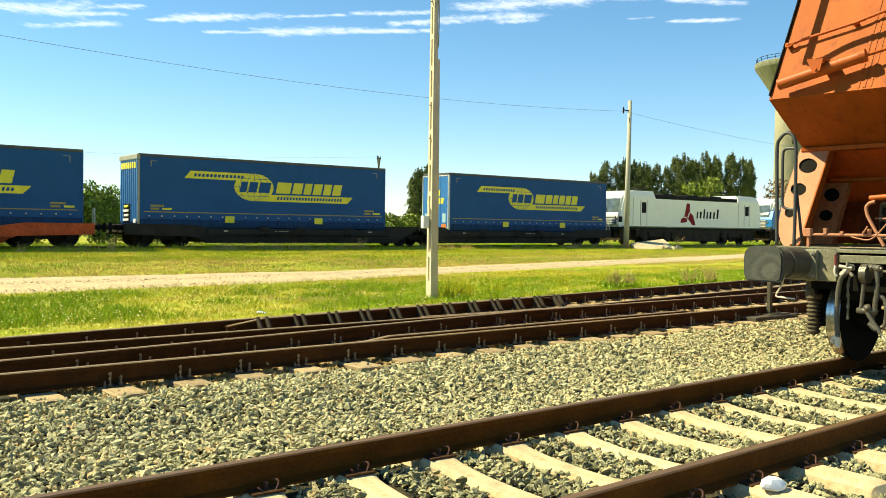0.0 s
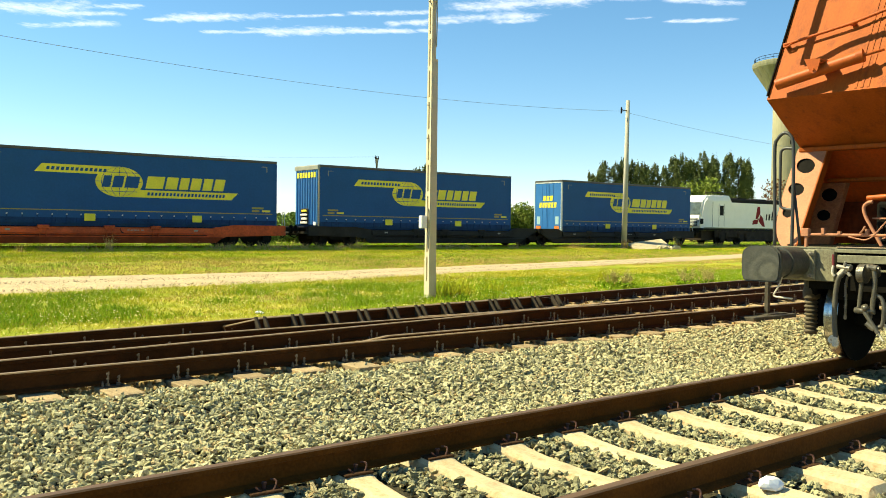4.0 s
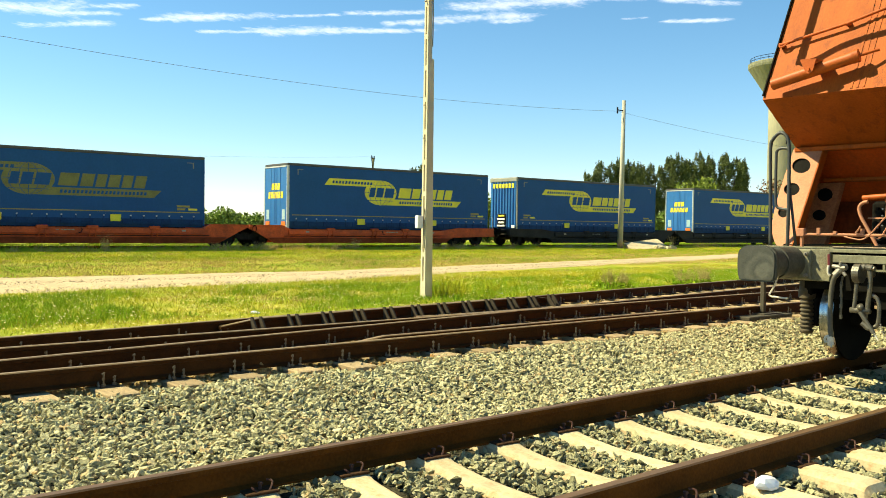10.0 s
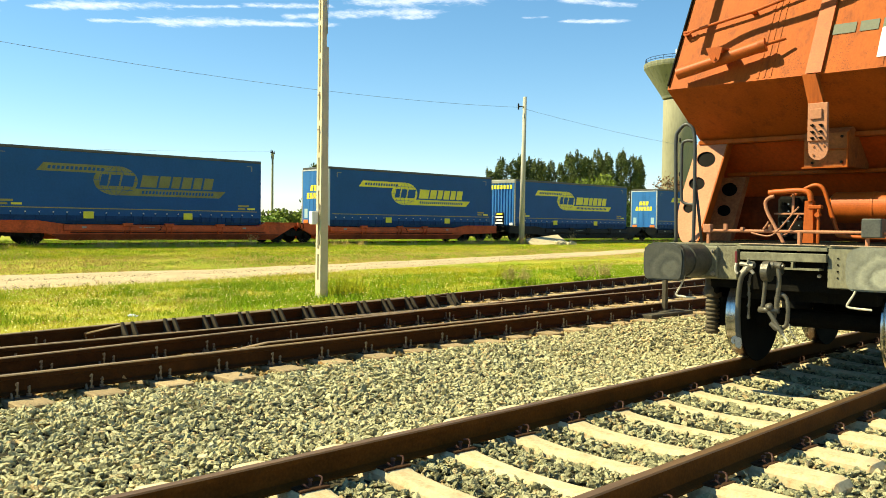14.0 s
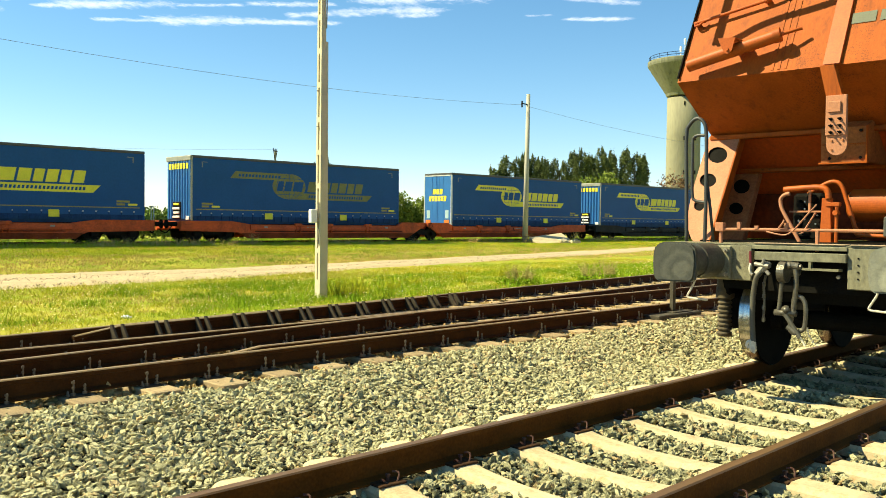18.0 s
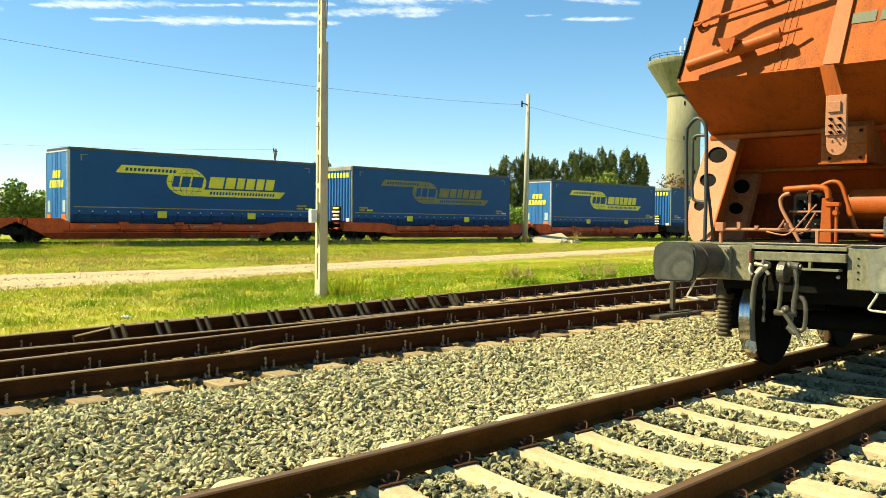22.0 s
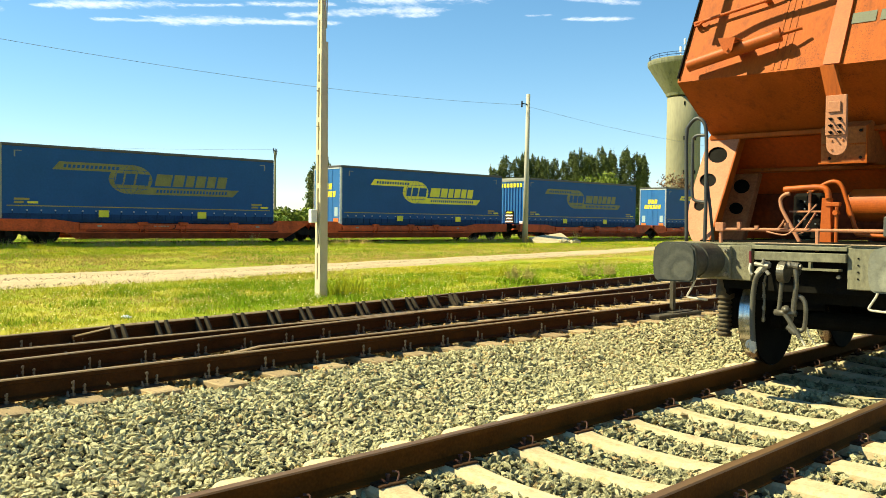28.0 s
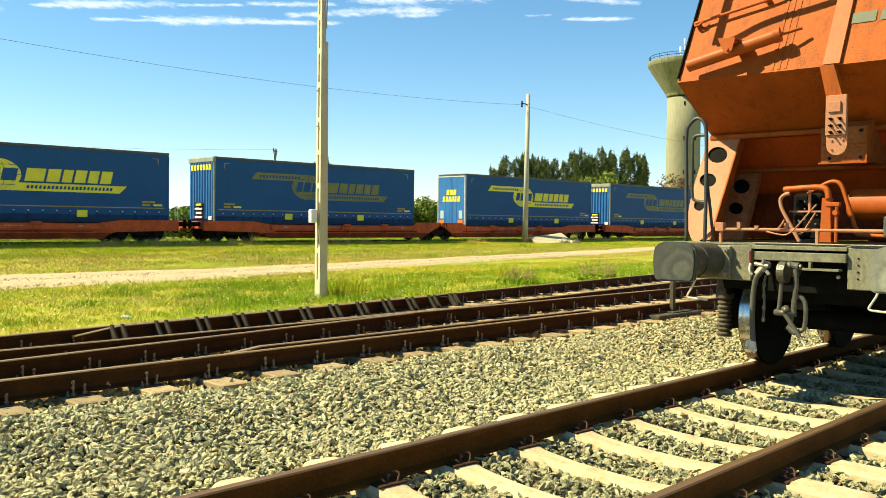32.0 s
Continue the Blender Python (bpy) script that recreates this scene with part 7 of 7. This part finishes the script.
def lay_grass():
    rg = np.random.default_rng(11)

    def zone(x0, x1, y0, y1, dens, k, spread, h, w, seed, material, name, label, patch=0.0):
        r = np.random.default_rng(seed)
        P = scatter(r, x0, x1, y0, y1, dens)
        x, y = P.T
        pe = np.array([path_edges(v) for v in x])
        ok = (y > 9.95 + 0.122 * (x - 2.9) + 0.05 * r.normal(size=len(x))) & ((y < pe[:, 0] + 0.6 * r.random(len(x)) ** 3) | (y > pe[:, 1] - 0.6 * r.random(len(x)) ** 3))
        ok &= (x / np.maximum(y, 1) > 0.05) & (x / np.maximum(y, 1) < 3.2)
        if patch > 0:
            ok &= np.array([(0.6 * noise.noise(Vector((a * 0.22, b * 0.3, seed))) + 0.5 * noise.noise(Vector((a * 0.8, b * 1.1, seed + 5)))) > patch - 0.25 * r.random() for a, b in P])
        P = P[ok]
        z = gz_many(P) - 0.01
        c = np.repeat(np.column_stack([P, z]), k, axis=0)
        c[:, :2] += r.normal(size=(len(c), 2)) * spread
        v, f = blades(c, r, h, w)
        tagged(raw(name, v, f, material), label, "grass", kind="stuff")

    zone(1, 32, 9.9, 20.5, 66, 5, 0.04, 0.06, 0.006, 21, M_GRASS, "grass", "short yellow-green meadow grass")
    zone(1, 34, 9.9, 20.5, 45, 7, 0.06, 0.085, 0.006, 22, M_GRASS2, "grass", "greener longer grass in patches", 0.08)
    zone(4, 75, 21.5, 39.5, 26, 5, 0.10, 0.045, 0.012, 23, M_GRASS, "grass", "meadow grass beyond the path")
    zone(4, 75, 28.5, 39.5, 24, 6, 0.12, 0.075, 0.012, 24, M_GRASS2, "grass", "green grass beyond the path in patches", 0.0)
    zone(4, 90, 37.6, 39.8, 22, 6, 0.09, 0.17, 0.012, 25, M_GRASS2, "grass", "long grass along the far track", -0.1)
    zone(4, 90, 37.2, 39.6, 8, 6, 0.07, 0.38, 0.011, 26, M_STRAW, "dry_weeds", "tall dry weeds along the far track", 0.1)
    zone(1, 34, 9.9, 20.5, 45, 5, 0.05, 0.06, 0.006, 27, M_STRAW, "dry_grass", "dry straw-coloured grass in patches", 0.22)
    zone(4, 75, 21.5, 30.5, 34, 6, 0.10, 0.06, 0.010, 28, M_STRAW, "dry_grass", "dry straw-coloured grass beyond the path", -0.12)
    zone(4, 75, 30.5, 38, 14, 6, 0.10, 0.07, 0.010, 34, M_STRAW, "dry_grass", "dry straw-coloured grass in thin patches", 0.06)
    zone(1, 34, 12.4, 17.6, 66, 9, 0.07, 0.13, 0.006, 29, M_GRASS3, "grass", "lush deep green grass in front of the path", 0.06)
    zone(4, 60, 24.5, 37, 12, 7, 0.12, 0.09, 0.012, 30, M_GRASS3, "grass", "deep green grass beyond the path in patches", 0.14)
    zone(4, 95, 41.5, 46, 10, 6, 0.12, 0.28, 0.014, 32, M_GRASS3, "grass", "long green grass behind the far track")
    zone(4, 80, 38.3, 39.4, 9, 6, 0.08, 0.34, 0.012, 33, M_GRASS3, "grass", "tall green weeds beside the far rails", 0.05)
    # flower heads: small pale dots
    P = scatter(rg, 1, 34, 10.5, 19.5, 34)
    x, y = P.T
    ok = (y > 10.3 + 0.122 * (x - 2.9))
    P = P[ok]
    s = 0.012
    a = rg.uniform(0, 6.28, len(P))
    c = np.column_stack([P, gz_many(P) + rg.uniform(0.05, 0.13, len(P))])
    d1 = np.stack([np.cos(a), np.sin(a), 0.4 + 0 * a], 1) * s
    d2 = np.stack([-np.sin(a), np.cos(a), 0.3 + 0 * a], 1) * s
    v = np.stack([c - d1, c - d2, c + d1, c + d2], 1).reshape(-1, 3)
    tagged(raw("meadow_flowers", v, np.arange(4 * len(P)).reshape(-1, 4), M_FLOWER), "small pale flower heads in the grass", "flower", kind="stuff")


M_GRASS2 = mat("green_grass_blade", (0.33, 0.40, 0.016), 0.7, spec=0.1, var=0.3, scale=0.28, fine=0.9, color2=(0.58, 0.48, 0.025), island=0.22)
M_GRASS3 = mat("lush_grass_blade", (0.17, 0.30, 0.007), 0.7, spec=0.1, var=0.3, scale=0.7, fine=3, color2=(0.28, 0.38, 0.012), island=0.4)
lay_grass()


def lay_pebbles():
    """Fine gravel trodden into the path."""
    r = np.random.default_rng(31)
    P = scatter(r, 2, 34, 18, 28, 55)
    e = np.array([path_edges(v) for v in P[:, 0]])
    P = P[(P[:, 1] > e[:, 0] + 0.1) & (P[:, 1] < e[:, 1] - 0.35)]
    c = np.column_stack([P, gz_many(P) + 0.045])
    stones("path_gravel", c, r, 0.007, 0.017, "fine pale gravel on the trodden path", M_PEBBLE)


M_PEBBLE = mat("path_pebble", (0.46, 0.35, 0.22), 0.9, var=0.3, scale=20, fine=80, island=0.5)
lay_pebbles()


def weed(name, x, y, h, n, material, label, seed, spread=0.25, w=0.008):
    r = np.random.default_rng(seed)
    c = np.zeros((n, 3))
    c[:, :2] = r.normal(size=(n, 2)) * spread * 0.4
    v, f = blades(c, r, h, w, 0.6)
    T = thing(name, label, "weed", m=pose(x, y, ground_z(x, y) - 0.01))
    raw("stem", v, f, material, T)
    l, g = leaves(c[::2] + np.column_stack([r.normal(size=(len(c[::2]), 2)) * spread * 0.5, r.uniform(0.1, 1, len(c[::2])) * h]), 0.03, seed + 1)
    tagged(raw("leaf", l, g, material, T), kind="stuff")


for k, (x, y, h, n, m) in enumerate([(11.15, 13.5, 0.42, 130, M_GRASS2), (11.6, 13.7, 0.40, 120, M_GRASS2), (12.1, 14.0, 0.34, 120, M_GRASS2),                                      (45.3, 36.1, 0.6, 120, M_STRAW), (46.2, 36.1, 0.5, 90, M_STRAW), (51.5, 36.5, 0.8, 70, M_STRAW),
                                     (13.2, 14.2, 0.3, 120, M_GRASS2), (14.6, 14.9, 0.26, 110, M_GRASS2), (16.5, 15.2, 0.28, 120, M_GRASS2), (19.0, 16.0, 0.3, 120, M_GRASS2), (12.9, 38.0, 0.7, 80, M_STRAW), (26, 38.2, 0.6, 70, M_STRAW)]):
    weed("dry_weed" if m is M_STRAW else "grass_tuft", x, y, h, n, m, "clump of dry brown weed stalks" if m is M_STRAW else "lush green clump of weeds and grass", 500 + k)



def bushy_weed(x, y, h, width, seed):
    """Branched seed-bearing weed gone brown, with leaves at its foot."""
    r = np.random.default_rng(seed)
    T = thing("dock_weed", "bushy brown seeded weed among the grass", "weed", "brown weeds by the turnout", m=pose(x, y, ground_z(x, y) - 0.01))
    bm = B()
    seeds = []
    for k in range(16):
        th, u = r.uniform(0, 6.28), math.sqrt(r.uniform(0, 1))
        tip = Vector((width / 2 * u * math.cos(th), width / 2 * u * math.sin(th), h * r.uniform(0.6, 1.05) * (1 - 0.25 * u)))
        foot = Vector((tip.x * 0.25, tip.y * 0.25, 0))
        tube(bm, foot, tip, 0.005, 4, r2=0.002)
        for j in range(3):
            v = r.uniform(0.4, 0.85)
            p = foot.lerp(tip, v)
            q = p + Vector((r.normal() * 0.07, r.normal() * 0.07, r.uniform(0.06, 0.16)))
            tube(bm, p, q, 0.003, 3, r2=0.0015)
            for i in range(8):
                seeds.append(p.lerp(q, r.uniform(0.1, 1.05)) + Vector(r.normal(size=3)) * 0.012)
        for i in range(14):
            seeds.append(foot.lerp(tip, r.uniform(0.5, 1.02)) + Vector(r.normal(size=3)) * 0.014)
    part("stem", bm, M_DOCK, T)
    v, f = leaves(np.array([tuple(p) for p in seeds]), 0.016, seed + 1, 0.7)
    tagged(raw("seed_head", v, f, M_DOCK, T), kind="stuff")
    c = np.column_stack([r.normal(size=(240, 2)) * width * 0.28, r.uniform(0.02, 0.3, 240) * h])
    v, f = leaves(c, 0.05, seed + 2, 0.35)
    tagged(raw("leaf", v, f, M_GRASS3, T), kind="stuff")


M_DOCK = mat("brown_seed_weed", (0.44, 0.36, 0.12), 0.8, spec=0.1, var=0.3, scale=6, fine=30, island=0.35)
for k, (x, y, h, w) in enumerate([(16.55, 13.55, 0.56, 0.55), (17.1, 13.5, 0.50, 0.45), (18.95, 13.1, 0.58, 0.6), (19.5, 12.95, 0.70, 0.75), (20.0, 13.1, 0.55, 0.5)]):
    bushy_weed(x, y, h, w, 540 + 3 * k)


# ---- small things ----
def slab_thing(name, m, sx, sy, sz, material, label, category, bev=0.01, group=""):
    bm = B()
    box(bm, -sx / 2, sx / 2, -sy / 2, sy / 2, 0, sz, bev)
    for v in bm.verts:
        v.co += Vector((random.uniform(-1, 1), random.uniform(-1, 1), random.uniform(-1, 1))) * min(sx, sy, sz) * 0.06
    ob = part(name, bm, material)
    ob.matrix_basis = m
    return tagged(ob, label, category, group)


M_RUBBLE = mat("rubble_concrete", (0.50, 0.40, 0.24), 0.9, var=0.25, scale=4, fine=40, stain=0.3)
slab_thing("concrete_slab", pose(46.75, 35.25, 0.24, 24, -7, -20), 2.5, 1.0, 0.17, M_RUBBLE, "broken pale concrete slab lying in the grass", "rubble")
slab_thing("concrete_slab", pose(46.5, 34.75, 0.02, 12, -3, -24), 1.9, 0.5, 0.16, M_RUBBLE, "broken pale concrete slab lying in the grass", "rubble")
for k in range(9):
    slab_thing("rubble_block", pose(46.85 + 0.15 * k, 34.55 - 0.07 * k + random.uniform(-0.2, 0.2), 0.03, random.uniform(5, 30), random.uniform(-12, 12), random.uniform(0, 90)), random.uniform(0.3, 0.6), random.uniform(0.25, 0.5), random.uniform(0.15, 0.32), M_RUBBLE,
               "chunk of broken concrete", "rubble", 0.03, "rubble beside the pole")
bm = B()
bmesh.ops.create_icosphere(bm, subdivisions=2, radius=0.068)
for v in bm.verts:
    v.co = Vector((v.co.x * 1.35, v.co.y * 0.9, min(0.045, max(-0.02, v.co.z * 0.75)))) * (1 + 0.5 * noise.noise(v.co * 9))
ob = tagged(part("white_stone", bm, M_PLASTIC), "white-painted stone against the near rail", "stone")
ob.matrix_basis = pose(3.80, 2.00, -0.12)
for x, y in ((6.4, 12.6), (13.0, 13.6), (21.5, 27.0)):
    bm = B()
    bmesh.ops.create_icosphere(bm, subdivisions=2, radius=0.055)
    for v in bm.verts:
        v.co = Vector((v.co.x * 1.5, v.co.y, v.co.z * 0.5)) * (1 + 0.5 * noise.noise(v.co * 18))
    ob = tagged(part("plastic_litter", bm, M_PLASTIC), "crumpled white plastic litter in the grass", "litter", "litter in the grass")
    ob.matrix_basis = pose(x, y, ground_z(x, y) + 0.02)

stand = thing("signal_footing", "grey steel plate with a short post beside the turnout", "track fitting", m=pose(12.1, 6.95, -0.06, 0, 0, 0))
bm = B()
box(bm, -0.62, 0.62, -0.28, 0.12, -0.04, 0.035, 0.01)
box(bm, -0.1, 0.5, -0.2, 0.06, 0.035, 0.05, 0.004)
part("plate", bm, M_POST, stand)
bm = B()
box(bm, 0.08, 0.15, -0.1, -0.03, 0.05, 0.62, 0.008)
part("post", bm, M_POST, stand)


# ---- what moves ----
TRAVEL = [(0, 32.75), (3.5, 41.1), (6.5, 48.25), (9, 54.3), (11, 59.2), (11.5, 60.4), (12, 61.55), (12.5, 62.65), (13, 63.75), (13.5, 64.8), (14, 65.85), (14.5, 66.98),
          (16.5, 71.72), (18, 75.4), (20, 80.4), (23.5, 89.25), (25.5, 94.35), (28, 100.7), (30, 105.75), (32, 110.8)]


def motions():
    a = radians(YAW)
    for ob, off in TRAIN:
        walk(ob, [(t, pose((s + off) * math.cos(a), YC + (s + off) * math.sin(a), ZC, 0, 0, YAW)) for t, s in TRAVEL])
    ts = [i * 32.0 / 128 for i in range(129)]
    ss = np.interp(ts, [t for t, s in TRAVEL], [s for t, s in TRAVEL])
    for w, x, r in WHEELS:
        rows = [(t, pose(x, WT / 2, r, 0, math.degrees((s - ss[0]) / r) % 360.0, 0)) for t, s in zip(ts, ss)]
        walk(w, rows)


motions()
